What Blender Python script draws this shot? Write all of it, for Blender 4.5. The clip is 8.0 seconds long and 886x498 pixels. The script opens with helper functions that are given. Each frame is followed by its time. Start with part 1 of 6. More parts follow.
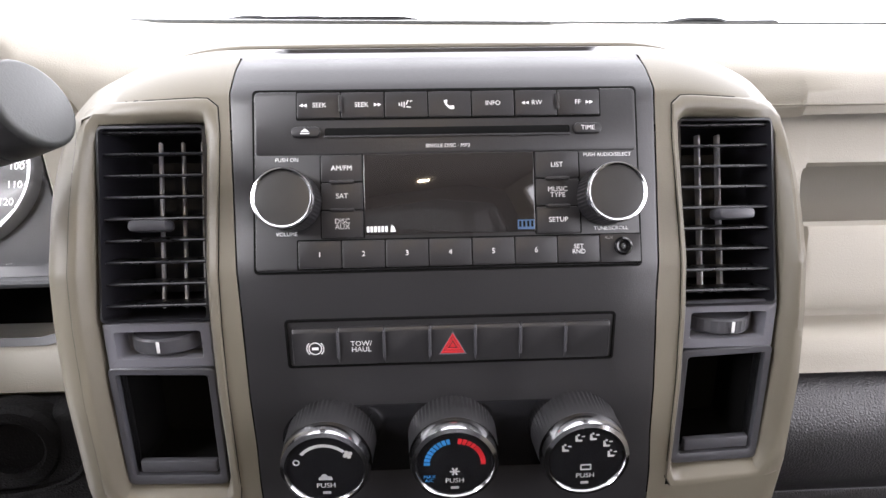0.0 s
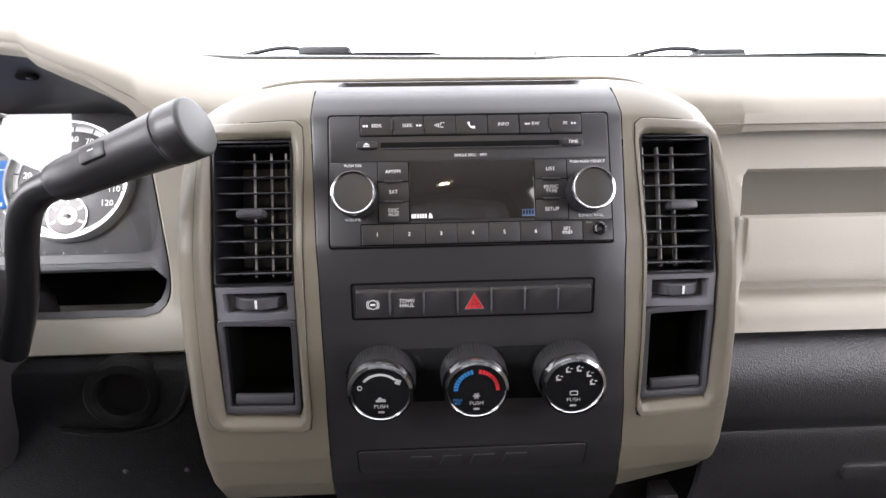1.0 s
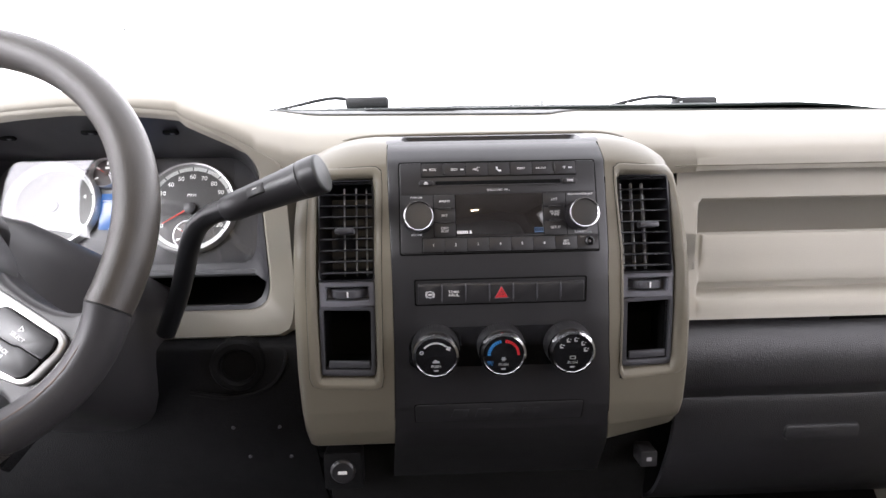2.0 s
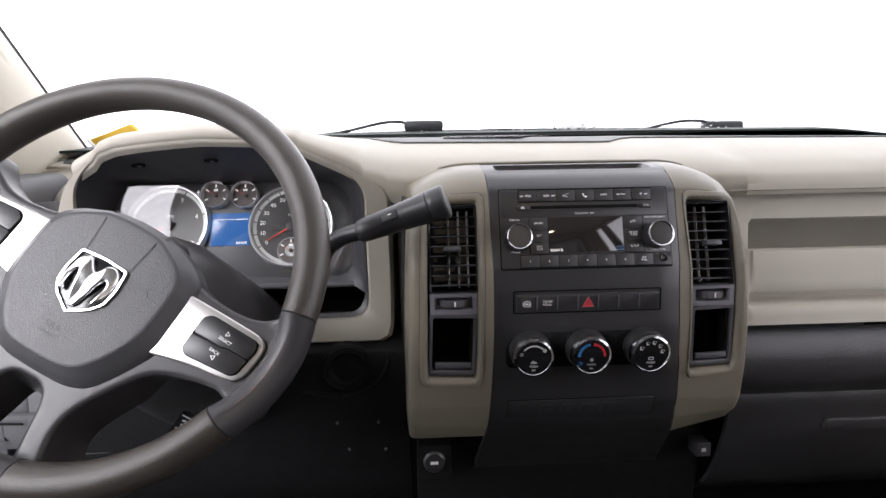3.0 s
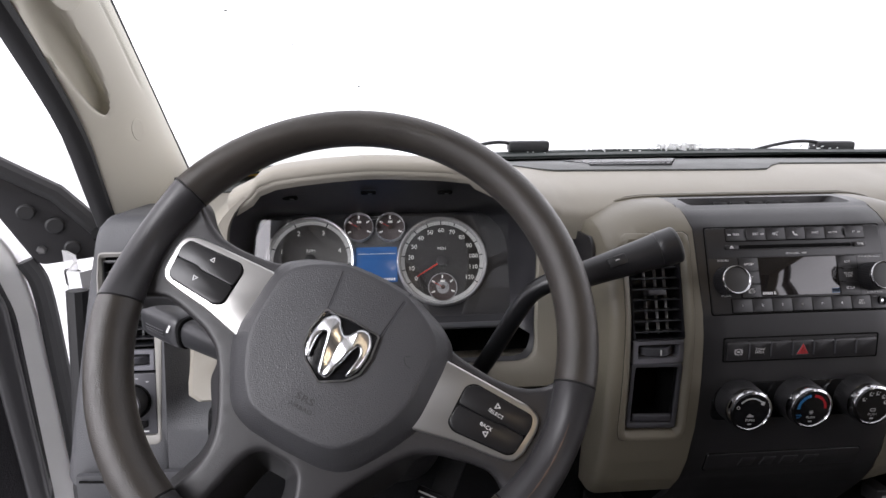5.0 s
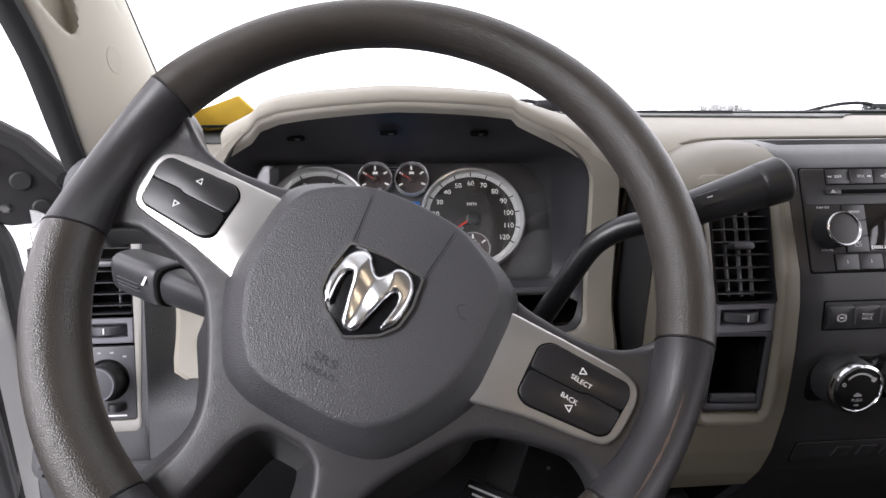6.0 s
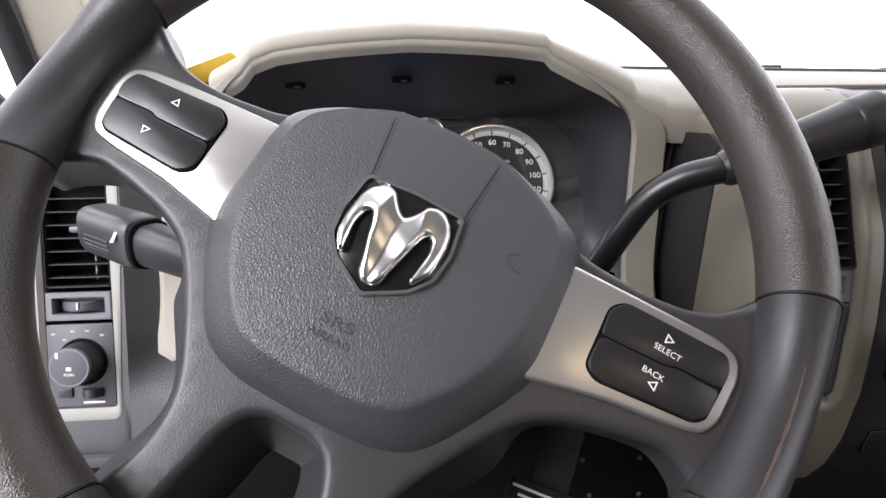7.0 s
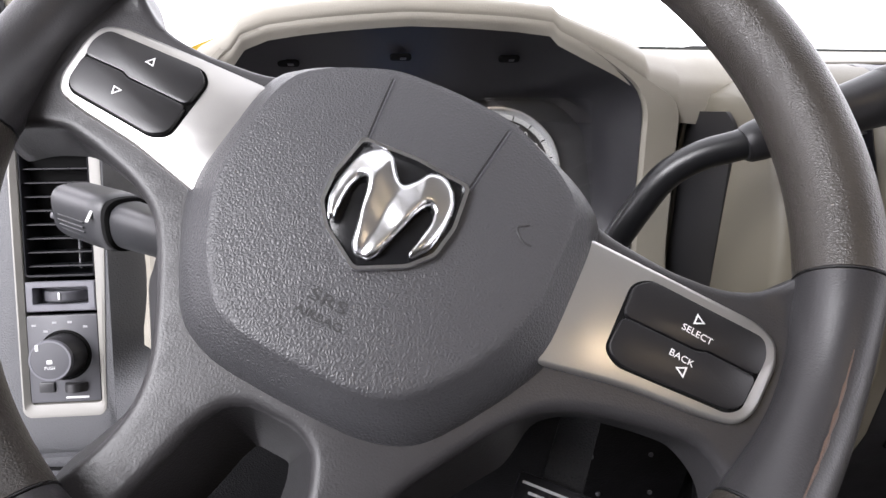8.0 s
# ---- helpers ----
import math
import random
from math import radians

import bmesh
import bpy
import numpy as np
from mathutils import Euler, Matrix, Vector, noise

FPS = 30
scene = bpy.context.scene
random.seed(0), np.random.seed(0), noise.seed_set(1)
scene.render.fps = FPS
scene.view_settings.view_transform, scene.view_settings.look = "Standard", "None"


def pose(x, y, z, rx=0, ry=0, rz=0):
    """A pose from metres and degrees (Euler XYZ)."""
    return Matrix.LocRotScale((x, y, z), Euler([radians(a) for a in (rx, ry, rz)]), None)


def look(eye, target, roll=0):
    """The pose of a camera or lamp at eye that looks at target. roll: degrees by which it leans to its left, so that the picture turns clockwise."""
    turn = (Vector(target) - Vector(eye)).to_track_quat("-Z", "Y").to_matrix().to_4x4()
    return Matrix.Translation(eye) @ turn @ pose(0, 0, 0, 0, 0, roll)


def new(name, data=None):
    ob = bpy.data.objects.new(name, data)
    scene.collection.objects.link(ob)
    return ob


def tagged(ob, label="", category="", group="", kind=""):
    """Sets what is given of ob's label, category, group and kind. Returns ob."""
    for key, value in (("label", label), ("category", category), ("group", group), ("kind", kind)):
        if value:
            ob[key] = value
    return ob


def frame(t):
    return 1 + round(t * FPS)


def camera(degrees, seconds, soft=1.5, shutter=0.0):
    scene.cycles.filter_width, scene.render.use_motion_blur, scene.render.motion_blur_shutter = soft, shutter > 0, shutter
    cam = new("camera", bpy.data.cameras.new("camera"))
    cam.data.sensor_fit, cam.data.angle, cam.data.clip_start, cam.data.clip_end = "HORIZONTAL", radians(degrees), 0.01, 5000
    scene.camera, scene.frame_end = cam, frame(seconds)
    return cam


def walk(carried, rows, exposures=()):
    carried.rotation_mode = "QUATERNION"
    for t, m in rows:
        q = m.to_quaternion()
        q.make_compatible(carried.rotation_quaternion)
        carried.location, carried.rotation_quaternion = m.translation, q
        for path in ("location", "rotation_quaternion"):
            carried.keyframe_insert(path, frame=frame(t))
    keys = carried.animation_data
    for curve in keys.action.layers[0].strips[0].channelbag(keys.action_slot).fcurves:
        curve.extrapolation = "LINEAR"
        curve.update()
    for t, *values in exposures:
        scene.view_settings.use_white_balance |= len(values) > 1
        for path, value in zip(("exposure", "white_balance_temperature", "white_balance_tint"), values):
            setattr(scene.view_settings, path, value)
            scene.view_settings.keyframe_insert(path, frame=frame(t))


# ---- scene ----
cam = camera(81.0, 8.0)
PATH = [
    (0, (-0.019, 0.048, 1.063), (0.053, 1.93, 0.39), -0.6),
    (0.5, (-0.028, 0.01, 1.062), (0.047, 1.902, 0.416), -0.8),
    (1, (-0.04, -0.046, 1.073), (0.037, 1.855, 0.455), -0.7),
    (2.3, (-0.1, -0.228, 1.11), (-0.046, 1.708, 0.608), -1.0),
    (2.5, (-0.122, -0.245, 1.115), (-0.06, 1.692, 0.621), -1.0),
    (3, (-0.191, -0.26, 1.134), (-0.108, 1.674, 0.634), -0.8),
    (3.5, (-0.269, -0.264, 1.156), (-0.169, 1.668, 0.647), -0.7),
    (4, (-0.334, -0.266, 1.175), (-0.226, 1.667, 0.674), -0.7),
    (4.5, (-0.387, -0.247, 1.179), (-0.271, 1.689, 0.689), -0.7),
    (4.7, (-0.396, -0.226, 1.177), (-0.278, 1.712, 0.696), -0.7),
    (5.8, (-0.439, -0.121, 1.106), (-0.305, 1.815, 0.623), -0.5),
    (6, (-0.442, -0.108, 1.096), (-0.306, 1.826, 0.604), -0.4),
    (6.5, (-0.451, -0.073, 1.071), (-0.312, 1.857, 0.564), -0.4),
    (7, (-0.458, -0.052, 1.057), (-0.317, 1.873, 0.534), -0.4),
    (7.5, (-0.462, -0.042, 1.049), (-0.32, 1.883, 0.522), -0.3),
    (8, (-0.458, -0.033, 1.041), (-0.316, 1.891, 0.514), -0.5),
]
walk(cam, [(t, look(eye, target, roll)) for t, eye, target, roll in PATH],
     [(0.0, 1.92), (1.0, 1.82), (2.5, 1.16), (3.5, 0.60), (4.5, 0.15), (6.0, 0.54), (8.0, 1.05)])

# ---- light ----
world = bpy.data.worlds.new("white_overcast")
scene.world = world
world.use_nodes = True
wn, wl = world.node_tree.nodes, world.node_tree.links
wn["Background"].inputs["Color"].default_value = (1.005, 0.972, 1.055, 1)
# a white hazy sky, brightest low down
wco, wsep, wrange = wn.new("ShaderNodeTexCoord"), wn.new("ShaderNodeSeparateXYZ"), wn.new("ShaderNodeMapRange")
wrange.inputs["To Min"].default_value, wrange.inputs["To Max"].default_value = 2.7, 1.15
wl.new(wco.outputs["Generated"], wsep.inputs[0])
wl.new(wsep.outputs["Z"], wrange.inputs["Value"])
wl.new(wrange.outputs["Result"], wn["Background"].inputs["Strength"])


sun = new("sun", bpy.data.lights.new("sun", "SUN"))
sun.data.energy, sun.data.angle, sun.data.color = 2.3, radians(30), (0.985, 0.978, 1.02)
sun.matrix_basis = look((-2.95, -1.95, 3.15), (-0.45, 0.2, 1.0))

# ---- materials ----
def material(name, color, rough=0.5, metal=0.0, spec=0.5, grain=0.0, grain_size=1200.0, vary=0.12, vary_size=9.0, leather=0.0, leather_size=330.0, coat=0.0):
    m = bpy.data.materials.new(name)
    m.use_nodes = True
    n, l = m.node_tree.nodes, m.node_tree.links
    b = n["Principled BSDF"]
    b.inputs["Roughness"].default_value = rough
    b.inputs["Metallic"].default_value = metal
    b.inputs["Specular IOR Level"].default_value = spec
    b.inputs["Coat Weight"].default_value = coat
    b.inputs["Coat Roughness"].default_value = 0.08
    co = n.new("ShaderNodeTexCoord")
    big = n.new("ShaderNodeTexNoise")
    big.inputs["Scale"].default_value, big.inputs["Detail"].default_value = vary_size, 6
    l.new(co.outputs["Object"], big.inputs["Vector"])
    mix = n.new("ShaderNodeMix")
    mix.data_type = "RGBA"
    mix.inputs[6].default_value = (*[c * (1 - vary) for c in color], 1)
    mix.inputs[7].default_value = (*[min(1, c * (1 + vary)) for c in color], 1)
    l.new(big.outputs["Fac"], mix.inputs[0])
    l.new(mix.outputs[2], b.inputs["Base Color"])
    ramp = n.new("ShaderNodeMapRange")
    ramp.inputs["To Min"].default_value, ramp.inputs["To Max"].default_value = max(0.02, rough * 0.82), min(1, rough * 1.18)
    smear = n.new("ShaderNodeTexNoise")
    smear.inputs["Scale"].default_value, smear.inputs["Detail"].default_value = vary_size * 4, 5
    l.new(co.outputs["Object"], smear.inputs["Vector"])
    l.new(smear.outputs["Fac"], ramp.inputs["Value"])
    l.new(ramp.outputs["Result"], b.inputs["Roughness"])
    last = None
    if grain:
        g = n.new("ShaderNodeTexNoise")
        g.inputs["Scale"].default_value, g.inputs["Detail"].default_value = grain_size, 3
        l.new(co.outputs["Object"], g.inputs["Vector"])
        bump = n.new("ShaderNodeBump")
        bump.inputs["Strength"].default_value, bump.inputs["Distance"].default_value = grain, 0.0006
        l.new(g.outputs["Fac"], bump.inputs["Height"])
        last = bump
    if leather:
        v = n.new("ShaderNodeTexVoronoi")
        v.feature = "DISTANCE_TO_EDGE"
        v.inputs["Scale"].default_value = leather_size
        warp = n.new("ShaderNodeTexNoise")
        warp.inputs["Scale"].default_value = leather_size * 0.5
        l.new(co.outputs["Object"], warp.inputs["Vector"])
        add = n.new("ShaderNodeMixRGB")
        add.inputs[0].default_value = 0.0015
        l.new(co.outputs["Object"], add.inputs[1])
        l.new(warp.outputs["Color"], add.inputs[2])
        l.new(add.outputs[0], v.inputs["Vector"])
        edge = n.new("ShaderNodeMapRange")
        edge.inputs["From Max"].default_value = 0.42
        l.new(v.outputs["Distance"], edge.inputs["Value"])
        bump = n.new("ShaderNodeBump")
        bump.inputs["Strength"].default_value, bump.inputs["Distance"].default_value = leather, 0.0008
        l.new(edge.outputs["Result"], bump.inputs["Height"])
        if last:
            l.new(last.outputs["Normal"], bump.inputs["Normal"])
        last = bump
    if last:
        l.new(last.outputs["Normal"], b.inputs["Normal"])
    return m


def glowing(name, color, strength):
    m = bpy.data.materials.new(name)
    m.use_nodes = True
    b = m.node_tree.nodes["Principled BSDF"]
    b.inputs["Base Color"].default_value = (*[c * 0.5 for c in color], 1)
    b.inputs["Emission Color"].default_value = (*color, 1)
    b.inputs["Emission Strength"].default_value = strength
    b.inputs["Roughness"].default_value = 0.2
    return m


def glass(name, tint=(1, 1, 1), gloss=0.05):
    """A thin pane: straight through, with a clear reflection."""
    m = bpy.data.materials.new(name)
    m.use_nodes = True
    n, l = m.node_tree.nodes, m.node_tree.links
    n.remove(n["Principled BSDF"])
    t, g, mix = n.new("ShaderNodeBsdfTransparent"), n.new("ShaderNodeBsdfGlossy"), n.new("ShaderNodeMixShader")
    t.inputs["Color"].default_value = (*tint, 1)
    g.inputs["Roughness"].default_value = 0.02
    mix.inputs[0].default_value = gloss
    l.new(t.outputs[0], mix.inputs[1])
    l.new(g.outputs[0], mix.inputs[2])
    l.new(mix.outputs[0], n["Material Output"].inputs["Surface"])
    return m


BEIGE = material("beige_plastic", (0.335, 0.312, 0.264), 0.55, grain=0.35, grain_size=1100, vary=0.05)
BEIGE_TRIM = material("taupe_plastic", (0.158, 0.143, 0.110), 0.42, grain=0.15, grain_size=1400, vary=0.06)
BLACK = material("black_panel", (0.0215, 0.021, 0.0225), 0.37, spec=0.54, grain=0.2, grain_size=1500, vary=0.22)
# Black trim with the foot well's shade put into its base colour.
BLACK_SOFT = material("black_trim_shaded", (0.0062, 0.0062, 0.0068), 0.6, spec=0.14, grain=0.3, grain_size=900, leather=0.4, leather_size=420, vary=0.2)
KEYCAP = material("key_black", (0.0095, 0.009, 0.010), 0.36, grain=0.06, vary=0.2)
# The same trim for the glove box, lightened to carry its sheen.
GLOVE = material("black_glove_box_lit", (0.023, 0.0226, 0.0250), 0.36, spec=0.55, grain=0.35, grain_size=900, leather=0.35, leather_size=500, vary=0.2)
DOOR_TRIM = material("dark_door_trim", (0.007, 0.0065, 0.0078), 0.55, spec=0.16, grain=0.4, grain_size=700, leather=0.3, leather_size=300, vary=0.2)
SURROUND = material("mid_beige_plastic", (0.265, 0.245, 0.205), 0.5, grain=0.3, grain_size=1100, vary=0.05)
CHARCOAL = material("charcoal_shell", (0.072, 0.073, 0.078), 0.5, grain=0.4, grain_size=900, leather=0.25, leather_size=420, vary=0.12)
BLACK_GLOSS = material("black_gloss", (0.008, 0.008, 0.009), 0.16, vary=0.3, vary_size=40)
BUTTON = material("button_black", (0.020, 0.0195, 0.021), 0.40, grain=0.12, vary=0.2)
# Near-black for real gaps, and for deep shade painted into wells and recesses.
GAP = material("gap_shade_black", (0.004, 0.004, 0.004), 0.8, spec=0.1, vary=0.2)
VENT = material("vent_black", (0.010, 0.010, 0.012), 0.28, vary=0.25, vary_size=30)
LEATHER = material("rim_leather", (0.0385, 0.0335, 0.0285), 0.33, grain=0.24, grain_size=1100, leather=0.22, leather_size=860, vary=0.42, vary_size=24)
PAD = material("airbag_cover", (0.0455, 0.0453, 0.0488), 0.40, spec=0.46, grain=0.2, grain_size=900, leather=0.25, leather_size=720, vary=0.14)
CASING = material("wheel_casing", (0.0315, 0.0303, 0.0318), 0.38, spec=0.40, grain=0.25, grain_size=1200, vary=0.2)
SILVER = material("satin_silver", (0.54, 0.53, 0.515), 0.3, metal=0.9, grain=0.05, vary=0.05)
RING = material("bright_ring", (0.72, 0.72, 0.73), 0.24, metal=0.55, vary=0.05)
CHROME = material("chrome", (0.60, 0.60, 0.615), 0.13, metal=1.0, grain=0.03, vary=0.08)
CAP = material("satin_dark_cap", (0.032, 0.031, 0.030), 0.38, spec=0.5, grain=0.1, grain_size=1600, vary=0.2, vary_size=60)
MARK_MID = material("mid_grey_marking", (0.42, 0.42, 0.42), 0.5, vary=0.12)
BLUE_DIM = material("dim_blue_marking", (0.05, 0.10, 0.19), 0.4, vary=0.1)
BADGE = material("badge_chrome", (0.80, 0.80, 0.81), 0.17, metal=1.0, vary=0.04)
GREY = material("grey_plate", (0.13, 0.13, 0.147), 0.45, grain=0.15, vary=0.1)
GREY_DARK = material("dark_grey_plate", (0.06, 0.06, 0.068), 0.42, grain=0.15, vary=0.1)
MARK = material("white_marking", (0.75, 0.75, 0.75), 0.5, vary=0.04)
MARK_DIM = material("grey_marking", (0.3, 0.3, 0.31), 0.5, vary=0.08)
# Darker than the airbag cover, to paint the shade of its creases and embossing.
RELIEF_SHADE = material("relief_shade_marking", (0.016, 0.016, 0.017), 0.5, vary=0.1)
RED = material("red_marking", (0.48, 0.018, 0.025), 0.45, vary=0.1)
BLUE = material("blue_marking", (0.025, 0.17, 0.42), 0.45, vary=0.1)
DIAL = material("dial_face", (0.026, 0.0245, 0.0235), 0.5, vary=0.15)
NEEDLE = glowing("needle", (0.62, 0.06, 0.045), 0.35)
LAMP = glowing("lamp_glow", (1.0, 0.78, 0.54), 85.0)
# Weak emission replaces ambient light on the dial figures and scale rings.
GLOW_MARK = glowing("ambient_glow_marking", (0.9, 0.9, 0.88), 0.40)
GLOW_RING = glowing("ambient_glow_ring", (0.74, 0.74, 0.74), 0.18)
LCD = glowing("blue_display", (0.035, 0.125, 0.36), 0.42)
# Paler than DIAL: the light falling on the tach face is painted in.
TACH_DIAL_LIT = material("lit_tach_face", (0.105, 0.103, 0.100), 0.45, vary=0.12)
EMBLEM = material("soft_chrome", (0.68, 0.68, 0.69), 0.25, metal=1.0, vary=0.08, vary_size=90)
# The small dials' warm red lighting is painted into this face colour.
SMALL_DIAL_LIT = material("red_lit_small_face", (0.070, 0.052, 0.050), 0.4, vary=0.12)
CARRIER = material("dial_carrier", (0.055, 0.0545, 0.058), 0.42, vary=0.15)
SCUFF = material("brown_scuff", (0.085, 0.054, 0.040), 0.5, grain=0.3, vary=0.4, vary_size=90)
SPECK = material("grey_dirt_speck", (0.10, 0.10, 0.10), 0.8, vary=0.2)
DEFROST = material("grey_defroster_plastic", (0.058, 0.062, 0.058), 0.55, grain=0.3, grain_size=900, vary=0.1)
# Base lifted and browned to paint in the cab's warm reflection.
SCREEN = material("screen_brown_sheen", (0.017, 0.0145, 0.0135), 0.05, spec=0.75, vary=0.3, vary_size=60)
RUBBER = material("black_rubber", (0.014, 0.014, 0.015), 0.6, grain=0.3, grain_size=500, vary=0.2)
PAINT = material("white_paint", (0.78, 0.78, 0.78), 0.25, vary=0.03, coat=0.6)
PILLAR = material("light_beige_trim", (0.50, 0.476, 0.405), 0.6, grain=0.3, grain_size=900, vary=0.05)
CARPET = material("black_carpet", (0.006, 0.006, 0.006), 0.95, spec=0.1, grain=0.9, grain_size=400, vary=0.4, vary_size=60)
HEADLINER = material("grey_headliner", (0.32, 0.31, 0.29), 0.9, grain=0.5, grain_size=600, vary=0.06)
YELLOW = material("yellow_wood", (0.62, 0.38, 0.02), 0.55, grain=0.4, grain_size=120, vary=0.25, vary_size=45)
CONCRETE = material("pale_concrete", (0.60, 0.60, 0.60), 0.85, grain=0.4, grain_size=30, vary=0.05, vary_size=0.6)
STEEL = material("steel", (0.5, 0.5, 0.5), 0.35, metal=1.0, vary=0.1)
TUNNEL = material("gauge_hood_inside", (0.026, 0.0255, 0.0290), 0.40, spec=0.45, grain=0.3, grain_size=900, vary=0.3, vary_size=14)
# Paler than the handle: light reflected by its end cap is painted in.
LEVER_END = material("lever_end_lit_grey", (0.040, 0.042, 0.041), 0.45, grain=0.15, vary=0.08)
FRIT = material("green_black_band", (0.010, 0.015, 0.013), 0.65, spec=0.2, vary=0.3, vary_size=30)
STALK = material("stalk_grey_black", (0.022, 0.0225, 0.025), 0.40, grain=0.15, vary=0.15)
ROD = material("lever_rod_black", (0.010, 0.010, 0.011), 0.33, vary=0.2, vary_size=40)
HOUSING = material("vent_housing_dark", (0.012, 0.012, 0.015), 0.4, vary=0.2)
POD_TRIM = material("warm_grey_frame", (0.24, 0.232, 0.212), 0.45, grain=0.15, vary=0.06)
# Pale colour stands in for the glossy highlights on the vent vanes.
VANE_GLINT = material("vane_glint_grey", (0.48, 0.48, 0.50), 0.3, vary=0.1)
TINTED = glass("light_cutting_glass", (0.15, 0.155, 0.155), 0.05)
WINDOW = glass("windshield_glass", (0.99, 1.0, 0.995), 0.02)
LENS = glass("gauge_lens", (1, 1, 1), 0.10)


# ---- building helpers ----
def part(name, bm, mat, parent=None, label="", m=None, sharp=35):
    me = bpy.data.meshes.new(name)
    bmesh.ops.recalc_face_normals(bm, faces=bm.faces[:])
    for f in bm.faces:
        f.smooth = len(f.verts) <= 8
    bm.to_mesh(me)
    bm.free()
    me.set_sharp_from_angle(angle=radians(sharp))
    me.materials.append(mat)
    ob = new(name, me)
    if parent:
        ob.parent = parent
    if m is not None:
        ob.matrix_basis = m
    if label:
        tagged(ob, label)
    return ob


def again(ob, m, name=None):
    """The same piece once more, on the same mesh."""
    o = new(name or ob.name.split(".")[0], ob.data)
    o.parent, o.matrix_basis = ob.parent, m
    return o


def thing(name, m, label, category, group="", kind=""):
    e = new(name)
    e.empty_display_size = 0.03
    e.matrix_basis = m
    return tagged(e, label, category, group, kind)


def loft(loops, cap0=False, cap1=False, closed=True, bm=None):
    bm = bm or bmesh.new()
    rows = [[bm.verts.new(p) for p in lp] for lp in loops]
    n = len(rows[0])
    for a, b in zip(rows, rows[1:]):
        for i in range(n if closed else n - 1):
            j = (i + 1) % n
            try:
                bm.faces.new((a[i], a[j], b[j], b[i]))
            except ValueError:
                pass
    if cap0:
        bm.faces.new(rows[0][::-1])
    if cap1:
        bm.faces.new(rows[-1])
    return bm


def rrect(x0, x1, y0, y1, r=0.003, ns=4, nc=4):
    """A rounded rectangle with ns points a side and nc a corner, anticlockwise from the lower right corner."""
    out = []
    for cx, cy, a0, ex, ey in ((x1 - r, y0 + r, -90, x1, y1 - r), (x1 - r, y1 - r, 0, x0 + r, y1), (x0 + r, y1 - r, 90, x0, y0 + r), (x0 + r, y0 + r, 180, x1 - r, y0)):
        for k in range(nc + 1):
            a = radians(a0 + 90 * k / nc)
            out.append((cx + r * math.cos(a), cy + r * math.sin(a)))
        lx, ly = out[-1]
        for k in range(1, ns):
            out.append((lx + (ex - lx) * k / ns, ly + (ey - ly) * k / ns))
    return out


def prism(pts, w0, w1, b=0.0006, segs=2, taper=0.0, bm=None):
    """A plate with outline pts (u, v) from w0 to w1, its front edge rounded by b."""
    cx = sum(p[0] for p in pts) / len(pts)
    cy = sum(p[1] for p in pts) / len(pts)

    def ring(w, inset):
        n = len(pts)
        out = []
        for i in range(n):
            a, p, c = Vector(pts[i - 1]), Vector(pts[i]), Vector(pts[(i + 1) % n])
            d1, d2 = (p - a), (c - p)
            d1 = d1.normalized() if d1.length > 1e-9 else d2.normalized()
            d2 = d2.normalized() if d2.length > 1e-9 else d1
            nn = Vector((-(d1.y + d2.y), d1.x + d2.x))
            if nn.length < 1e-6:
                nn = Vector((cx - p.x, cy - p.y))
            nn.normalize()
            k = max(0.5, nn.dot(Vector((-d1.y, d1.x))))
            q = p + nn * inset / k
            out.append((q.x, q.y, w))
        return out
    loops = [ring(w0, 0)]
    for k in range(segs + 1):
        a = radians(90 * k / segs)
        loops.append(ring(w1 - b + b * math.sin(a), taper + b * (1 - math.cos(a))))
    return loft(loops, True, True, bm=bm)


def frame_ring(outer, inner, w0, w1, b=0.0005, bm=None):
    """A flat frame between two outlines with the same number of points."""
    def at(p, w):
        return [(x, y, w) for x, y in p]

    def mid(k):
        return [(a[0] + (c[0] - a[0]) * k, a[1] + (c[1] - a[1]) * k) for a, c in zip(outer, inner)]
    loops = [at(outer, w0), at(outer, w1 - b), at(mid(0.12), w1), at(mid(0.88), w1), at(inner, w1 - b), at(inner, w0), at(outer, w0)]
    return loft(loops, bm=bm)


def lathe(profile, n=40, bm=None, knurl=None):
    """Turns (radius, w) pairs about w. knurl: (first ring, last ring, depth)."""
    loops = []
    for k, (r, w) in enumerate(profile):
        lp = []
        for i in range(n):
            rr = r
            if knurl and knurl[0] <= k <= knurl[1] and i % 2:
                rr -= knurl[2]
            a = 2 * math.pi * i / n
            lp.append((rr * math.cos(a), rr * math.sin(a), w))
        loops.append(lp)
    return loft(loops, True, True, bm=bm)


def tube(path, radii, n=12, flat=1.0, bm=None, up=(0, 0, 1), caps=True):
    """A round bar along points, with a radius at each; flat squeezes it along up."""
    pts = [Vector(p) for p in path]
    loops = []
    for i, p in enumerate(pts):
        d = (pts[min(i + 1, len(pts) - 1)] - pts[max(i - 1, 0)]).normalized()
        s = d.cross(Vector(up))
        s = s.normalized() if s.length > 1e-4 else d.orthogonal().normalized()
        t = s.cross(d)
        r = radii[i] if isinstance(radii, (list, tuple)) else radii
        loops.append([p + s * r * math.cos(2 * math.pi * k / n) + t * r * flat * math.sin(2 * math.pi * k / n) for k in range(n)])
    return loft(loops, caps, caps, bm=bm)


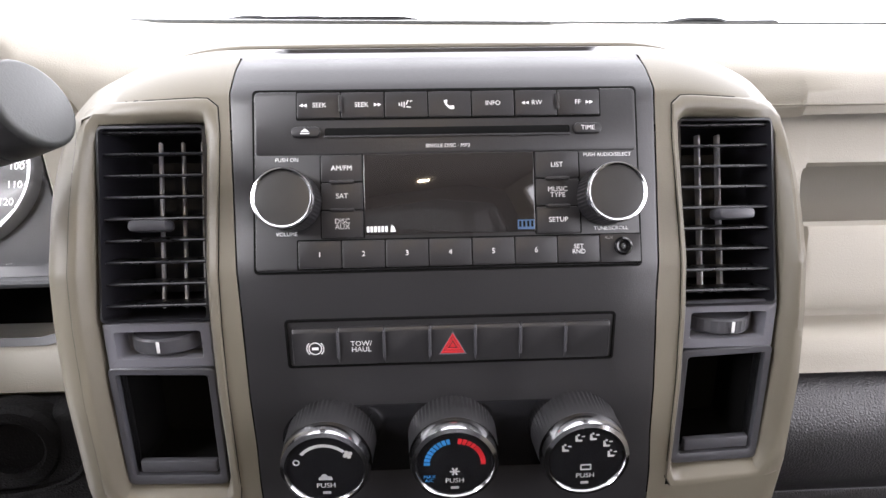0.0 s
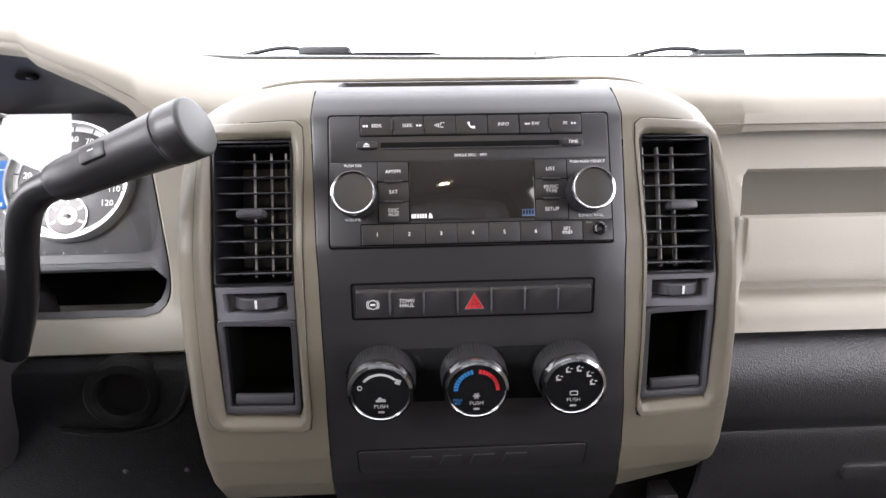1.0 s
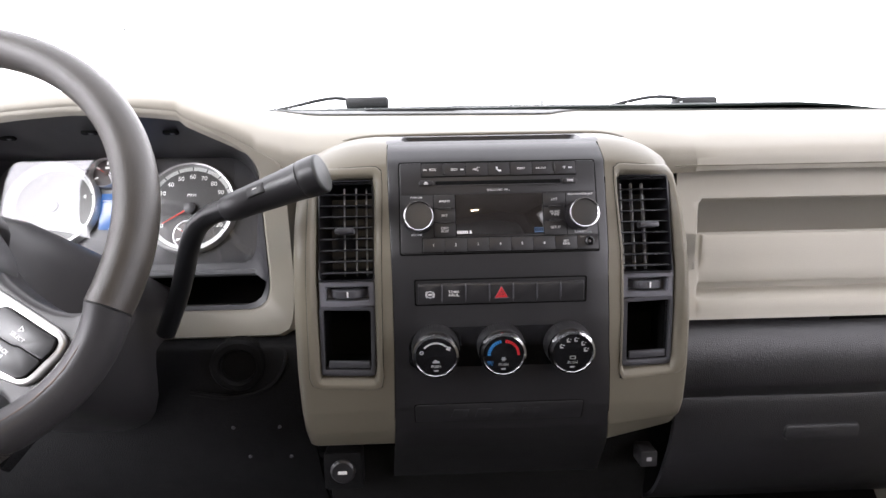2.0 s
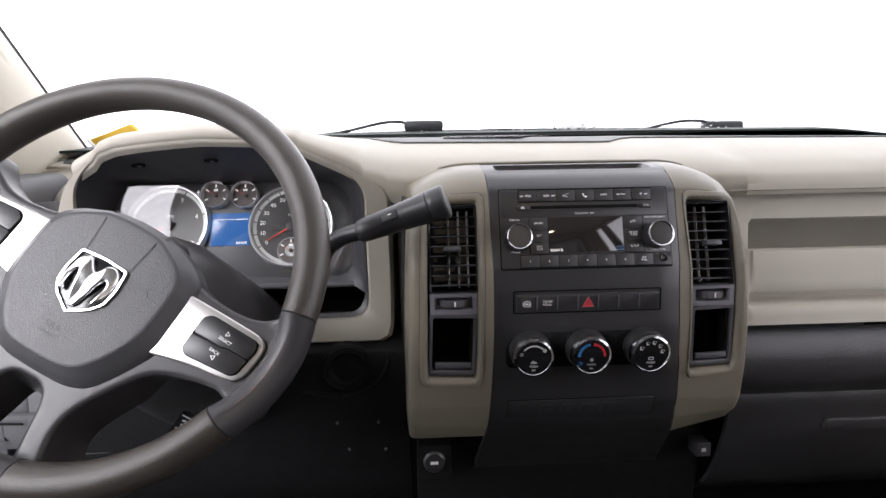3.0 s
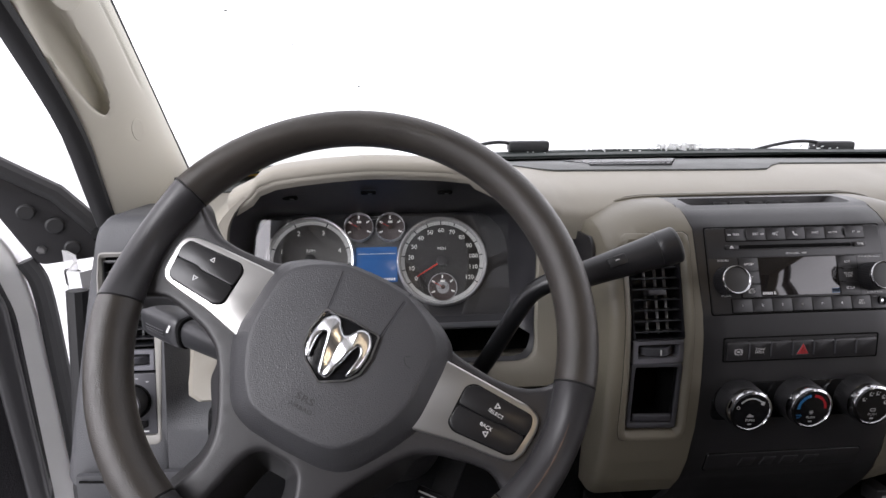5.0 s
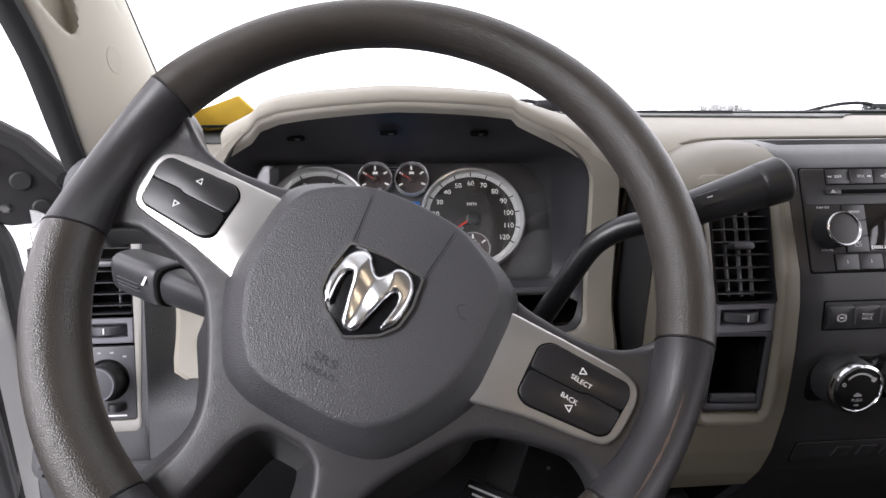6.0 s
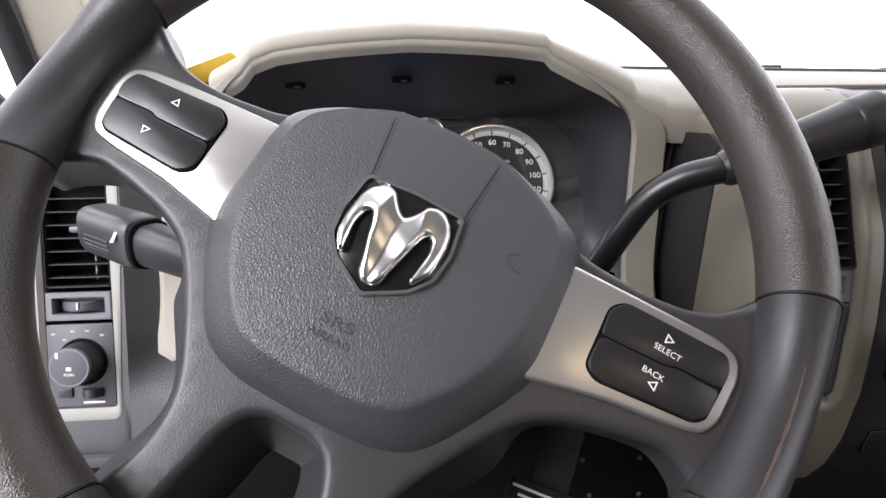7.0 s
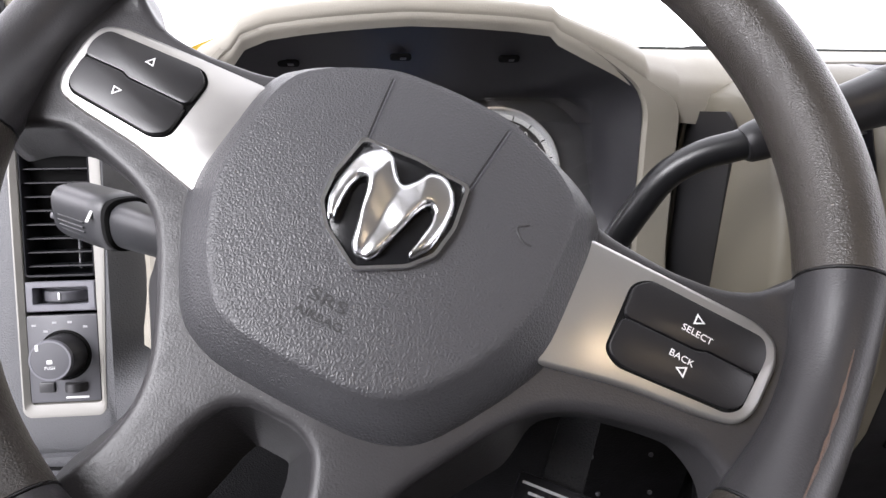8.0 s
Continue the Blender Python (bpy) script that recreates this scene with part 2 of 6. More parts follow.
def smooth_path(pts, n=8):
    """Points on a smooth curve through pts."""
    p = [Vector(q) for q in pts]
    p = [p[0] * 2 - p[1], *p, p[-1] * 2 - p[-2]]
    out = []
    for i in range(1, len(p) - 2):
        for k in range(n):
            t = k / n
            a, b, c, d = p[i - 1], p[i], p[i + 1], p[i + 2]
            out.append(0.5 * (2 * b + (c - a) * t + (2 * a - 5 * b + 4 * c - d) * t * t + (3 * b - a - 3 * c + d) * t ** 3))
    out.append(p[-2])
    return out


def box(sx, sy, sz, b=0.002, at=(0, 0, 0), segs=2, bm=None):
    own = bmesh.new()
    bmesh.ops.create_cube(own, size=1, matrix=Matrix.Diagonal((sx, sy, sz, 1)))
    if b:
        bmesh.ops.bevel(own, geom=own.edges[:], offset=b, segments=segs, affect="EDGES", profile=0.5)
    bmesh.ops.translate(own, verts=own.verts[:], vec=at)
    if bm is None:
        return own
    me = bpy.data.meshes.new("tmp")
    own.to_mesh(me)
    own.free()
    bm.from_mesh(me)
    bpy.data.meshes.remove(me)
    return bm


LETTERS = {}


def lettering(s, size, mat, parent, u, v, w, spin=0, wide=1.0, name="lettering"):
    """Flat printed characters on a face, centred at (u, v)."""
    if (s, size, mat.name) not in LETTERS:
        cu = bpy.data.curves.new("letters", "FONT")
        cu.body, cu.size, cu.align_x, cu.align_y = s, size, "CENTER", "CENTER"
        cu.space_line = 0.8
        cu.resolution_u = 3
        ob = bpy.data.objects.new("letters", cu)
        me = bpy.data.meshes.new_from_object(ob)
        bpy.data.objects.remove(ob)
        me.materials.clear()
        me.materials.append(mat)
        LETTERS[(s, size, mat.name)] = me
    o = new(name, LETTERS[(s, size, mat.name)])
    o.parent, o.matrix_basis = parent, pose(u, v, w, 0, 0, spin) @ Matrix.Diagonal((wide, 1, 1, 1))
    return o


def plate(name, x0, x1, y0, y1, w0, w1, mat, parent, r=0.001, b=0.0005, label="", nc=3):
    return part(name, prism(rrect(x0, x1, y0, y1, r, 1, nc), w0, w1, b), mat, parent, label)


def curve_at(pairs, s):
    """Straight interpolation in a list of (key, value), keys falling."""
    k = [p[0] for p in pairs][::-1]
    return float(np.interp(s, k, [p[1] for p in pairs][::-1]))


def ease(a, b, v):
    t = max(0.0, min(1.0, (v - a) / (b - a)))
    return t * t * (3 - 2 * t)


CX = -0.006
# the face of the centre stack, from the side: height, distance
FACE = [(1.0690, 0.362), (1.0665, 0.349), (1.060, 0.3355), (1.05, 0.322), (0.967, 0.289), (0.94, 0.284), (0.90, 0.280), (0.843, 0.279), (0.80, 0.284), (0.77, 0.293), (0.735, 0.312), (0.66, 0.36)]


def face_y(z):
    return curve_at(FACE, z)


def face_pose(x, z, lean, out=0.0):
    """A pose on the stack's face: u to the right, v up the face, w out of it."""
    return pose(x, face_y(z), z, 90 - lean, 0, 0) @ pose(0, 0, out)


def by_angle(poly, centre, n=144):
    """The outline poly (x, z), met by n rays from a centre."""
    out = []
    cx, cz = centre
    for i in range(n):
        a = 2 * math.pi * (i + 0.5) / n
        dx, dz = math.cos(a), math.sin(a)
        best = None
        for (x0, z0), (x1, z1) in zip(poly, poly[1:] + poly[:1]):
            ex, ez = x1 - x0, z1 - z0
            den = dx * ez - dz * ex
            if abs(den) < 1e-12:
                continue
            t = ((x0 - cx) * ez - (z0 - cz) * ex) / den
            s = ((x0 - cx) * dz - (z0 - cz) * dx) / den
            if t > 0 and -1e-6 <= s <= 1 + 1e-6 and (best is None or t > best):
                best = t
        out.append((cx + dx * best, cz + dz * best))
    return out


def rounded(poly, r=0.012, n=5):
    """Cuts the corners of an outline into arcs."""
    out = []
    for i, p in enumerate(poly):
        p = Vector(p)
        a, c = Vector(poly[i - 1]), Vector(poly[(i + 1) % len(poly)])
        k = min(r, (a - p).length * 0.45, (c - p).length * 0.45)
        s, e = p + (a - p).normalized() * k, p + (c - p).normalized() * k
        for j in range(n + 1):
            t = j / n
            q = s * (1 - t) ** 2 + p * 2 * t * (1 - t) + e * t * t
            out.append((q.x, q.y))
    return out


def sheet(rows, thick=0.004, down=(0, 0, -1), bm=None):
    """A grid of points with a thickness."""
    d = Vector(down) * thick
    bm = bm or bmesh.new()
    top = [[bm.verts.new(p) for p in r] for r in rows]
    low = [[bm.verts.new(Vector(p) + d) for p in r] for r in rows]
    R, C = len(rows), len(rows[0])
    for i in range(R - 1):
        for j in range(C - 1):
            bm.faces.new((top[i][j], top[i][j + 1], top[i + 1][j + 1], top[i + 1][j]))
            bm.faces.new((low[i][j], low[i + 1][j], low[i + 1][j + 1], low[i][j + 1]))
    for i in range(R - 1):
        for j in (0, C - 1):
            bm.faces.new((top[i][j], top[i + 1][j], low[i + 1][j], low[i][j]))
    for j in range(C - 1):
        for i in (0, R - 1):
            bm.faces.new((top[i][j], top[i][j + 1], low[i][j + 1], low[i][j]))
    return bm


# ---- the cab ----
def wall_with_hole(name, axis, at, thick, a0, a1, b0, b1, ha0, ha1, hb0, hb1, mat, label):
    """A wall across axis ('x' or 'y') between a0..a1 and heights b0..b1, with an opening."""
    outer, inner = rrect(a0, a1, b0, b1, 0.02, 2, 3), rrect(ha0, ha1, hb0, hb1, 0.06, 2, 3)
    bm = frame_ring(outer, inner, 0, thick, 0.004)
    m = pose(at, 0, 0, 90, 0, 90) if axis == "x" else pose(0, at, 0, 90, 0, 0)
    return tagged(part(name, bm, mat, None, "", m), label, "wall", kind="structure")


floor = tagged(part("floor", box(1.68, 2.0, 0.03, 0.004, (0, -0.25, 0.285)), CARPET), "black carpeted cab floor", "floor", kind="structure")
wall_front = tagged(part("wall_front", sheet([[(x, y, z) for x in (-0.84, -0.3, 0.3, 0.84)] for y, z in ((0.60, 0.29), (0.74, 0.42), (0.78, 0.7), (0.78, 1.05))], 0.02, (0, 1, 0)), CARPET), "black insulated bulkhead behind the pedals", "wall", kind="structure")
wall_back = wall_with_hole("wall_back", "y", -1.18, 0.03, -0.84, 0.84, 0.29, 1.68, -0.68, 0.68, 1.10, 1.46, CHARCOAL, "dark rear cab wall with a wide window opening")
# Unseen pane added to dim the light and reflections from behind.
rear_pane = tagged(part("window_2", prism(rrect(-0.70, 0.70, 1.08, 1.48, 0.03, 2, 3), 0, 0.005, 0.001), TINTED, None, "", pose(0, -1.196, 0, 90, 0, 0)), "unseen rear pane, darkened to cut light from behind", "window", kind="structure")
# Unseen side: beige bounces light, and the low-cut opening brightens the bin.
wall_right = wall_with_hole("wall_right", "x", 0.81, 0.03, -1.16, 0.20, 0.29, 1.68, -0.88, 0.15, 0.86, 1.545, BEIGE, "unseen beige door side, its opening enlarged to let in light")
middle_post = tagged(part("middle_post", box(0.05, 0.12, 0.70, 0.012, (0.822, -0.660, 1.205)), CHARCOAL), "charcoal post between the side windows", "pillar", kind="structure")
wall_right_front = tagged(part("wall_right_front", box(0.03, 0.62, 0.80, 0.01, (0.825, 0.50, 0.69)), BEIGE), "beige lower door side beside the dashboard", "wall", kind="structure")
wall_left_front = tagged(part("wall_left_front", box(0.02, 0.50, 0.40, 0.004, (-0.812, 0.52, 0.50)), CARPET), "black carpeted kick panel beside the pedals", "wall", kind="structure")
# Unseen side wall, carried forward of the door pillar to block the sun.
wall_left = tagged(part("wall_left", box(0.03, 0.80, 1.39, 0.006, (-0.825, -0.76, 0.985)), CHARCOAL), "unseen dark side wall, run forward to block the sun", "wall", kind="structure")
# Added out of view: keeps low side light off the knee panel and stack.
wall_left_low = tagged(part("wall_left_low", box(0.03, 0.46, 0.60, 0.01, (-0.825, -0.13, 0.59)), CHARCOAL), "unseen low wall that blocks light through the door opening", "wall", kind="structure")
ceiling = tagged(part("ceiling", sheet([[(x, y, 1.68 - 0.05 * (x / 0.84) ** 4 - 0.02 * max(0, (y + 0.1)) / 0.2) for x in np.linspace(-0.84, 0.84, 13)] for y in np.linspace(-1.18, 0.10, 8)], 0.025, (0, 0, 1)), HEADLINER), "pale grey fabric headliner", "ceiling", kind="structure")
ground = tagged(part("ground", sheet([[(x, y, -0.5) for x in np.linspace(-60, 60, 9)] for y in np.linspace(-60, 60, 9)], 0.05), CONCRETE), "pale concrete ground outside the truck", "ground", kind="structure")


def glass_y(x, z):
    """Where the windscreen stands at a height, bowed back towards the sides."""
    return 0.775 - 0.26 * x * x - (z - 1.085) * 1.13


rows = [[(x * (1 - 0.12 * (z - 1.085)), glass_y(x, z), z) for x in np.linspace(-0.78, 0.78, 17)] for z in np.linspace(1.085, 1.66, 8)]
windshield = tagged(part("window_1", sheet(rows, 0.005, (0, 0.66, 0.75)), WINDOW), "raked clear windscreen over the dashboard", "windscreen", kind="structure")
windshield.visible_shadow = False
rows = [[(x, glass_y(x, 1.085) + dy, 1.088 + dz * max(0, min(1, (0.66 - abs(x)) / 0.10))) for x in np.linspace(-0.78, 0.78, 33)] for dy, dz in ((-0.048, 0.0135), (-0.012, 0.0160), (0.0, 0.009), (0.05, 0.0), (0.12, -0.012))]
part("glass_edge_band", sheet(rows, 0.003), FRIT, windshield, "black band along the foot of the glass")


bm = bmesh.new()
for x, z, a, b in ((-0.609, 1.286, 0.0022, 0.0007), (-0.562, 1.252, 0.0016, 0.0006), (-0.549, 1.257, 0.0014, 0.0006), (-0.476, 1.211, 0.0016, 0.0012), (-0.590, 1.240, 0.0009, 0.0006)):
    box(2 * a, 0.0008, 2 * b, 0, (x, glass_y(x, z) - 0.003, z), bm=bm)
tagged(part("dirt_specks", bm, SPECK, windshield, "tiny grey specks of dirt"), kind="stuff")


# windscreen pillars, trimmed in beige
def pillar(side, name):
    foot_g, top_g = Vector((-0.768, 0.70, 1.06)), Vector((-0.700, 0.11, 1.645))
    edge_d = smooth_path([(-0.797, 0.520, 1.005), (-0.782, 0.470, 1.085), (-0.765, 0.415, 1.165), (-0.755, 0.350, 1.240), (-0.748, 0.285, 1.305), (-0.735, 0.10, 1.485), (-0.722, -0.06, 1.645)], 20)
    n = len(edge_d) - 1
    rows = []
    for k in range(n + 1):
        t = k / n
        d = edge_d[k]
        g = foot_g.lerp(top_g, (d.z - 1.005) / 0.64)
        out = Vector((0.022, -0.022, 0.03)) * (1 + 0.5 * (1 - t) ** 2)
        r = []
        for j in range(61):
            s = j / 60
            p = g.lerp(d, s) + out * math.sin(math.pi * s) ** 0.7
            # a long hollow grip pressed into the trim
            lens_ = max(0, 1 - ((t - 0.46) / 0.172) ** 2 - ((s - 0.870 - 0.30 * (t - 0.46)) / 0.115) ** 2)
            p += Vector((-0.35, 0.75, -0.45)) * 0.046 * min(1, 1.7 * lens_) ** 0.95 * min(1, (1 - s) / 0.03)
            # and a narrow groove along the glass
            g_ = max(0, 1 - ((s - 0.375) / 0.03) ** 2) * min(1, max(0, (t - 0.28) / 0.05))
            p -= out.normalized() * 0.004 * g_
            r.append((p.x * side, p.y, p.z))
        rows.append(r)
    ob = tagged(part(name, sheet(rows, 0.012, (side * -0.5, 0.6, -0.5)), PILLAR, sharp=70), "light beige moulded windscreen pillar trim with a hollow grip", "pillar trim", kind="structure")
    part("glass_seal", tube([Vector(r[0]) for r in rows], 0.0055, 8), RUBBER, ob, "thin black glass edge seal")
    part("door_seal", tube([Vector(r[-1]) + Vector((-0.013 * side, 0.002, -0.007)) for r in rows], 0.0125, 10, 0.8), RUBBER, ob, "thick black door opening weatherstrip")
    return ob, rows


pillar_left, prow = pillar(1, "trim_pillar_left")
pillar_right, _ = pillar(-1, "trim_pillar_right")
for i, j, a, b in ((24, 37, 0.016, 0.010), (64, 40, 0.026, 0.022)):
    p = Vector(prow[i][j])
    e1, e2 = (Vector(prow[i + 1][j]) - p).normalized(), (Vector(prow[i][j + 1]) - p).normalized()
    nn = e1.cross(e2).normalized()
    nn = nn if nn.y < 0 else -nn
    cap = part("screw_cap", lathe([(1.0, -0.3), (1.0, 0.02), (0.96, 0.05), (0.90, 0.05), (0.5, 0.06), (0.0, 0.06)], 28), PILLAR, pillar_left)
    cap.matrix_basis = Matrix.Translation(p) @ Matrix((e1, nn.cross(e1), nn)).transposed().to_4x4() @ Matrix.Diagonal((a, b, 0.008, 1))

# dome lamp under the roof
dome = thing("dome_lamp", pose(0.004, -0.80, 1.672, 180, 0, 0), "lit warm dome lamp on the headliner", "ceiling lamp")
part("lamp_housing", frame_ring(rrect(-0.085, 0.085, -0.055, 0.055, 0.02, 2, 4), rrect(-0.045, 0.045, -0.025, 0.025, 0.01, 2, 4), 0, 0.014, 0.003), HEADLINER, dome, "grey lamp housing")
part("lamp_lens", prism(rrect(-0.045, 0.045, -0.025, 0.025, 0.01, 2, 4), 0.002, 0.010, 0.003), LAMP, dome, "glowing warm lens")

# ---- dashboard ----
dash = thing("dashboard", pose(0, 0, 0), "beige and black moulded truck dashboard", "dashboard")
SECTION = [
    (-0.80, [(0.52, 1.00), (0.52, 1.015), (0.525, 1.03), (0.55, 1.045), (0.58, 1.055), (0.64, 1.066), (0.76, 1.076)]),
    (-0.66, [(0.46, 1.00), (0.46, 1.015), (0.465, 1.028), (0.49, 1.043), (0.55, 1.058), (0.63, 1.072), (0.76, 1.082)]),
    (-0.628, [(0.400, 1.015), (0.398, 1.03), (0.402, 1.044), (0.435, 1.056), (0.53, 1.068), (0.62, 1.078), (0.76, 1.085)]),
    (-0.610, [(0.392, 1.060), (0.388, 1.070), (0.394, 1.081), (0.43, 1.088), (0.53, 1.088), (0.62, 1.086), (0.76, 1.087)]),
    (-0.575, [(0.392, 1.096), (0.386, 1.104), (0.392, 1.113), (0.43, 1.117), (0.53, 1.105), (0.62, 1.092), (0.76, 1.088)]),
    (-0.455, [(0.392, 1.108), (0.386, 1.115), (0.393, 1.124), (0.43, 1.128), (0.53, 1.111), (0.62, 1.095), (0.76, 1.088)]),
    (-0.335, [(0.392, 1.101), (0.386, 1.108), (0.392, 1.116), (0.43, 1.119), (0.53, 1.108), (0.62, 1.096), (0.76, 1.088)]),
    (-0.265, [(0.392, 1.053), (0.388, 1.064), (0.394, 1.077), (0.43, 1.089), (0.53, 1.099), (0.62, 1.095), (0.76, 1.088)]),
    (-0.235, [(0.392, 1.030), (0.390, 1.045), (0.396, 1.062), (0.43, 1.082), (0.53, 1.0985), (0.62, 1.0950), (0.76, 1.088)]),
    (0.195, [(0.390, 1.030), (0.389, 1.045), (0.393, 1.060), (0.43, 1.078), (0.53, 1.0935), (0.62, 1.0925), (0.76, 1.088)]),
    (0.225, [(0.378, 1.036), (0.381, 1.048), (0.393, 1.060), (0.43, 1.075), (0.53, 1.0930), (0.62, 1.0920), (0.76, 1.088)]),
    (0.82, [(0.378, 1.036), (0.381, 1.048), (0.393, 1.060), (0.43, 1.073), (0.50, 1.086), (0.56, 1.087), (0.62, 1.083)]),
]


def pad_section(x):
    ks = [s[0] for s in SECTION]
    out = []
    for j in range(7):
        y = float(np.interp(x, ks, [s[1][j][0] for s in SECTION]))
        z = float(np.interp(x, ks, [s[1][j][1] for s in SECTION]))
        if j == 6:
            y = min(y, glass_y(x, 1.085) - 0.005)
        if j == 5:
            y = min(y, glass_y(x, 1.085) - 0.06)
        out.append((y, z))
    return out


def pad_curve(x, n=5):
    return smooth_path([(x, y, z) for y, z in pad_section(x)], n)


def pad_z(x, y):
    c = pad_curve(x, 8)[10:]
    return float(np.interp(y, [p.y for p in c], [p.z for p in c]))


xs = sorted(set([round(v, 4) for v in np.linspace(-0.80, 0.82, 61)] + [s[0] for s in SECTION]))
cols = [pad_curve(x) for x in xs]
for k in range(4):  # eases the steps between the sections
    cols = [cols[0]] + [[Vector((b.x, (a.y + 2 * b.y + c.y) / 4, (a.z + 2 * b.z + c.z) / 4)) for a, b, c in zip(cols[i - 1], cols[i], cols[i + 1])] for i in range(1, len(cols) - 1)] + [cols[-1]]
part("dash_pad", sheet(cols, 0.006, (0, 0.3, -0.95)), BEIGE, dash, "beige grained top pad with gauge hood", sharp=60)

# grey defroster panel with a speaker grille along the glass
rows = []
for s in np.linspace(0, 1, 9):
    r = []
    for x in np.linspace(-0.74, 0.74, 60):
        front = 0.500 + 0.075 * ease(-0.215, -0.31, x) + 0.050 * ease(0.078, 0.14, x)
        back = glass_y(x, 1.085) - 0.012
        front = min(front, back - 0.02)
        y = front + (back - front) * s
        r.append((x, y, pad_z(x, y) + 0.0025))
    rows.append(r)
part("defroster_panel", sheet(rows, 0.004), DEFROST, dash, "grey defroster panel along the glass")
bm = bmesh.new()
for i in range(16):
    y = 0.530 + 0.140 * i / 15
    x0, x1 = -0.155 + 0.03 * (i / 15), -0.036 + 0.076 * (i / 15)
    box(x1 - x0, 0.0035, 0.003, 0, ((x0 + x1) / 2, y, pad_z(0, y) + 0.0040), bm=bm)
for i in range(26):
    x = -0.150 + 0.185 * i / 25
    y0 = 0.530 + max(0.0, (x + 0.036) / 0.076) * 0.140
    y1 = 0.670
    if y1 - y0 > 0.01:
        for k in range(6):
            ya, yb = y0 + (y1 - y0) * k / 6, y0 + (y1 - y0) * (k + 1) / 6
            box(0.0020, yb - ya, 0.0026, 0, (x, (ya + yb) / 2, pad_z(0, (ya + yb) / 2) + 0.0038), bm=bm)
part("speaker_grille", bm, BLACK, dash, "fine black speaker grille")

# gauge hood: beige surround and dark tunnel
BEZEL = [(-0.262, 0.880), (-0.262, 1.052), (-0.335, 1.101), (-0.455, 1.108), (-0.575, 1.096), (-0.612, 1.058), (-0.622, 0.880)]
CLUSTER = [(-0.285, 0.925), (-0.285, 1.020), (-0.312, 1.047), (-0.59, 1.047), (-0.610, 1.02), (-0.612, 0.925)]
MIDC = (-0.44, 0.985)


def cluster_y(z):
    return 0.471 + (z - 1.031) * 0.5


edge_poly = by_angle(rounded(BEZEL, 0.022), MIDC)
outer_poly = by_angle(rounded([(-0.229, 0.853), (-0.229, 1.045), (-0.262, 1.062), (-0.335, 1.1045), (-0.455, 1.1115), (-0.575, 1.0995), (-0.622, 1.060), (-0.672, 0.95), (-0.672, 0.853)], 0.016), MIDC)
inner_poly = by_angle(rounded(CLUSTER, 0.02), MIDC)


def blend(a, b, k):
    return [(p[0] + (q[0] - p[0]) * k, p[1] + (q[1] - p[1]) * k) for p, q in zip(a, b)]


def surround_y(z):
    return 0.388 - 0.045 * max(0, min(1, (0.93 - z) / 0.08)) ** 2 * 0.8


loops = [[(x, 0.47, z) for x, z in outer_poly], [(x, surround_y(z) + 0.006, z) for x, z in outer_poly], [(x, surround_y(z), z) for x, z in blend(outer_poly, edge_poly, 0.12)],
         [(x, surround_y(z), z) for x, z in blend(outer_poly, edge_poly, 0.9)], [(x, surround_y(z) + 0.004, z) for x, z in edge_poly], [(x, surround_y(z) + 0.012, z) for x, z in edge_poly]]
part("gauge_surround", loft(loops), SURROUND, dash, "beige trim round the gauges")
loops = []
for k, s in enumerate(np.linspace(0, 1, 9)):
    lp = []
    for (x, z), (x1, z1) in zip(blend(edge_poly, outer_poly, -0.02), inner_poly):
        e = s ** 1.15
        lp.append((x + (x1 - x) * e, (surround_y(z) + 0.003) * (1 - s) + cluster_y(z1) * s, z + (z1 - z) * e))
    loops.append(lp)
bm = loft(loops)
# the sill is open below the dials, where the column passes
bm.faces.ensure_lookup_table()
low = [i for i, (x, z) in enumerate(edge_poly) if z < 0.9100]
gone = [bm.faces[k * len(edge_poly) + i] for k in range(1, 6) for i in low if (i + 1) % len(edge_poly) in low]
bmesh.ops.delete(bm, geom=gone, context="FACES_ONLY")
tunnel = part("gauge_tunnel", bm, TUNNEL, dash, "dark grey inner gauge hood")
# near-black plate behind the opening carries the shade of the void
part("recess_shade", box(0.400, 0.004, 0.075, 0.001, (-0.440, 0.450, 0.900)), GAP, dash, "near-black plate standing in for shade round the steering column")
part("sill_bar", tube(smooth_path([(-0.604, 0.4095, 0.9165), (-0.59, 0.4085, 0.9160), (-0.44, 0.4080, 0.9158), (-0.292, 0.4085, 0.9160), (-0.276, 0.4095, 0.9170)], 6), 0.0042, 10), CHARCOAL, tunnel, "grey bar below the dials")
for x, zc in ((-0.550, 1.0770), (-0.458, 1.0815), (-0.367, 1.0800)):
    clip = part("retaining_clip", prism(rrect(-0.009, 0.009, -0.0035, 0.0035, 0.003, 1, 4), -0.001, 0.0015, 0.0008), GAP, tunnel)
    clip.matrix_basis = pose(x, 0.4255, zc, 147, 0, 0)
    part("clip_tab", box(0.005, 0.003, 0.002, 0.0006, (0.002, 0, 0.001)), GREY_DARK, clip)

# beige storage bin in front of the passenger
def bin_y(z):
    return 0.323 + (z - 0.878) * 0.478


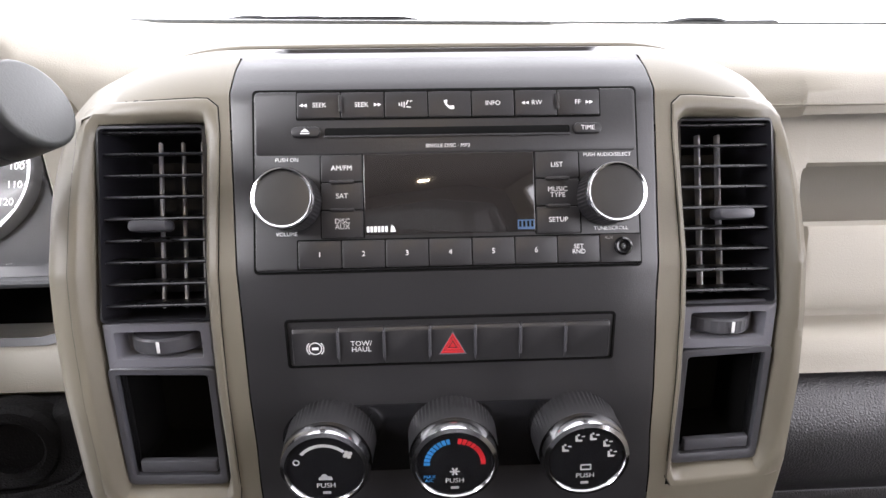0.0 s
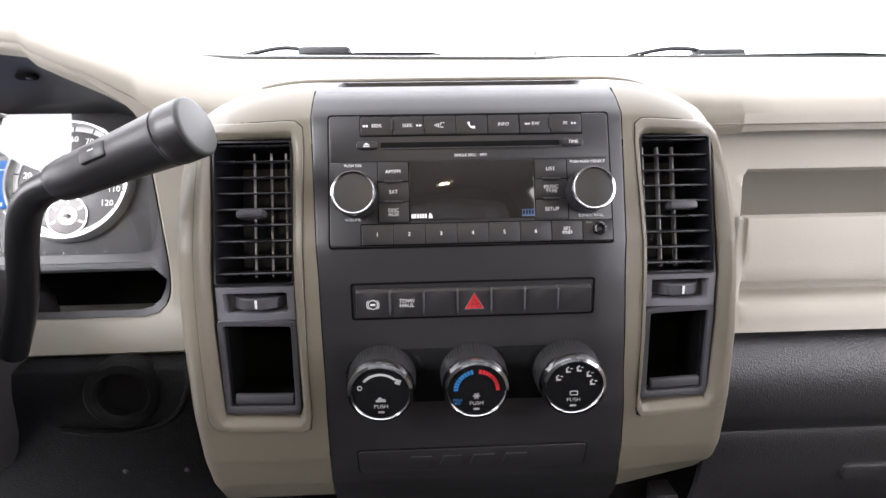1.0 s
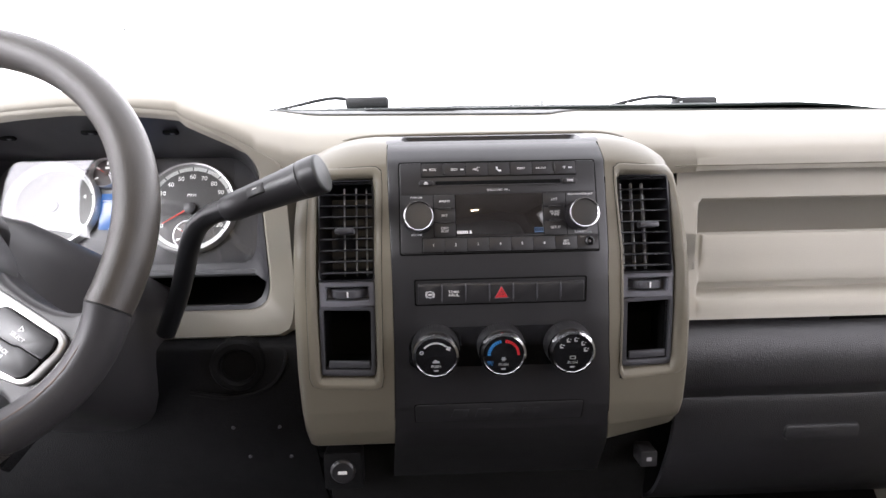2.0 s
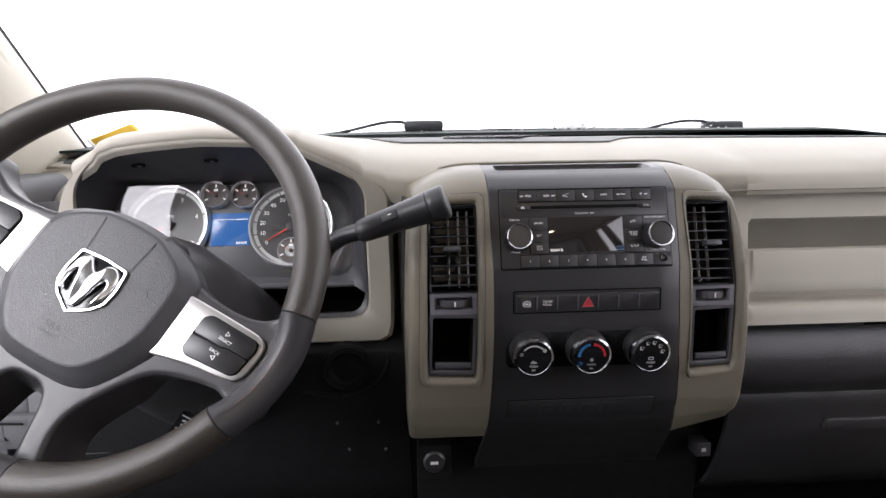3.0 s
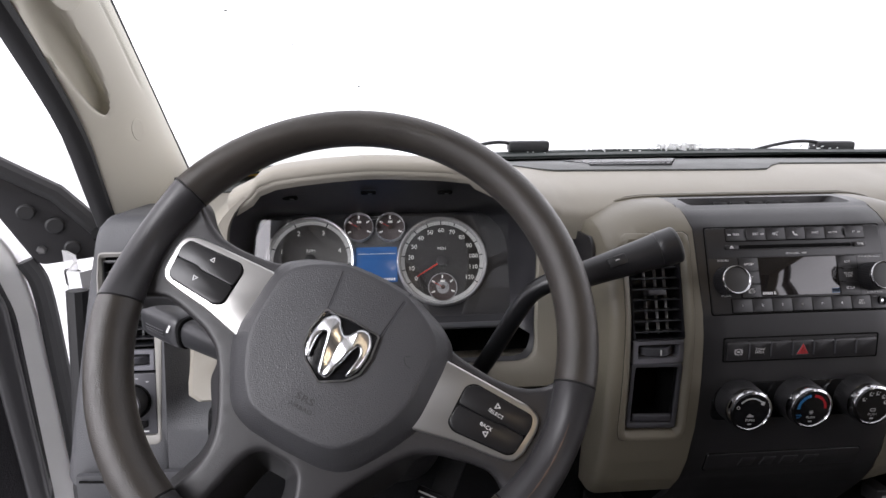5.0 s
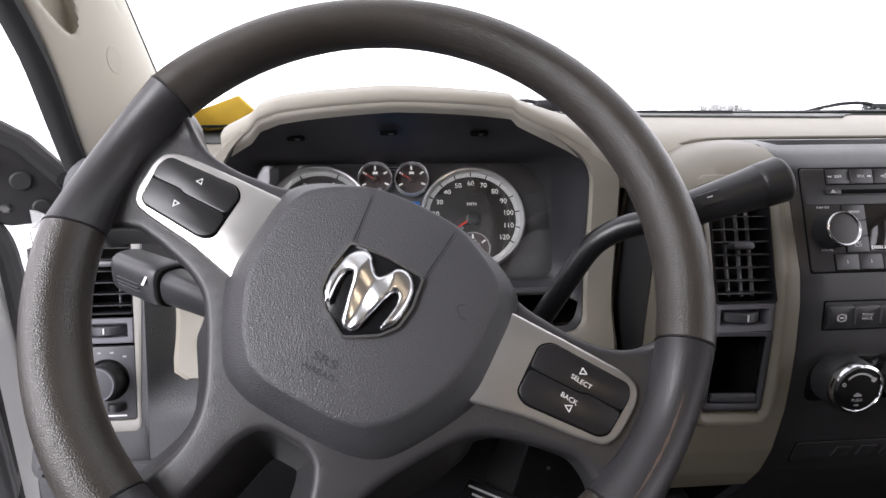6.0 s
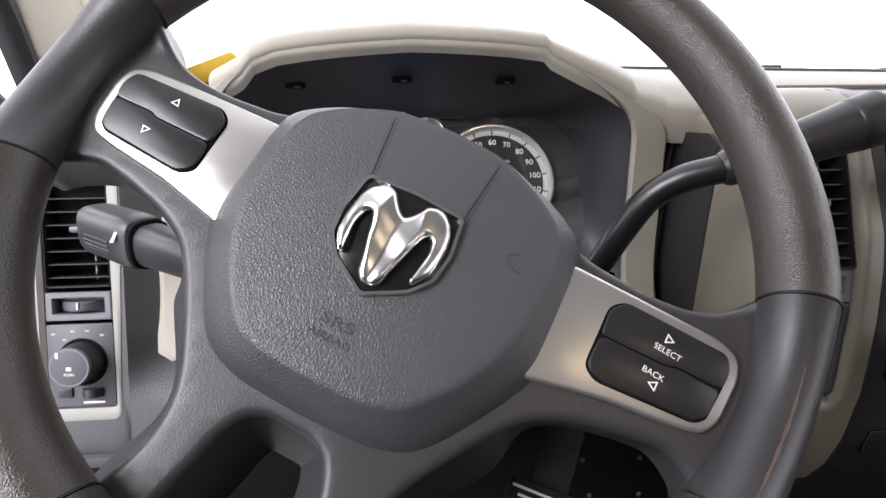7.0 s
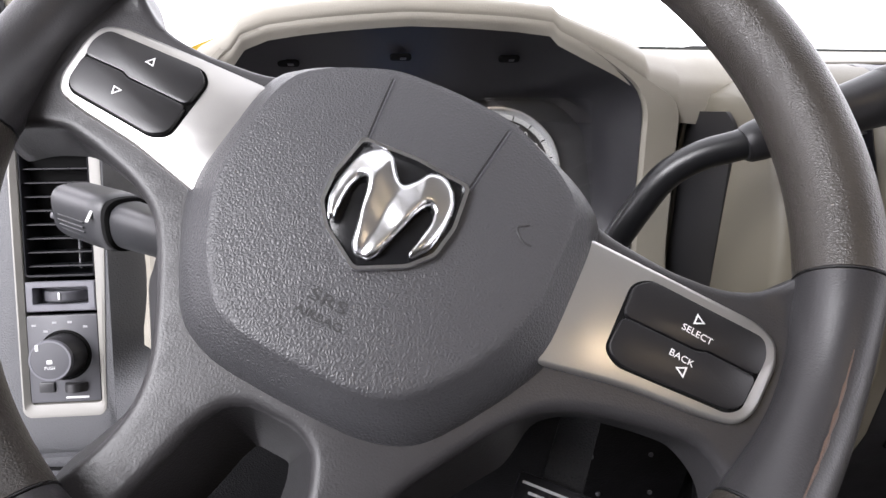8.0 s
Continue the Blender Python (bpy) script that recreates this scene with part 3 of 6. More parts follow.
BIN = [(bin_y(1.036) + 0.02, 1.037), (bin_y(1.036) + 0.004, 1.0362), (bin_y(1.035), 1.0345), (bin_y(1.02), 1.02), (bin_y(1.003), 1.003), (bin_y(0.9985) + 0.0008, 0.9985), (bin_y(0.996) + 0.005, 0.9955), (0.40, 0.9945), (0.452, 0.991),
       (0.458, 0.984), (0.460, 0.94), (0.452, 0.928), (0.385, 0.925), (0.372, 0.930), (0.3695, 0.955), (bin_y(0.962) + 0.002, 0.9618), (bin_y(0.9605) - 0.0025, 0.9610), (bin_y(0.957) - 0.0035, 0.957),
       (bin_y(0.940) - 0.0025, 0.940), (bin_y(0.925), 0.925), (bin_y(0.914) + 0.001, 0.914), (bin_y(0.911) + 0.003, 0.9105), (0.3500, 0.9075), (0.3490, 0.902), (0.3440, 0.8985), (bin_y(0.8965) + 0.002, 0.8965), (bin_y(0.894) - 0.001, 0.894), (bin_y(0.886) - 0.0015, 0.886), (bin_y(0.880), 0.880), (bin_y(0.876), 0.8755), (0.336, 0.8735)]
cols = []
for dx, k in ((-0.030, 0), (-0.012, 0), (-0.005, 0), (-0.0025, 0.03), (-0.0008, 0.14), (0.0, 0.5), (0.001, 1), (0.006, 1), (0.02, 1), (0.10, 1), (0.25, 1), (0.45, 1), (0.59, 1)):
    col = []
    for y, z in BIN:
        flat = bin_y(min(1.0345, max(0.8765, z))) if 0.876 < z < 1.0355 else y
        edge = 0.2330 - (0.98 - z) * 0.185
        yy = flat + (y - flat) * k
        zz = z
        col.append((max(0.198, edge + dx) if dx < 0.3 else 0.24 + dx, yy, zz))
    cols.append(col)
part("storage_bin", sheet(cols, 0.003, (0, 1, 0)), BEIGE, dash, "beige storage bin with a raised front wall", sharp=40)
part("trim_seam", tube([(0.20, 0.3775, 1.0362), (0.5, 0.3775, 1.0362), (0.82, 0.3775, 1.0362)], 0.0008, 6), BEIGE_TRIM, dash)

# black glove box below
def along_x(profile, x0, x1, n=2, thick=0.006, down=(0, 1, 0)):
    pts = smooth_path([(0, y, z) for y, z in profile], 5)
    return sheet([[(x, p.y, p.z) for x in np.linspace(x0, x1, n)] for p in pts], thick, down)


part("glove_box_top", along_x([(0.40, 0.871), (0.345, 0.8715), (0.322, 0.862), (0.309, 0.840), (0.310, 0.805), (0.321, 0.781)], 0.19, 0.82, 4), GLOVE, dash, "black grained upper glove box")
part("glove_box_door", along_x([(0.335, 0.781), (0.327, 0.776), (0.326, 0.75), (0.332, 0.70), (0.36, 0.62), (0.42, 0.56)], 0.205, 0.80, 4), GLOVE, dash, "black lower glove box door")
part("glove_box_trim", tube([(0.2, 0.3225, 0.7805), (0.5, 0.3225, 0.7815), (0.8, 0.3225, 0.7825)], 0.0016, 6), GREY_DARK, dash)
part("glove_box_handle", prism(rrect(-0.045, 0.045, -0.010, 0.010, 0.006, 1, 5), -0.002, 0.004, 0.003), GLOVE, dash, "", pose(0.382, 0.3275, 0.728, 88, 0, 0))
part("glove_box_grip", prism([(-0.06, -0.008), (0.16, -0.008), (0.16, 0.011), (-0.035, 0.009)], 0, 0.002, 0.001), GAP, dash, "dark finger recess", pose(0.42, 0.3335, 0.868, 42, 0, 0))

# black knee panel under the wheel, with the lock
part("knee_panel", along_x([(0.42, 0.854), (0.352, 0.852), (0.338, 0.842), (0.333, 0.81), (0.337, 0.76), (0.35, 0.70), (0.38, 0.62), (0.43, 0.55)], -0.640, -0.214, 4), BLACK_SOFT, dash, "black knee panel")
lock = part("ignition_lock", lathe([(0.030, -0.01), (0.030, 0.003), (0.027, 0.007), (0.021, 0.008), (0.0185, 0.005), (0.018, -0.004), (0.0, -0.004)], 36), BLACK_SOFT, dash, "black ignition lock without its key", pose(-0.288, 0.335, 0.832, 86, 0, 10))
part("key_slot", box(0.003, 0.014, 0.002, 0.0005, (0, 0, -0.0035)), GAP, lock)
part("lock_surround", tube(smooth_path([(-0.345, 0.3335, 0.800), (-0.30, 0.331, 0.795), (-0.255, 0.333, 0.806), (-0.236, 0.336, 0.835), (-0.242, 0.345, 0.849)], 6), 0.003, 8), BLACK_SOFT, dash)
for x, z in ((-0.305, 0.751), (-0.252, 0.750), (-0.293, 0.706), (-0.245, 0.704)):
    part("screw", lathe([(0.0022, 0), (0.0022, 0.001), (0.0013, 0.0015), (0, 0.0015)], 12), GREY_DARK, dash, "", pose(x, 0.3335 + max(0, 0.78 - z) * 0.17, z, 86, 0, 0))

# ---- centre stack ----
stack = thing("center_stack", pose(0, 0, 0), "black centre stack between two taupe vent pods", "console")
PANEL_L = [(1.07, -0.1145), (0.945, -0.1105), (0.87, -0.111), (0.78, -0.1145), (0.735, -0.118), (0.66, -0.125)]
PANEL_R = [(1.07, 0.1005), (0.945, 0.0990), (0.87, 0.1030), (0.78, 0.1115), (0.735, 0.121), (0.66, 0.13)]
zs = sorted(set(list(np.linspace(0.66, 1.0665, 36)) + [p[0] for p in FACE[1:]]))
rows = []
for z in zs:
    xl, xr = curve_at(PANEL_L, z), curve_at(PANEL_R, z)
    rows.append([(xl - 0.0006, face_y(z) + 0.004, z), (xl - 0.0002, face_y(z) + 0.0004, z), (xl + 0.0012, face_y(z) - 0.0003, z)] + [(xl + (xr - xl) * k / 8, face_y(z), z) for k in range(1, 8)] + [(xr - 0.0012, face_y(z) - 0.0003, z), (xr + 0.0002, face_y(z) + 0.0004, z), (xr + 0.0006, face_y(z) + 0.004, z)])
part("face_panel", sheet(rows, 0.004, (0, 1, 0)), BLACK, stack, "satin black face panel", sharp=50)

POD_L = [(1.06, -0.203), (1.0, -0.206), (0.945, -0.208), (0.90, -0.2095), (0.84, -0.211), (0.77, -0.2125), (0.735, -0.212)]
POD_R = [(1.06, 0.1765), (1.0, 0.179), (0.945, 0.183), (0.90, 0.187), (0.84, 0.190), (0.77, 0.195), (0.735, 0.197)]
# each pod's inset frame and its opening: four corners, from the lower right, anticlockwise
FRAME_L = [(-0.1240, 0.827), (-0.1190, 1.0485), (-0.1905, 1.0455), (-0.1975, 0.831)]
MOUTH_L = [(-0.1305, 0.8375), (-0.1275, 1.0360), (-0.1838, 1.0355), (-0.1872, 0.8395)]
FRAME_R = [(0.1850, 0.838), (0.1750, 1.0430), (0.1085, 1.0475), (0.1165, 0.829)]
MOUTH_R = [(0.1715, 0.8435), (0.1668, 1.0345), (0.1135, 1.0355), (0.1195, 0.8395)]
POD_BACK = [(0.3355, 1.060), (0.349, 1.0668), (0.366, 1.0705), (0.385, 1.0720), (0.404, 1.0726)]


def pod_point(side, e, z, y):
    """A point of the pod's skin: e runs from the black panel to the outer edge."""
    inn, out = (PANEL_L, POD_L) if side < 0 else (PANEL_R, POD_R)
    xi, xo = curve_at(inn, z) + 0.0008 * side, curve_at(out, z)
    w, r = abs(xo - xi), 0.011
    d = (1 - e) * w
    back = r - math.sqrt(max(0.0, r * r - (r - d) ** 2)) if d < r else 0.0
    zz = z - 0.021 * e ** 2.6 * ease(0.99, 1.066, z)
    if side > 0:
        zz += 0.020 * e * ease(0.80, 0.735, z)
    return (xi + (xo - xi) * e, y + back, zz)


def skin_y(side, x, z):
    """Where the pod's skin lies at x and height z."""
    inn, out = (PANEL_L, POD_L) if side < 0 else (PANEL_R, POD_R)
    zn = z
    for k in range(8):
        xi, xo = curve_at(inn, zn), curve_at(out, zn)
        e = max(0.0, min(1.0, (x - xi) / (xo - xi)))
        zn = z + 0.021 * e ** 2.6 * ease(0.99, 1.066, zn)
    return pod_point(side, e, zn, face_y(zn))[1]


def pod(side):
    """One taupe pod: a rounded skin with an inset frame round vent, wheel and pocket."""
    z0 = 0.741 if side < 0 else 0.736
    prof = [(face_y(z0) + 0.05, z0), (face_y(z0) + 0.006, z0), (face_y(z0) + 0.0015, z0 + 0.0015)]
    prof += [(face_y(z), z) for z in np.linspace(z0 + 0.005, 1.05, 110)] + POD_BACK
    es = list(np.linspace(0, 0.86, 44)) + [0.90, 0.93, 0.955, 0.975, 0.99, 0.997, 1.0]
    rows = []
    for y, z in prof:
        r = [Vector(pod_point(side, e, z, y)) for e in es]
        for k in range(1, 7):
            r.append(Vector((r[len(es) - 1].x + side * 0.012 * k / 6, max(r[len(es) - 1].y, r[len(es) - 1].y + (0.43 - r[len(es) - 1].y) * k / 6), r[len(es) - 1].z)))
        rows.append(r)
    bm = bmesh.new()
    grid = [[bm.verts.new(p) for p in r] for r in rows]
    fr, mo = (FRAME_L, MOUTH_L) if side < 0 else (FRAME_R, MOUTH_R)
    cut = [(a[0] + (b[0] - a[0]) * 0.3, a[1] + (b[1] - a[1]) * 0.3) for a, b in zip(fr, mo)]

    def inside(c):
        return all((b[0] - a[0]) * (c.z - a[1]) - (b[1] - a[1]) * (c.x - a[0]) > 0 for a, b in zip(cut, cut[1:] + cut[:1]))
    for i in range(len(rows) - 1):
        for j in range(len(rows[0]) - 1):
            c = (rows[i][j] + rows[i + 1][j + 1]) / 2
            if inside(c):
                continue
            bm.faces.new((grid[i][j], grid[i][j + 1], grid[i + 1][j + 1], grid[i + 1][j]))
    part("pod", bm, BEIGE_TRIM, stack, "taupe vent pod", sharp=50)
    mid = (sum(p[0] for p in fr) / 4, sum(p[1] for p in fr) / 4)
    fo, fi = by_angle(rounded(fr, 0.010), mid, 120), by_angle(rounded(mo, 0.003), mid, 120)
    go = [(mid[0] + (x - mid[0]) * 1.013, mid[1] + (z - mid[1]) * 1.004) for x, z in fo]

    def deep(pts, d):
        return [(x, face_y(z) + d, z) for x, z in pts]

    def laid(pts, d):
        return [(x, skin_y(side, x, z) + d, z) for x, z in pts]
    part("frame_gap", loft([laid(go, 0.003), laid(go, -0.00015), laid(fo, -0.00015)]), BLACK_SOFT, stack)
    part("vent_frame", loft([laid(fo, 0.003), laid(fo, -0.0006), laid(blend(fo, fi, 0.07), -0.0014), laid(blend(fo, fi, 0.45), -0.0012), laid(blend(fo, fi, 0.60), -0.0004), deep(blend(fo, fi, 0.97), 0.0050), deep(fi, 0.0062), deep(fi, 0.03)]), BEIGE_TRIM, stack, "taupe inset frame round the vent", sharp=40)


pod(-1)
pod(1)


def side_x(y, z):
    return curve_at(POD_L, z) - 0.012 * max(0, min(1, (y - 0.305) / 0.125)) - 0.0016


# a flat dark strip laid on the driver's flank of the pod, rounded at its head
rows = []
for z in list(np.linspace(0.790, 1.020, 12)) + [1.026, 1.031, 1.034, 1.036]:
    y0 = 0.346 + 0.014 * (max(0, (z - 1.016) / 0.02)) ** 2.2
    rows.append([(side_x(y, z), y, z) for y in np.linspace(y0, 0.412, 5)])
part("flank_strip", sheet(rows, 0.003, (1, 0, 0)), BLACK, stack, "flat dark strip on the flank of the pod")
# taupe lip and dark joint along the back of pods and tray
lip = [(-0.2195, 0.408, 0.90), (-0.2190, 0.407, 0.98), (-0.2165, 0.406, 1.030)]
lip += [(x, y, z + 0.0006) for x, y, z in (pod_point(-1, e, 1.0726, 0.405) for e in (0.93, 0.75, 0.5, 0.25, 0.0))]
lip += [(-0.04, 0.405, 1.0736), (0.03, 0.405, 1.0736)]
lip += [(x, y, z + 0.0006) for x, y, z in (pod_point(1, e, 1.0726, 0.405) for e in (0.0, 0.25, 0.5, 0.75, 0.93))]
lip += [(0.190, 0.406, 1.030), (0.196, 0.407, 0.98), (0.201, 0.408, 0.90)]
lip = smooth_path(lip, 6)
part("top_lip", tube(lip, 0.0026, 8, 0.8), BEIGE_TRIM, stack, "taupe lip along the top")
part("joint", tube([p + Vector((0, 0.0035, 0.0006)) for p in lip], 0.0014, 6), GAP, stack)
# the open top tray behind the radio, with raised blocks where the maker's name stands
tr_o, tr_i = rrect(-0.1165, 0.1040, 0.349, 0.398, 0.003, 6, 3), rrect(-0.1010, 0.0890, 0.3575, 0.3885, 0.005, 6, 3)


def tray_z(y):
    return curve_at([(0.40, 1.0725), (0.375, 1.0715), (0.36, 1.0698), (0.349, 1.0665)], y)


tray = part("top_tray", loft([[(x, y, tray_z(y) - 0.004) for x, y in tr_o], [(x, y, tray_z(y)) for x, y in tr_o], [(x, y, tray_z(y)) for x, y in blend(tr_o, tr_i, 0.5)], [(x, y, tray_z(y)) for x, y in tr_i], [(x, y, 1.0655) for x, y in blend(tr_i, rrect(-0.097, 0.077, 0.3590, 0.3860, 0.004, 6, 3), 0.5)], [(x, y, 1.0560) for x, y in rrect(-0.097, 0.066, 0.3590, 0.3850, 0.004, 6, 3)]], cap1=True), BLACK, stack, "shallow black tray on top")
part("tray_liner", prism(rrect(-0.0965, 0.0650, 0.3600, 0.3845, 0.003, 2, 3), 1.0560, 1.0572, 0.0004), GAP, tray, "dark tray floor")
for k in range(5):
    part("raised_block", prism(rrect(-0.0085, 0.0085, -0.0050, 0.0050, 0.002, 1, 3), -0.001, 0.0018, 0.0006), BUTTON, tray, "", pose(-0.050 + 0.0215 * k, 0.3815, 1.0630, 62, 0, 0))

# ---- vents, pockets and controls of the stack ----
def slat_mesh(w):
    return box(w, 0.0015, 0.0130, 0.0005, segs=1)


def air_vent(m, w, h, label, n=8, vanes=(-0.3, -0.05, 0.2), tab=0.05, lean=8):
    """A louvred vent: u to the right, v up, w out; its mouth at w = 0."""
    t = thing("air_vent", m, label, "air vent", "dashboard air vents")
    o = rrect(-w / 2, w / 2, -h / 2, h / 2, 0.003, 2, 3)
    i = rrect(-w / 2 + 0.0015, w / 2 - 0.0015, -h / 2 + 0.0015, h / 2 - 0.0015, 0.002, 2, 3)
    back = rrect(-w / 2 + 0.006, w / 2 - 0.006, -h / 2 + 0.012, h / 2 - 0.012, 0.002, 2, 3)
    part("housing", loft([[(x, y, -0.045) for x, y in o], [(x, y, 0.0) for x, y in o], [(x, y, 0.0006) for x, y in i], [(x, y, -0.02) for x, y in i], [(x, y, -0.043) for x, y in back]], True, True), HOUSING, t, "black vent housing")
    first = None
    for k in range(n):
        v = -h / 2 + h * (k + 0.80) / n
        mm = pose(0, v, -0.0085, lean, 0, 0)
        if first is None:
            first = part("slat", slat_mesh(w - 0.0035), VENT, t, "", mm)
        else:
            again(first, mm)
    first = None
    for f in vanes:
        mm = pose(f * w, 0, -0.0190, 0, 12, 0)
        if first is None:
            first = part("vane", box(0.0016, h - 0.010, 0.004, 0.0005, segs=1), VANE_GLINT, t, "", mm)
        else:
            again(first, mm)
    part("tab", box(0.019, 0.0060, 0.012, 0.0022, (tab * w, -0.001, -0.001)), GREY_DARK, t, "dark grey thumb tab")
    return t


air_vent(face_pose(-0.1555, 0.9905, 19.5, -0.0066), 0.0545, 0.0995, "tall black louvred vent in a taupe pod beside the radio", vanes=(-0.08, 0.14, 0.33), tab=-0.02, n=9)
air_vent(face_pose(0.1402, 0.9905, 19.5, -0.0066), 0.0515, 0.0985, "tall black louvred vent in the passenger side pod", vanes=(-0.32, -0.1, 0.12), tab=0.06, n=9)


def vent_wheel(m, w, h, label):
    t = thing("vent_dial", m, label, "thumb wheel", "vent thumb wheels")
    o, i = rrect(-w / 2, w / 2, -h / 2, h / 2, 0.001, 2, 3), rrect(-w / 2 + 0.006, w / 2 - 0.006, -h / 2 + 0.006, h / 2 - 0.005, 0.0015, 2, 3)
    part("plate", loft([[(x, y, -0.006) for x, y in o], [(x, y, 0.0004) for x, y in o], [(x, y, 0.0012) for x, y in blend(o, i, 0.15)], [(x, y, 0.0012) for x, y in blend(o, i, 0.9)], [(x, y, 0.0) for x, y in i], [(x, y, -0.010) for x, y in i]], cap1=True), GREY, t, "grey satin plate")
    # the wheel lies flat, its rim out
    r = (w - 0.016) / 2 * 1.15
    bm = lathe([(r - 0.001, -0.0042), (r, -0.0032), (r, 0.0032), (r - 0.001, 0.0042)], 72, knurl=(1, 2, 0.0005))
    part("wheel", bm, GREY_DARK, t, "knurled dark grey wheel", pose(0, 0.0, 0.004 - r, 90, 0, 0) @ Matrix.Diagonal((0.92, 1, 1, 1)))
    part("pointer", box(0.0016, 0.006, 0.0006, 0.0002, (0.001, 0.0005, 0.0044)), MARK, t)
    return t


vent_wheel(face_pose(-0.1560, 0.9285, 6.5, -0.006), 0.0545, 0.0250, "grey vent thumb wheel over the open pocket")
vent_wheel(face_pose(0.1415, 0.9305, 6.5, -0.006), 0.0515, 0.0250, "grey vent thumb wheel in the passenger side pod")


def pocket(m, w, h, label):
    t = thing("storage_pocket", m, label, "pocket", "stack pockets")
    o, i = rrect(-w / 2, w / 2, -h / 2, h / 2, 0.003, 2, 3), rrect(-w / 2 + 0.004, w / 2 - 0.004, -h / 2 + 0.006, h / 2 - 0.004, 0.002, 2, 3)
    part("pocket_frame", frame_ring(o, i, -0.008, 0.0012), GREY_DARK, t, "dark grey frame")
    # the pocket's deep shade is put into the well's colour
    part("well", loft([[(x, y, -0.002) for x, y in i], [(x, y, -0.04) for x, y in i]], cap1=True), GAP, t, "well coloured near-black for its deep shade")
    part("ledge", box(w - 0.013, 0.0075, 0.004, 0.001, (0.001, -h / 2 + 0.0115, -0.0015)), GREY_DARK, t)
    return t


pocket(face_pose(-0.1580, 0.8790, 1.5, -0.0062) @ pose(0, 0, 0, 0, 0, -2), 0.0545, 0.0740, "empty storage pocket with a shade-black well under the vent wheel")
pocket(face_pose(0.1440, 0.8810, 1.5, -0.0062) @ pose(0, 0, 0, 0, 0, 2.5), 0.0500, 0.0735, "empty storage pocket with a shade-black well on the passenger side")

# ---- radio ----
RL = 21.7
radio = thing("car_radio", face_pose(CX, 1.008, RL, 0.0), "black single disc car radio, switched off", "car radio")


def rv(z):
    return (z - 1.008) / math.cos(radians(RL))


part("recess", prism(rrect(-0.0972, 0.0972, rv(0.9655), rv(1.0512), 0.0025, 2, 4), -0.01, 0.0004, 0.0002), GAP, radio)
part("faceplate", prism(rrect(-0.0960, 0.0960, rv(0.9668), rv(1.0500), 0.0025, 2, 4), -0.01, 0.0016, 0.0008), BUTTON, radio, "satin black faceplate")
plate("upper_band", -0.0955, 0.0955, rv(1.0203), rv(1.0495), 0.001, 0.0021, BUTTON, radio, 0.002)


def button(u0, u1, v0, v1, words="", size=0.0037, mark=MARK, w=0.0026, icon=None, r=0.0006):
    b = plate("button", u0 + 0.0003, u1 - 0.0003, v0 + 0.0003, v1 - 0.0003, 0.0, w, BUTTON, radio, r, 0.0004, nc=2)
    if words:
        lettering(words, size, mark, b, (u0 + u1) / 2, (v0 + v1) / 2, w + 0.00008)
    return b


def arrow(parent, u, v, w, s, flip=1, mat=None):
    part("arrow", prism([(u - s * flip, v - s), (u + s * flip, v), (u - s * flip, v + s)][::flip], w - 0.0001, w + 0.00008, 0.00002, 1), mat or MARK, parent)


X0, X1 = -0.0807 - CX, 0.0714 - CX
n7 = [X0 + (X1 - X0) * k / 7 for k in range(8)]
va, vb = rv(1.0368), rv(1.0492)
for q0, q1, z0, z1, wt in ((X0, X1, 1.0362, 1.0497, 0.00235), (-0.0695 - CX, -0.0484 - CX, 0.9815, 1.0202, 0.0019), (0.0370 - CX, 0.0599 - CX, 0.9815, 1.0202, 0.0019), (-0.0813 - CX, 0.0900 - CX, 0.9672, 0.9811, 0.0019)):
    part("button_well", prism(rrect(q0 - 0.0004, q1 + 0.0004, rv(z0), rv(z1), 0.0008, 1, 2), 0, wt, 0.0001, 1), GAP, radio)
row1 = [button(n7[k], n7[k + 1], va, vb, s, 0.0033, w=0.0030) for k, s in enumerate((" SEEK", "SEEK ", "", "", "INFO", " RW", "FF "))]
for b, k, f, s in ((row1[0], 0, -1, -0.0066), (row1[1], 1, 1, 0.0066), (row1[5], 5, -1, -0.0045), (row1[6], 6, 1, 0.0045)):
    c, vm = (n7[k] + n7[k + 1]) / 2, (va + vb) / 2
    arrow(b, c + s, vm, 0.0030, 0.0009, f)
    arrow(b, c + s + 0.0019 * f, vm, 0.0030, 0.0009, f)
for k in (1, 6):
    plate("rib", n7[k] - 0.0008, n7[k] + 0.0008, va + 0.003, vb - 0.002, 0.002, 0.0042, BUTTON, radio, 0.0006, 0.0004)
c, vm = (n7[2] + n7[3]) / 2, (va + vb) / 2
for dx, dy, ln, an in ((-0.0022, 0, 0.0022, 90), (-0.0034, 0, 0.0014, 90), (0.0005, 0.0009, 0.0026, 62), (0.0012, -0.0014, 0.0022, -10), (0.0024, 0.0016, 0.0012, 20), (-0.0010, -0.0002, 0.0030, 90)):
    part("voice_mark", box(ln, 0.0005, 0.0001, 0), MARK, row1[2], "", pose(c + dx, vm + dy, 0.00306, 0, 0, an))
c = (n7[3] + n7[4]) / 2
part("phone_mark", tube(smooth_path([(c - 0.0021, vm + 0.0019, 0.003), (c - 0.0017, vm - 0.0002, 0.003), (c, vm - 0.0017, 0.003), (c + 0.0022, vm - 0.0018, 0.003)], 4), [0.0009, 0.0009, 0.0007, 0.0005, 0.0005, 0.0005, 0.0005, 0.0006, 0.0007, 0.0009, 0.0009, 0.0009, 0.0009], 6, 0.15), MARK, row1[3])
# disc slot with eject and clock buttons
sv = rv(1.0306)
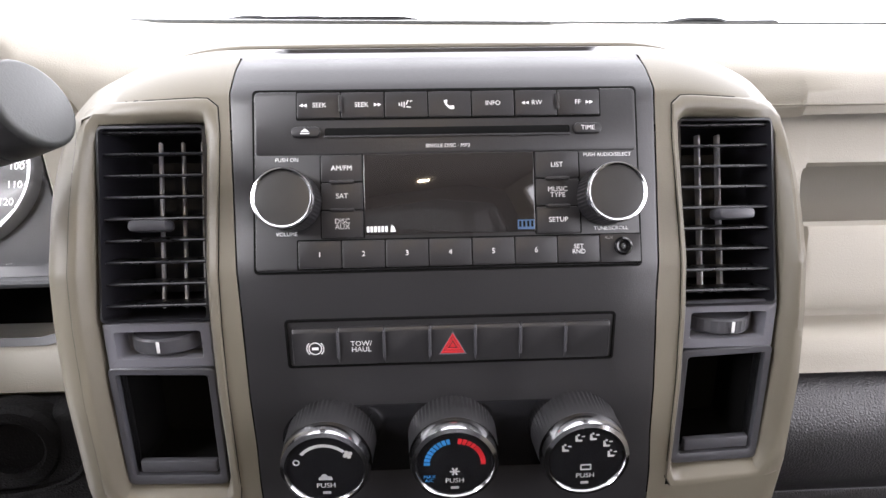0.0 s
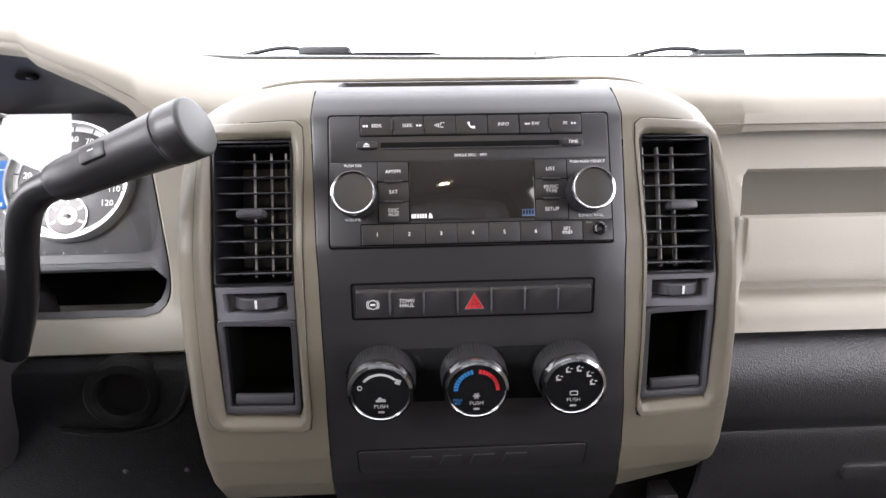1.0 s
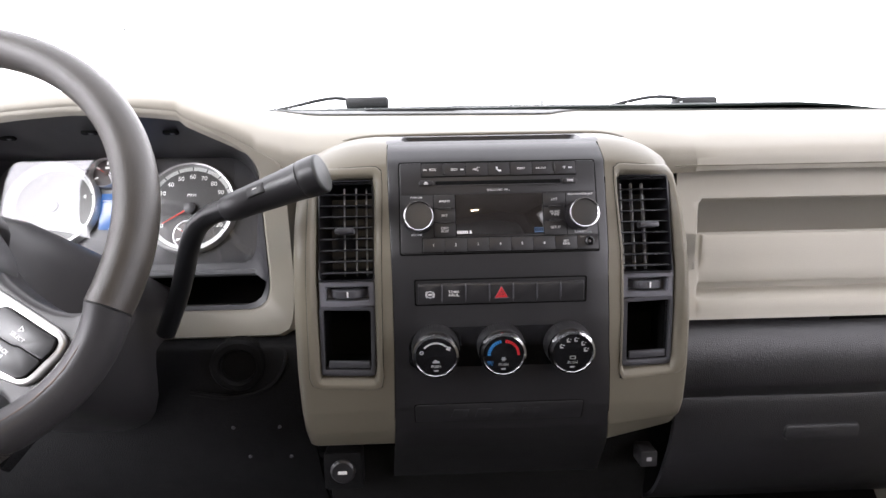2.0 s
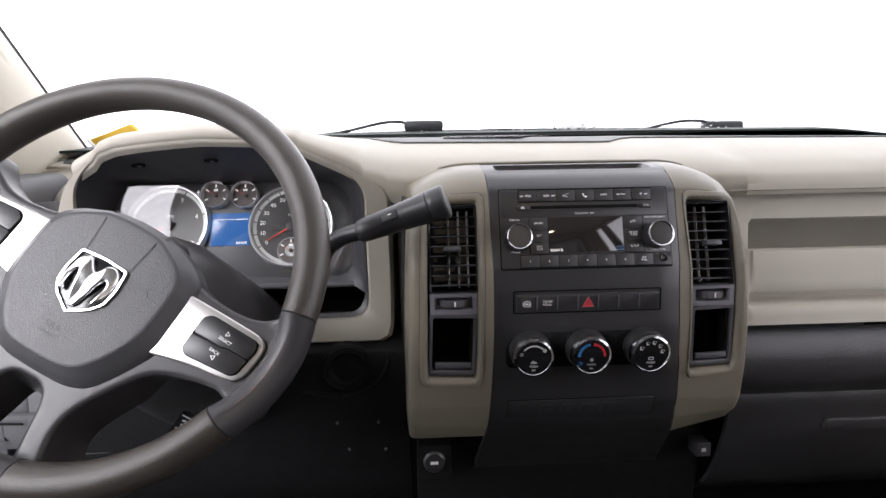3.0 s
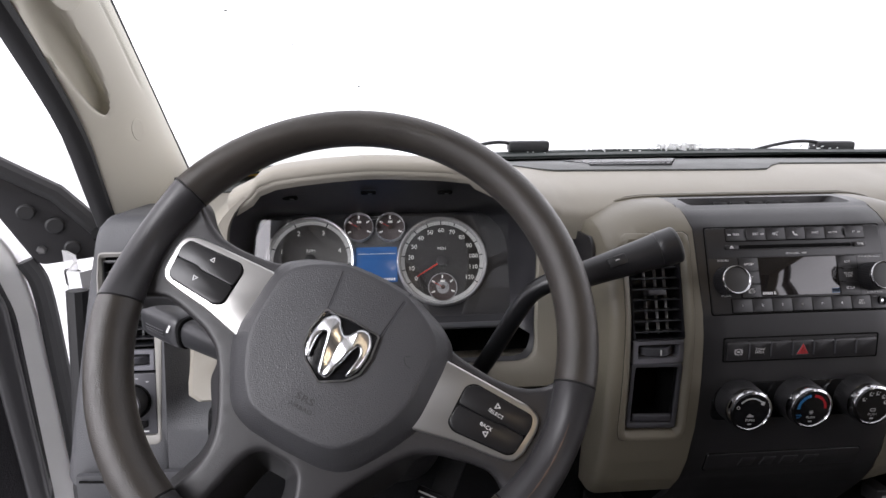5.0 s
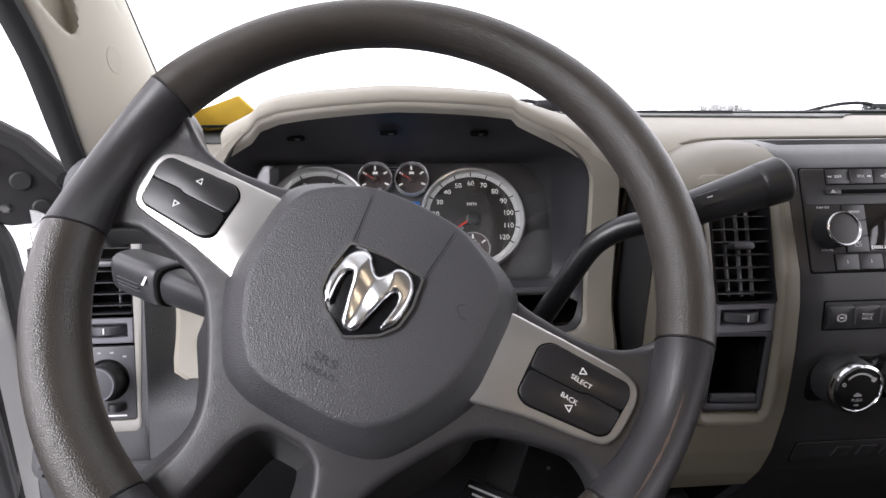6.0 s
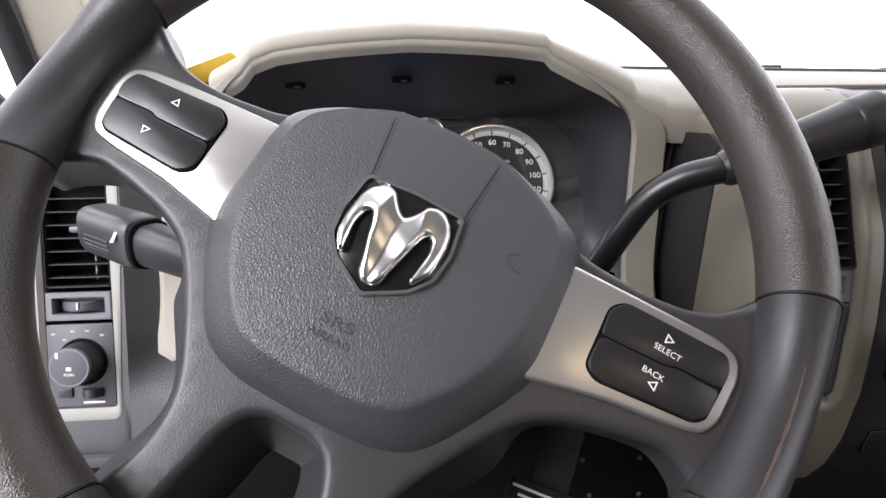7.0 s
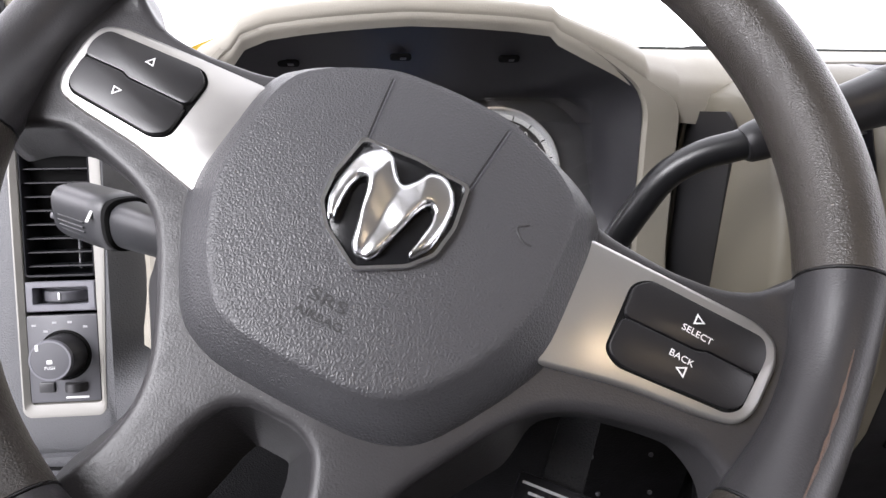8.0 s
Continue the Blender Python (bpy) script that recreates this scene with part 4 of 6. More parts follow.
part("disc_slot", prism(rrect(-0.0671 - CX, 0.0557 - CX, sv - 0.0021, sv + 0.0021, 0.0010, 2, 3), 0.001, 0.00225, 0.0001), GAP, radio, "narrow black disc slot")
plate("slot_lip", -0.0671 - CX, 0.0557 - CX, sv - 0.0030, sv - 0.0019, 0.001, 0.0030, BUTTON, radio, 0.0004, 0.0003)
ej = plate("eject_button", -0.0832 - CX, -0.0690 - CX, sv - 0.0026, sv + 0.0026, 0.001, 0.0042, BUTTON, radio, 0.0022, 0.0008)
part("eject_mark", prism([(-0.0786 - CX, sv - 0.0001), (-0.0742 - CX, sv - 0.0001), (-0.0764 - CX, sv + 0.0016)], 0.0041, 0.00428, 0.00002, 1), MARK, ej)
part("eject_bar", box(0.0044, 0.0006, 0.0001, 0, (-0.0764 - CX, sv - 0.0009, 0.00425)), MARK, ej)
tb = plate("time_button", 0.0573 - CX, 0.0716 - CX, sv - 0.0026, sv + 0.0026, 0.001, 0.0042, BUTTON, radio, 0.0022, 0.0008)
lettering("TIME", 0.0033, MARK, tb, 0.0645 - CX, sv, 0.0043)
lettering("SINGLE DISC · MP3", 0.0027, MARK, radio, 0.0, rv(1.0236), 0.00222)
# display
scr = part("display", prism(rrect(-0.0482 - CX, 0.0368 - CX, rv(0.9828), rv(1.0200), 0.0006, 1, 2), 0, 0.0024, 0.0003), SCREEN, radio, "dark unlit glossy display")
for k in range(6):
    part("logo_bar", box(0.0013, 0.0028, 0.0001, 0, (-0.0465 - CX + 0.0018 * k, rv(0.9853), 0.00246)), MARK, scr)
part("logo_mark", prism([(-0.0356 - CX, rv(0.9853) - 0.0014), (-0.0328 - CX, rv(0.9853) - 0.0014), (-0.0335 - CX, rv(0.9853) + 0.0008), (-0.0350 - CX, rv(0.9853) + 0.0022)], 0.0024, 0.00248, 0.00002, 1), MARK, scr)
part("disc_mark", box(0.0085, 0.0048, 0.0001, 0, (0.0322 - CX, rv(0.9861), 0.00245)), BLUE_DIM, scr)
for k in range(4):
    part("disc_mark_line", box(0.0012, 0.0030, 0.0001, 0, (0.0292 - CX + 0.002 * k, rv(0.9864), 0.00250)), GAP, scr)
# side columns
for u0, u1, words in ((-0.0695 - CX, -0.0486 - CX, ("DISC\nAUX", "SAT", "AM/FM")), (0.0373 - CX, 0.0597 - CX, ("SETUP", "MUSIC\nTYPE", "LIST"))):
    for k in range(3):
        a = rv(0.9815) + (rv(1.0202) - rv(0.9815)) * k / 3
        b = rv(0.9815) + (rv(1.0202) - rv(0.9815)) * (k + 1) / 3
        button(u0, u1, a, b, words[k], 0.0035)
        if k:
            plate("rib", (u0 + u1) / 2 - 0.006, (u0 + u1) / 2 + 0.006, a - 0.0008, a + 0.0008, 0.002, 0.0040, BUTTON, radio, 0.0007, 0.0004)
# preset row
X0, X1 = -0.0811 - CX, 0.0690 - CX
for k, s in enumerate(("1", "2", "3", "4", "5", "6", "SET\nRND")):
    button(X0 + (X1 - X0) * k / 7, X0 + (X1 - X0) * (k + 1) / 7, rv(0.9676), rv(0.9806), s, 0.0037 if k < 6 else 0.0032)
plate("jack_plate", 0.0692 - CX, 0.0898 - CX, rv(0.9676), rv(0.9806), 0, 0.0024, BUTTON, radio, 0.0006, 0.0003)
jack = part("aux_jack", lathe([(0.0046, 0.002), (0.0046, 0.0036), (0.0036, 0.0042), (0.0026, 0.0038), (0.0024, 0.0030), (0.0, 0.0030)], 28), BLACK_GLOSS, radio, "", pose(0.0806 - CX, rv(0.9750), 0))
part("contact", lathe([(0.0013, 0.0030), (0.0013, 0.0034), (0.0007, 0.0034), (0.0006, 0.0031), (0, 0.0031)], 16), CHROME, jack)
lettering("AUX", 0.0020, MARK_DIM, radio, 0.0737 - CX, rv(0.9790), 0.0025)


def ring_knob(parent, u, v, r, h, m_side=None, base=0.0016, mark=True):
    """A turning knob: knurled skirt, chrome ring, satin cap."""
    k = part("knob", lathe([(r * 1.02, base), (r * 1.0, base + h * 0.2), (r * 0.98, base + h * 0.8), (r * 0.93, base + h * 0.84)], 96, knurl=(0, 2, r * 0.025)), BUTTON, parent, "", pose(u, v, 0))
    part("knob_ring", lathe([(r * 0.97, base + h * 0.80), (r * 1.0, base + h * 0.88), (r * 0.99, base + h * 0.96), (r * 0.965, base + h * 0.99), (r * 0.925, base + h), (r * 0.88, base + h * 0.98), (r * 0.85, base + h * 0.94), (r * 0.845, base + h * 0.88)], 72), CHROME, k, "bright chrome ring")
    part("knob_cap", lathe([(r * 0.855, base + h * 0.88), (r * 0.85, base + h * 0.94), (r * 0.7, base + h * 0.955), (r * 0.35, base + h * 0.965), (0, base + h * 0.965)], 48), m_side or CAP, k, "satin dark grey cap")
    return k


ring_knob(radio, -0.0840 - CX, rv(0.9985), 0.0146, 0.018)
ring_knob(radio, 0.0727 - CX, rv(0.9985), 0.0146, 0.018)
lettering("PUSH ON", 0.0027, MARK, radio, -0.0860 - CX, rv(1.0180), 0.0018)
lettering("VOLUME", 0.0027, MARK, radio, -0.0865 - CX, rv(0.9838), 0.0018)
lettering("PUSH AUDIO/SELECT", 0.0026, MARK, radio, 0.0745 - CX, rv(1.0183), 0.0018)
lettering("TUNE/SCROLL", 0.0027, MARK, radio, 0.0752 - CX, rv(0.9836), 0.0018)

# ---- switch bank ----
bank = thing("switch_bank", face_pose(CX, 0.9285, 5.5), "black row of seven rocker switches with a red hazard triangle", "switch panel")
part("switch_frame", frame_ring(rrect(-0.0842, 0.0846, -0.0122, 0.0142, 0.002, 2, 3), rrect(-0.0828, 0.0832, -0.0110, 0.0128, 0.0015, 2, 3), -0.004, 0.0008, 0.0004), GAP, bank)
part("switch_floor", box(0.167, 0.025, 0.002, 0, (0.0002, 0.001, -0.0012)), GAP, bank)
w7 = 0.1618 / 7
sw = []
for k in range(7):
    u0 = -0.0806 + w7 * k
    bm = loft([[(x, y, -0.001) for x, y in rrect(u0 + 0.0001, u0 + w7 - 0.0001, -0.0099, 0.0098, 0.001, 2, 3)], [(x, y, 0.0022 - 0.00028 * (y * 1000) * 0.12) for x, y in rrect(u0 + 0.0001, u0 + w7 - 0.0001, -0.0098, 0.0097, 0.001, 2, 3)], [(x, y, 0.0030) for x, y in rrect(u0 + 0.0005, u0 + w7 - 0.0005, -0.0085, 0.0080, 0.001, 2, 3)]], cap1=True)
    sw.append(part("rocker", bm, BUTTON, bank, "red hazard switch" if k == 3 else ""))
    if k:
        part("divider", prism(rrect(u0 - 0.0007, u0 + 0.0007, -0.0062, 0.0082, 0.0006, 1, 3), 0, 0.0042, 0.0005), GREY_DARK, bank)
lettering("TOW/\nHAUL", 0.0039, MARK, sw[1], -0.0806 + w7 * 1.5, 0.0, 0.0031)
c = -0.0806 + w7 * 0.5
part("ring_mark", frame_ring([(c + 0.0034 * math.cos(a), -0.0005 + 0.0034 * math.sin(a)) for a in np.linspace(0, 2 * math.pi, 24)[:-1]], [(c + 0.0029 * math.cos(a), -0.0005 + 0.0029 * math.sin(a)) for a in np.linspace(0, 2 * math.pi, 24)[:-1]], 0.0029, 0.0031, 0.00002), MARK, sw[0])
part("truck_mark", box(0.0032, 0.0014, 0.0001, 0, (c, -0.0005, 0.00308)), MARK, sw[0])
for f in (-1, 1):
    part("arc_mark", tube([(c + f * 0.0042 * math.cos(a), -0.0005 + 0.0042 * math.sin(a), 0.0031) for a in np.linspace(-0.8, 0.8, 8)], 0.00025, 4, 0.3), MARK, sw[0])
c = -0.0806 + w7 * 3.5


def tri_loop(c, v, s):
    return [(c - s, v - s * 0.8), (c + s, v - s * 0.8), (c, v + s * 0.95)]


part("triangle_edge", frame_ring(tri_loop(c, 0, 0.0071), tri_loop(c, 0, 0.0064), 0.0029, 0.0032, 0.0001), GREY, sw[3])
part("triangle_mark", frame_ring(tri_loop(c, 0, 0.0062), tri_loop(c, -0.0002, 0.0046), 0.0029, 0.0034, 0.0001), RED, sw[3])
part("triangle_core", frame_ring(tri_loop(c, -0.0003, 0.0041), tri_loop(c, -0.0004, 0.0026), 0.0029, 0.0033, 0.0001), RED, sw[3])
part("triangle_heart", prism(tri_loop(c, -0.0006, 0.0017), 0.0029, 0.0032, 0.0001, 1), RED, sw[3])

# ---- climate panel ----
climate = thing("climate_panel", face_pose(CX, 0.8732, 1.0), "black heating panel with three chrome-ringed knobs", "climate control")
part("knob_well", prism(rounded([(-0.092, -0.022), (0.092, -0.022), (0.091, 0.008), (0.079, 0.0205), (-0.079, 0.0205), (-0.091, 0.008)], 0.01), -0.002, 0.0007, 0.0004), BLACK_GLOSS, climate, "slightly sunk glossy black field")


def arc_band(cu, cv, r0, r1, a0, a1, w, mat, parent, name):
    aa = np.linspace(radians(a0), radians(a1), max(4, int(abs(a1 - a0) / 6)))
    pts = [(cu + r1 * math.cos(a), cv + r1 * math.sin(a)) for a in aa] + [(cu + r0 * math.cos(a), cv + r0 * math.sin(a)) for a in aa[::-1]]
    return part(name, prism(pts, w - 0.0001, w + 0.0001, 0.00002, 1), mat, parent)


kn = []
for k, u in enumerate((-0.0648, -0.0003, 0.0662)):
    body = part("knob", lathe([(0.0225, 0.000), (0.0222, 0.004), (0.0217, 0.0155), (0.0208, 0.0175)], 120, knurl=(0, 2, 0.0005)), BUTTON, climate, "", pose(u, 0.001, 0.0002) @ Matrix.Diagonal((1.06, 1.06, 1, 1)))
    part("knob_ring", lathe([(0.0210, 0.0160), (0.0216, 0.0180), (0.0214, 0.0215), (0.0205, 0.0243), (0.0186, 0.0251), (0.0180, 0.0242), (0.0179, 0.0233)], 80), CHROME, body, "bright chrome ring")
    part("knob_cap", lathe([(0.0185, 0.0215), (0.0185, 0.0237), (0.0165, 0.0239), (0.0, 0.0239)], 64), BLACK_GLOSS, body, "glossy black cap with white symbols")
    for (w1, sz, du, dv) in (("PUSH", 0.0038, 0, -0.0095),):
        lettering(w1, sz, MARK_MID, body, du, dv, 0.0241)
    part("lamp_bar", box(0.0038, 0.0014, 0.0001, 0, (0, -0.0137, 0.0240)), MARK_DIM, body)
    kn.append(body)
arc_band(0, 0, 0.0125, 0.0140, 45, 140, 0.0241, MARK_MID, kn[0], "fan_arc")
part("off_ring", frame_ring([(-0.0128 + 0.0016 * math.cos(a), 0.0042 + 0.0016 * math.sin(a)) for a in np.linspace(0, 6.283, 16)[:-1]], [(-0.0128 + 0.0011 * math.cos(a), 0.0042 + 0.0011 * math.sin(a)) for a in np.linspace(0, 6.283, 16)[:-1]], 0.0238, 0.0242, 0.00002), MARK_MID, kn[0])
for a in (0, 90, 180, 270):
    part("fan_blade", prism(rrect(0.0002, 0.0022, -0.0008, 0.0010, 0.0006, 1, 2), 0.0238, 0.0242, 0.00002, 1), MARK_MID, kn[0], "", pose(0.0112, 0.0078, 0, 0, 0, a + 20))
part("car_mark", prism([(-0.0032, -0.0062), (0.0032, -0.0062), (0.0028, -0.0044), (0.0012, -0.0042), (0.0002, -0.0030), (-0.0014, -0.0030), (-0.0022, -0.0044), (-0.0032, -0.0048)], 0.0238, 0.0242, 0.00002, 1), MARK_DIM, kn[0])
for k in range(9):
    arc_band(0, 0, 0.0118, 0.0146, 100 + k * 9.2, 107 + k * 9.2, 0.0241, BLUE, kn[1], "blue_block")
    if k < 7:
        arc_band(0, 0, 0.0126 - 0.0004 * (7 - k) / 3, 0.0146, 76 - k * 10, 84 - k * 10, 0.0241, RED, kn[1], "red_block")
arc_band(0, 0, 0.0123, 0.0146, -2, 42, 0.0241, RED, kn[1], "red_band")
lettering("MAX\nA/C", 0.0027, BLUE, kn[1], -0.0120, -0.0080, 0.0241)
for a in (0, 60, 120):
    part("snow_bar", box(0.0046, 0.0007, 0.0001, 0), MARK_MID, kn[1], "", pose(0, -0.0042, 0.0241, 0, 0, a))
for a in (152, 112, 78, 40, 8):
    cu, cv = 0.0118 * math.cos(radians(a)), 0.0118 * math.sin(radians(a)) + 0.001
    part("seat_mark", prism([(-0.0016, -0.0016), (0.0012, -0.0016), (0.0016, -0.0008), (-0.0004, -0.0006), (-0.0010, 0.0016), (-0.0018, 0.0016)], 0.0238, 0.0242, 0.00002, 1), MARK_MID, kn[2], "", pose(cu, cv, 0))
    part("flow_mark", box(0.0015, 0.0006, 0.0001, 0, (cu + 0.0018, cv + 0.0012, 0.0241)), MARK_MID, kn[2])
    part("flow_mark", box(0.0010, 0.0010, 0.0001, 0, (cu - 0.0004, cv + 0.0020, 0.0241)), MARK_MID, kn[2])
part("defrost_mark", frame_ring(rrect(-0.0026, 0.0026, -0.0062, -0.0030, 0.0004, 1, 2), rrect(-0.0021, 0.0021, -0.0057, -0.0035, 0.0002, 1, 2), 0.0238, 0.0242, 0.00002), MARK_MID, kn[2])
# cubby plate with the raised maker's mark as plain blocks
cub = thing("cubby_door", face_pose(CX, 0.795, -12, 0.0), "black cubby door with raised plain blocks below the knobs", "storage door")
part("door_gap", prism(rrect(-0.088, 0.089, -0.0125, 0.0130, 0.003, 2, 3), -0.003, 0.0006, 0.0003), GAP, cub)
part("door_plate", prism(rrect(-0.087, 0.088, -0.0115, 0.0120, 0.003, 2, 3), -0.003, 0.0016, 0.0008), BLACK, cub)
for k, (u0, u1) in enumerate(((-0.050, -0.031), (-0.025, -0.008), (-0.002, 0.017), (0.023, 0.042))):
    part("raised_block", prism([(u0, -0.0055), (u1 - 0.003, -0.0055), (u1, 0.0055), (u0 + 0.003, 0.0055)], 0.001, 0.0026, 0.0006), BLACK, cub)

# ---- instrument cluster ----
TILT_C = math.degrees(math.atan(0.5))
cluster = thing("instrument_cluster", pose(-0.4535, cluster_y(0.989), 0.989, 90 - TILT_C, 0, 0), "instrument cluster with white-ringed dials and a blue display", "gauges")
CV = 1 / math.cos(radians(TILT_C))


def cuv(x, z):
    return x + 0.4535, (z - 0.989) * CV


part("backing", prism(rrect(-0.168, 0.172, -0.080, 0.074, 0.02, 2, 4), -0.02, -0.006, 0.001), CARRIER, cluster, "black dial carrier")


def dial(x, z, r, ring=True, face=None):
    u, v = cuv(x, z)
    d = part("dial", lathe([(r * 0.99, -0.008), (r * 0.98, -0.0042), (0, -0.0042)], 64), face or DIAL, cluster, "", pose(u, v, 0))
    part("bezel_ring", lathe([(r * 0.945, -0.005), (r * 0.955, 0.001), (r * 0.975, 0.0032), (r * 1.005, 0.0036), (r * 1.035, 0.0016), (r * 1.05, -0.006)], 80), RING, d, "chrome dial ring")
    if ring:
        aa = np.linspace(0, 2 * math.pi, 65)[:-1]
        part("scale_ring", frame_ring([(r * 0.945 * math.cos(a), r * 0.945 * math.sin(a)) for a in aa], [(r * 0.865 * math.cos(a), r * 0.865 * math.sin(a)) for a in aa], -0.005, -0.0036, 0.0001), GLOW_RING, d, "pale grey scale ring")
    return d


def needle(d, r, a, w=-0.0020, hub=None):
    part("needle", prism([(-r * 0.12, -r * 0.028), (r * 0.78, -r * 0.008), (r * 0.78, r * 0.008), (-r * 0.12, r * 0.028)], w, w + 0.0008, 0.0003, 1), NEEDLE, d, "red pointer", pose(0, 0, 0, 0, 0, a))
    part("needle_hub", lathe([(r * 0.15, w - 0.001), (r * 0.15, w + 0.0016), (r * 0.11, w + 0.0024), (0, w + 0.0024)], 24), hub or BLACK, d)


speedo = dial(-0.3695, 0.989, 0.0562)
A0, A1 = 213, -33
for k in range(13):
    a = radians(A0 + (A1 - A0) * k / 12)
    part("tick", box(0.0046, 0.0012, 0.0002, 0), GAP, speedo, "", pose(0.0510 * math.cos(a), 0.0510 * math.sin(a), -0.0034, 0, 0, math.degrees(a)))
    lettering(str(10 * k), 0.0080, GLOW_MARK, speedo, 0.0408 * math.cos(a), 0.0408 * math.sin(a), -0.0040)
lettering("MPH", 0.0056, GLOW_MARK, speedo, 0, 0.0165, -0.0040)
needle(speedo, 0.050, 211)
tach = dial(-0.5375, 0.994, 0.0545, True, TACH_DIAL_LIT)
for k in range(6):
    a = radians(210 - 48 * k)
    part("tick", box(0.0050, 0.0014, 0.0002, 0), GAP, tach, "", pose(0.0494 * math.cos(a), 0.0494 * math.sin(a), -0.0034, 0, 0, math.degrees(a)))
    if 0 < k < 5 or k == 0:
        lettering(str(k), 0.0088, GLOW_MARK, tach, 0.0385 * math.cos(a), 0.0385 * math.sin(a), -0.0040)
lettering("RPM", 0.0060, GLOW_MARK, tach, 0, 0.012, -0.0040)
needle(tach, 0.048, 210)
for x, z, r, an in ((-0.476, 1.031, 0.0185, 150), (-0.4355, 1.0305, 0.0185, 150), (-0.3700, 0.9585, 0.0185, 150)):
    g = dial(x, z, r, False, SMALL_DIAL_LIT) if z > 0.99 else part("small_dial", lathe([(r, -0.0042), (r, -0.0036), (r * 0.9, -0.0034), (0, -0.0038)], 40), SMALL_DIAL_LIT, cluster, "", pose(*cuv(x, z), 0))
    if z < 0.99:
        part("bezel_ring", lathe([(r * 0.93, -0.0036), (r * 0.96, -0.0024), (r * 1.0, -0.0024), (r * 1.02, -0.0042)], 48), RING, g)
    for k in range(5):
        a = radians(205 - 57 * k)
        part("tick", box(r * 0.26, r * 0.10, 0.0002, 0), GLOW_MARK, g, "", pose(r * 0.74 * math.cos(a), r * 0.74 * math.sin(a), -0.0032, 0, 0, math.degrees(a)))
    needle(g, r, an, -0.0028, SCUFF)
    part("dial_figure", box(r * 0.30, r * 0.16, 0.0002, 0), GLOW_MARK, g, "", pose(0, r * 0.42, -0.0032))
u0, v0 = cuv(-0.480, 0.9665)
u1, v1 = cuv(-0.4275, 1.0075)
disp = part("info_display", prism(rrect(u0, u1, v0, v1, 0.001, 1, 2), -0.008, -0.0035, 0.0003), LCD, cluster, "lit blue information display")
part("display_line", box(u1 - u0 - 0.004, 0.0007, 0.0001, 0, ((u0 + u1) / 2, v1 - 0.009, -0.0034)), MARK, disp)
for k in range(5):
    part("reading_bar", box(0.0022, 0.0032, 0.0001, 0, (u1 - 0.004 - 0.0030 * k, v0 + 0.0035, -0.0034)), MARK, disp)
for k in range(2):
    part("notice_bar", box(0.020 - 0.006 * k, 0.0010, 0.0002, 0, (*cuv(-0.456, 1.0445 - 0.0028 * k), -0.0058)), MARK_DIM, cluster)
lens = part("lens", sheet([[(u, v, 0.006 + 0.265 * (v + 0.070) - 0.10 * u * u) for u in np.linspace(-0.160, 0.166, 9)] for v in np.linspace(-0.070, 0.049, 5)], 0.0015, (0, 0, -1)), LENS, cluster, "clear slanted gauge lens")
lens.visible_shadow = False


from mathutils.geometry import delaunay_2d_cdt

# ---- steering wheel ----
WHEEL = pose(-0.457, 0.183, 1.017, 90 - 35.2, 0, 0) @ pose(0, 0, 0, 0, 0, -29.2)
wheel = thing("steering_wheel", WHEEL, "dark leather steering wheel turned clockwise, with silver switch plates", "steering wheel")
RM, RT, RW = 0.1711, 0.0151, 0.0086
RU, RV = 0.0034, -0.0037


def rim_arc(a0, a1, mat, label, rt=RT, n=None, dip=0.0):
    n = n or max(6, int(abs(a1 - a0) / 3))
    loops = []
    for k in range(n + 1):
        a = radians(a0 + (a1 - a0) * k / n)
        r = rt * (0.985 if k in (0, n) else 1)
        d = dip * max(0.0, math.sin(math.pi * k / n)) ** 0.8
        r -= d * 0.12
        lp = []
        for j in range(28):
            b = 2 * math.pi * j / 28
            rr = RM + d * 0.35 + r * math.cos(b)
            lp.append((RU + rr * math.cos(a), RV + rr * math.sin(a), RW - d + r * 1.08 * math.sin(b)))
        loops.append(lp)
    return part("rim_section", loft(loops, True, True), mat, wheel, label)


rim_arc(11.6, 168.2, LEATHER, "dark grained leather upper rim")
rim_arc(201.4, 252.2, LEATHER, "worn grained leather rim")
rim_arc(287.8, 338.4, LEATHER, "worn grained leather rim")
rim_arc(168.7, 200.9, CASING, "smooth dark rim section at the spoke", RT * 0.99, 24, 0.009)
rim_arc(252.7, 287.3, CASING, "smooth dark lower rim section", RT * 0.99)
rim_arc(338.9, 371.1, CASING, "smooth dark rim section at the spoke", RT * 0.99, 24, 0.009)
for a in (11.35, 168.45, 201.15, 252.45, 287.55, 338.65):
    a = radians(a)
    part("rim_seam", tube([(RU + (RM + RT * 0.99 * math.cos(b)) * math.cos(a), RV + (RM + RT * 0.99 * math.cos(b)) * math.sin(a), RW + RT * 1.07 * math.sin(b)) for b in np.linspace(0, 2 * math.pi, 29)], 0.0003, 5), RUBBER, wheel)


pts = []
for a in np.linspace(342, 362, 18):
    d = 0.009 * math.sin(math.pi * (a - 338.9) / 32.2) ** 0.8
    r = RT * 0.99 - d * 0.12 + 0.0001
    rr = RM + d * 0.35 + r * math.cos(radians(96))
    pts.append((RU + rr * math.cos(radians(a)), RV + rr * math.sin(radians(a)), RW - d + r * 1.08 * math.sin(radians(96))))
part("worn_line", tube(pts, [0.0002 + 0.0008 * math.sin(math.pi * k / 17) * (0.6 + 0.4 * math.sin(k * 2.1)) for k in range(18)], 6, 0.4), SCUFF, wheel, "brown worn scuff along the rim")


def mirror_u(pts):
    return [(-u, v) for u, v in pts][::-1]


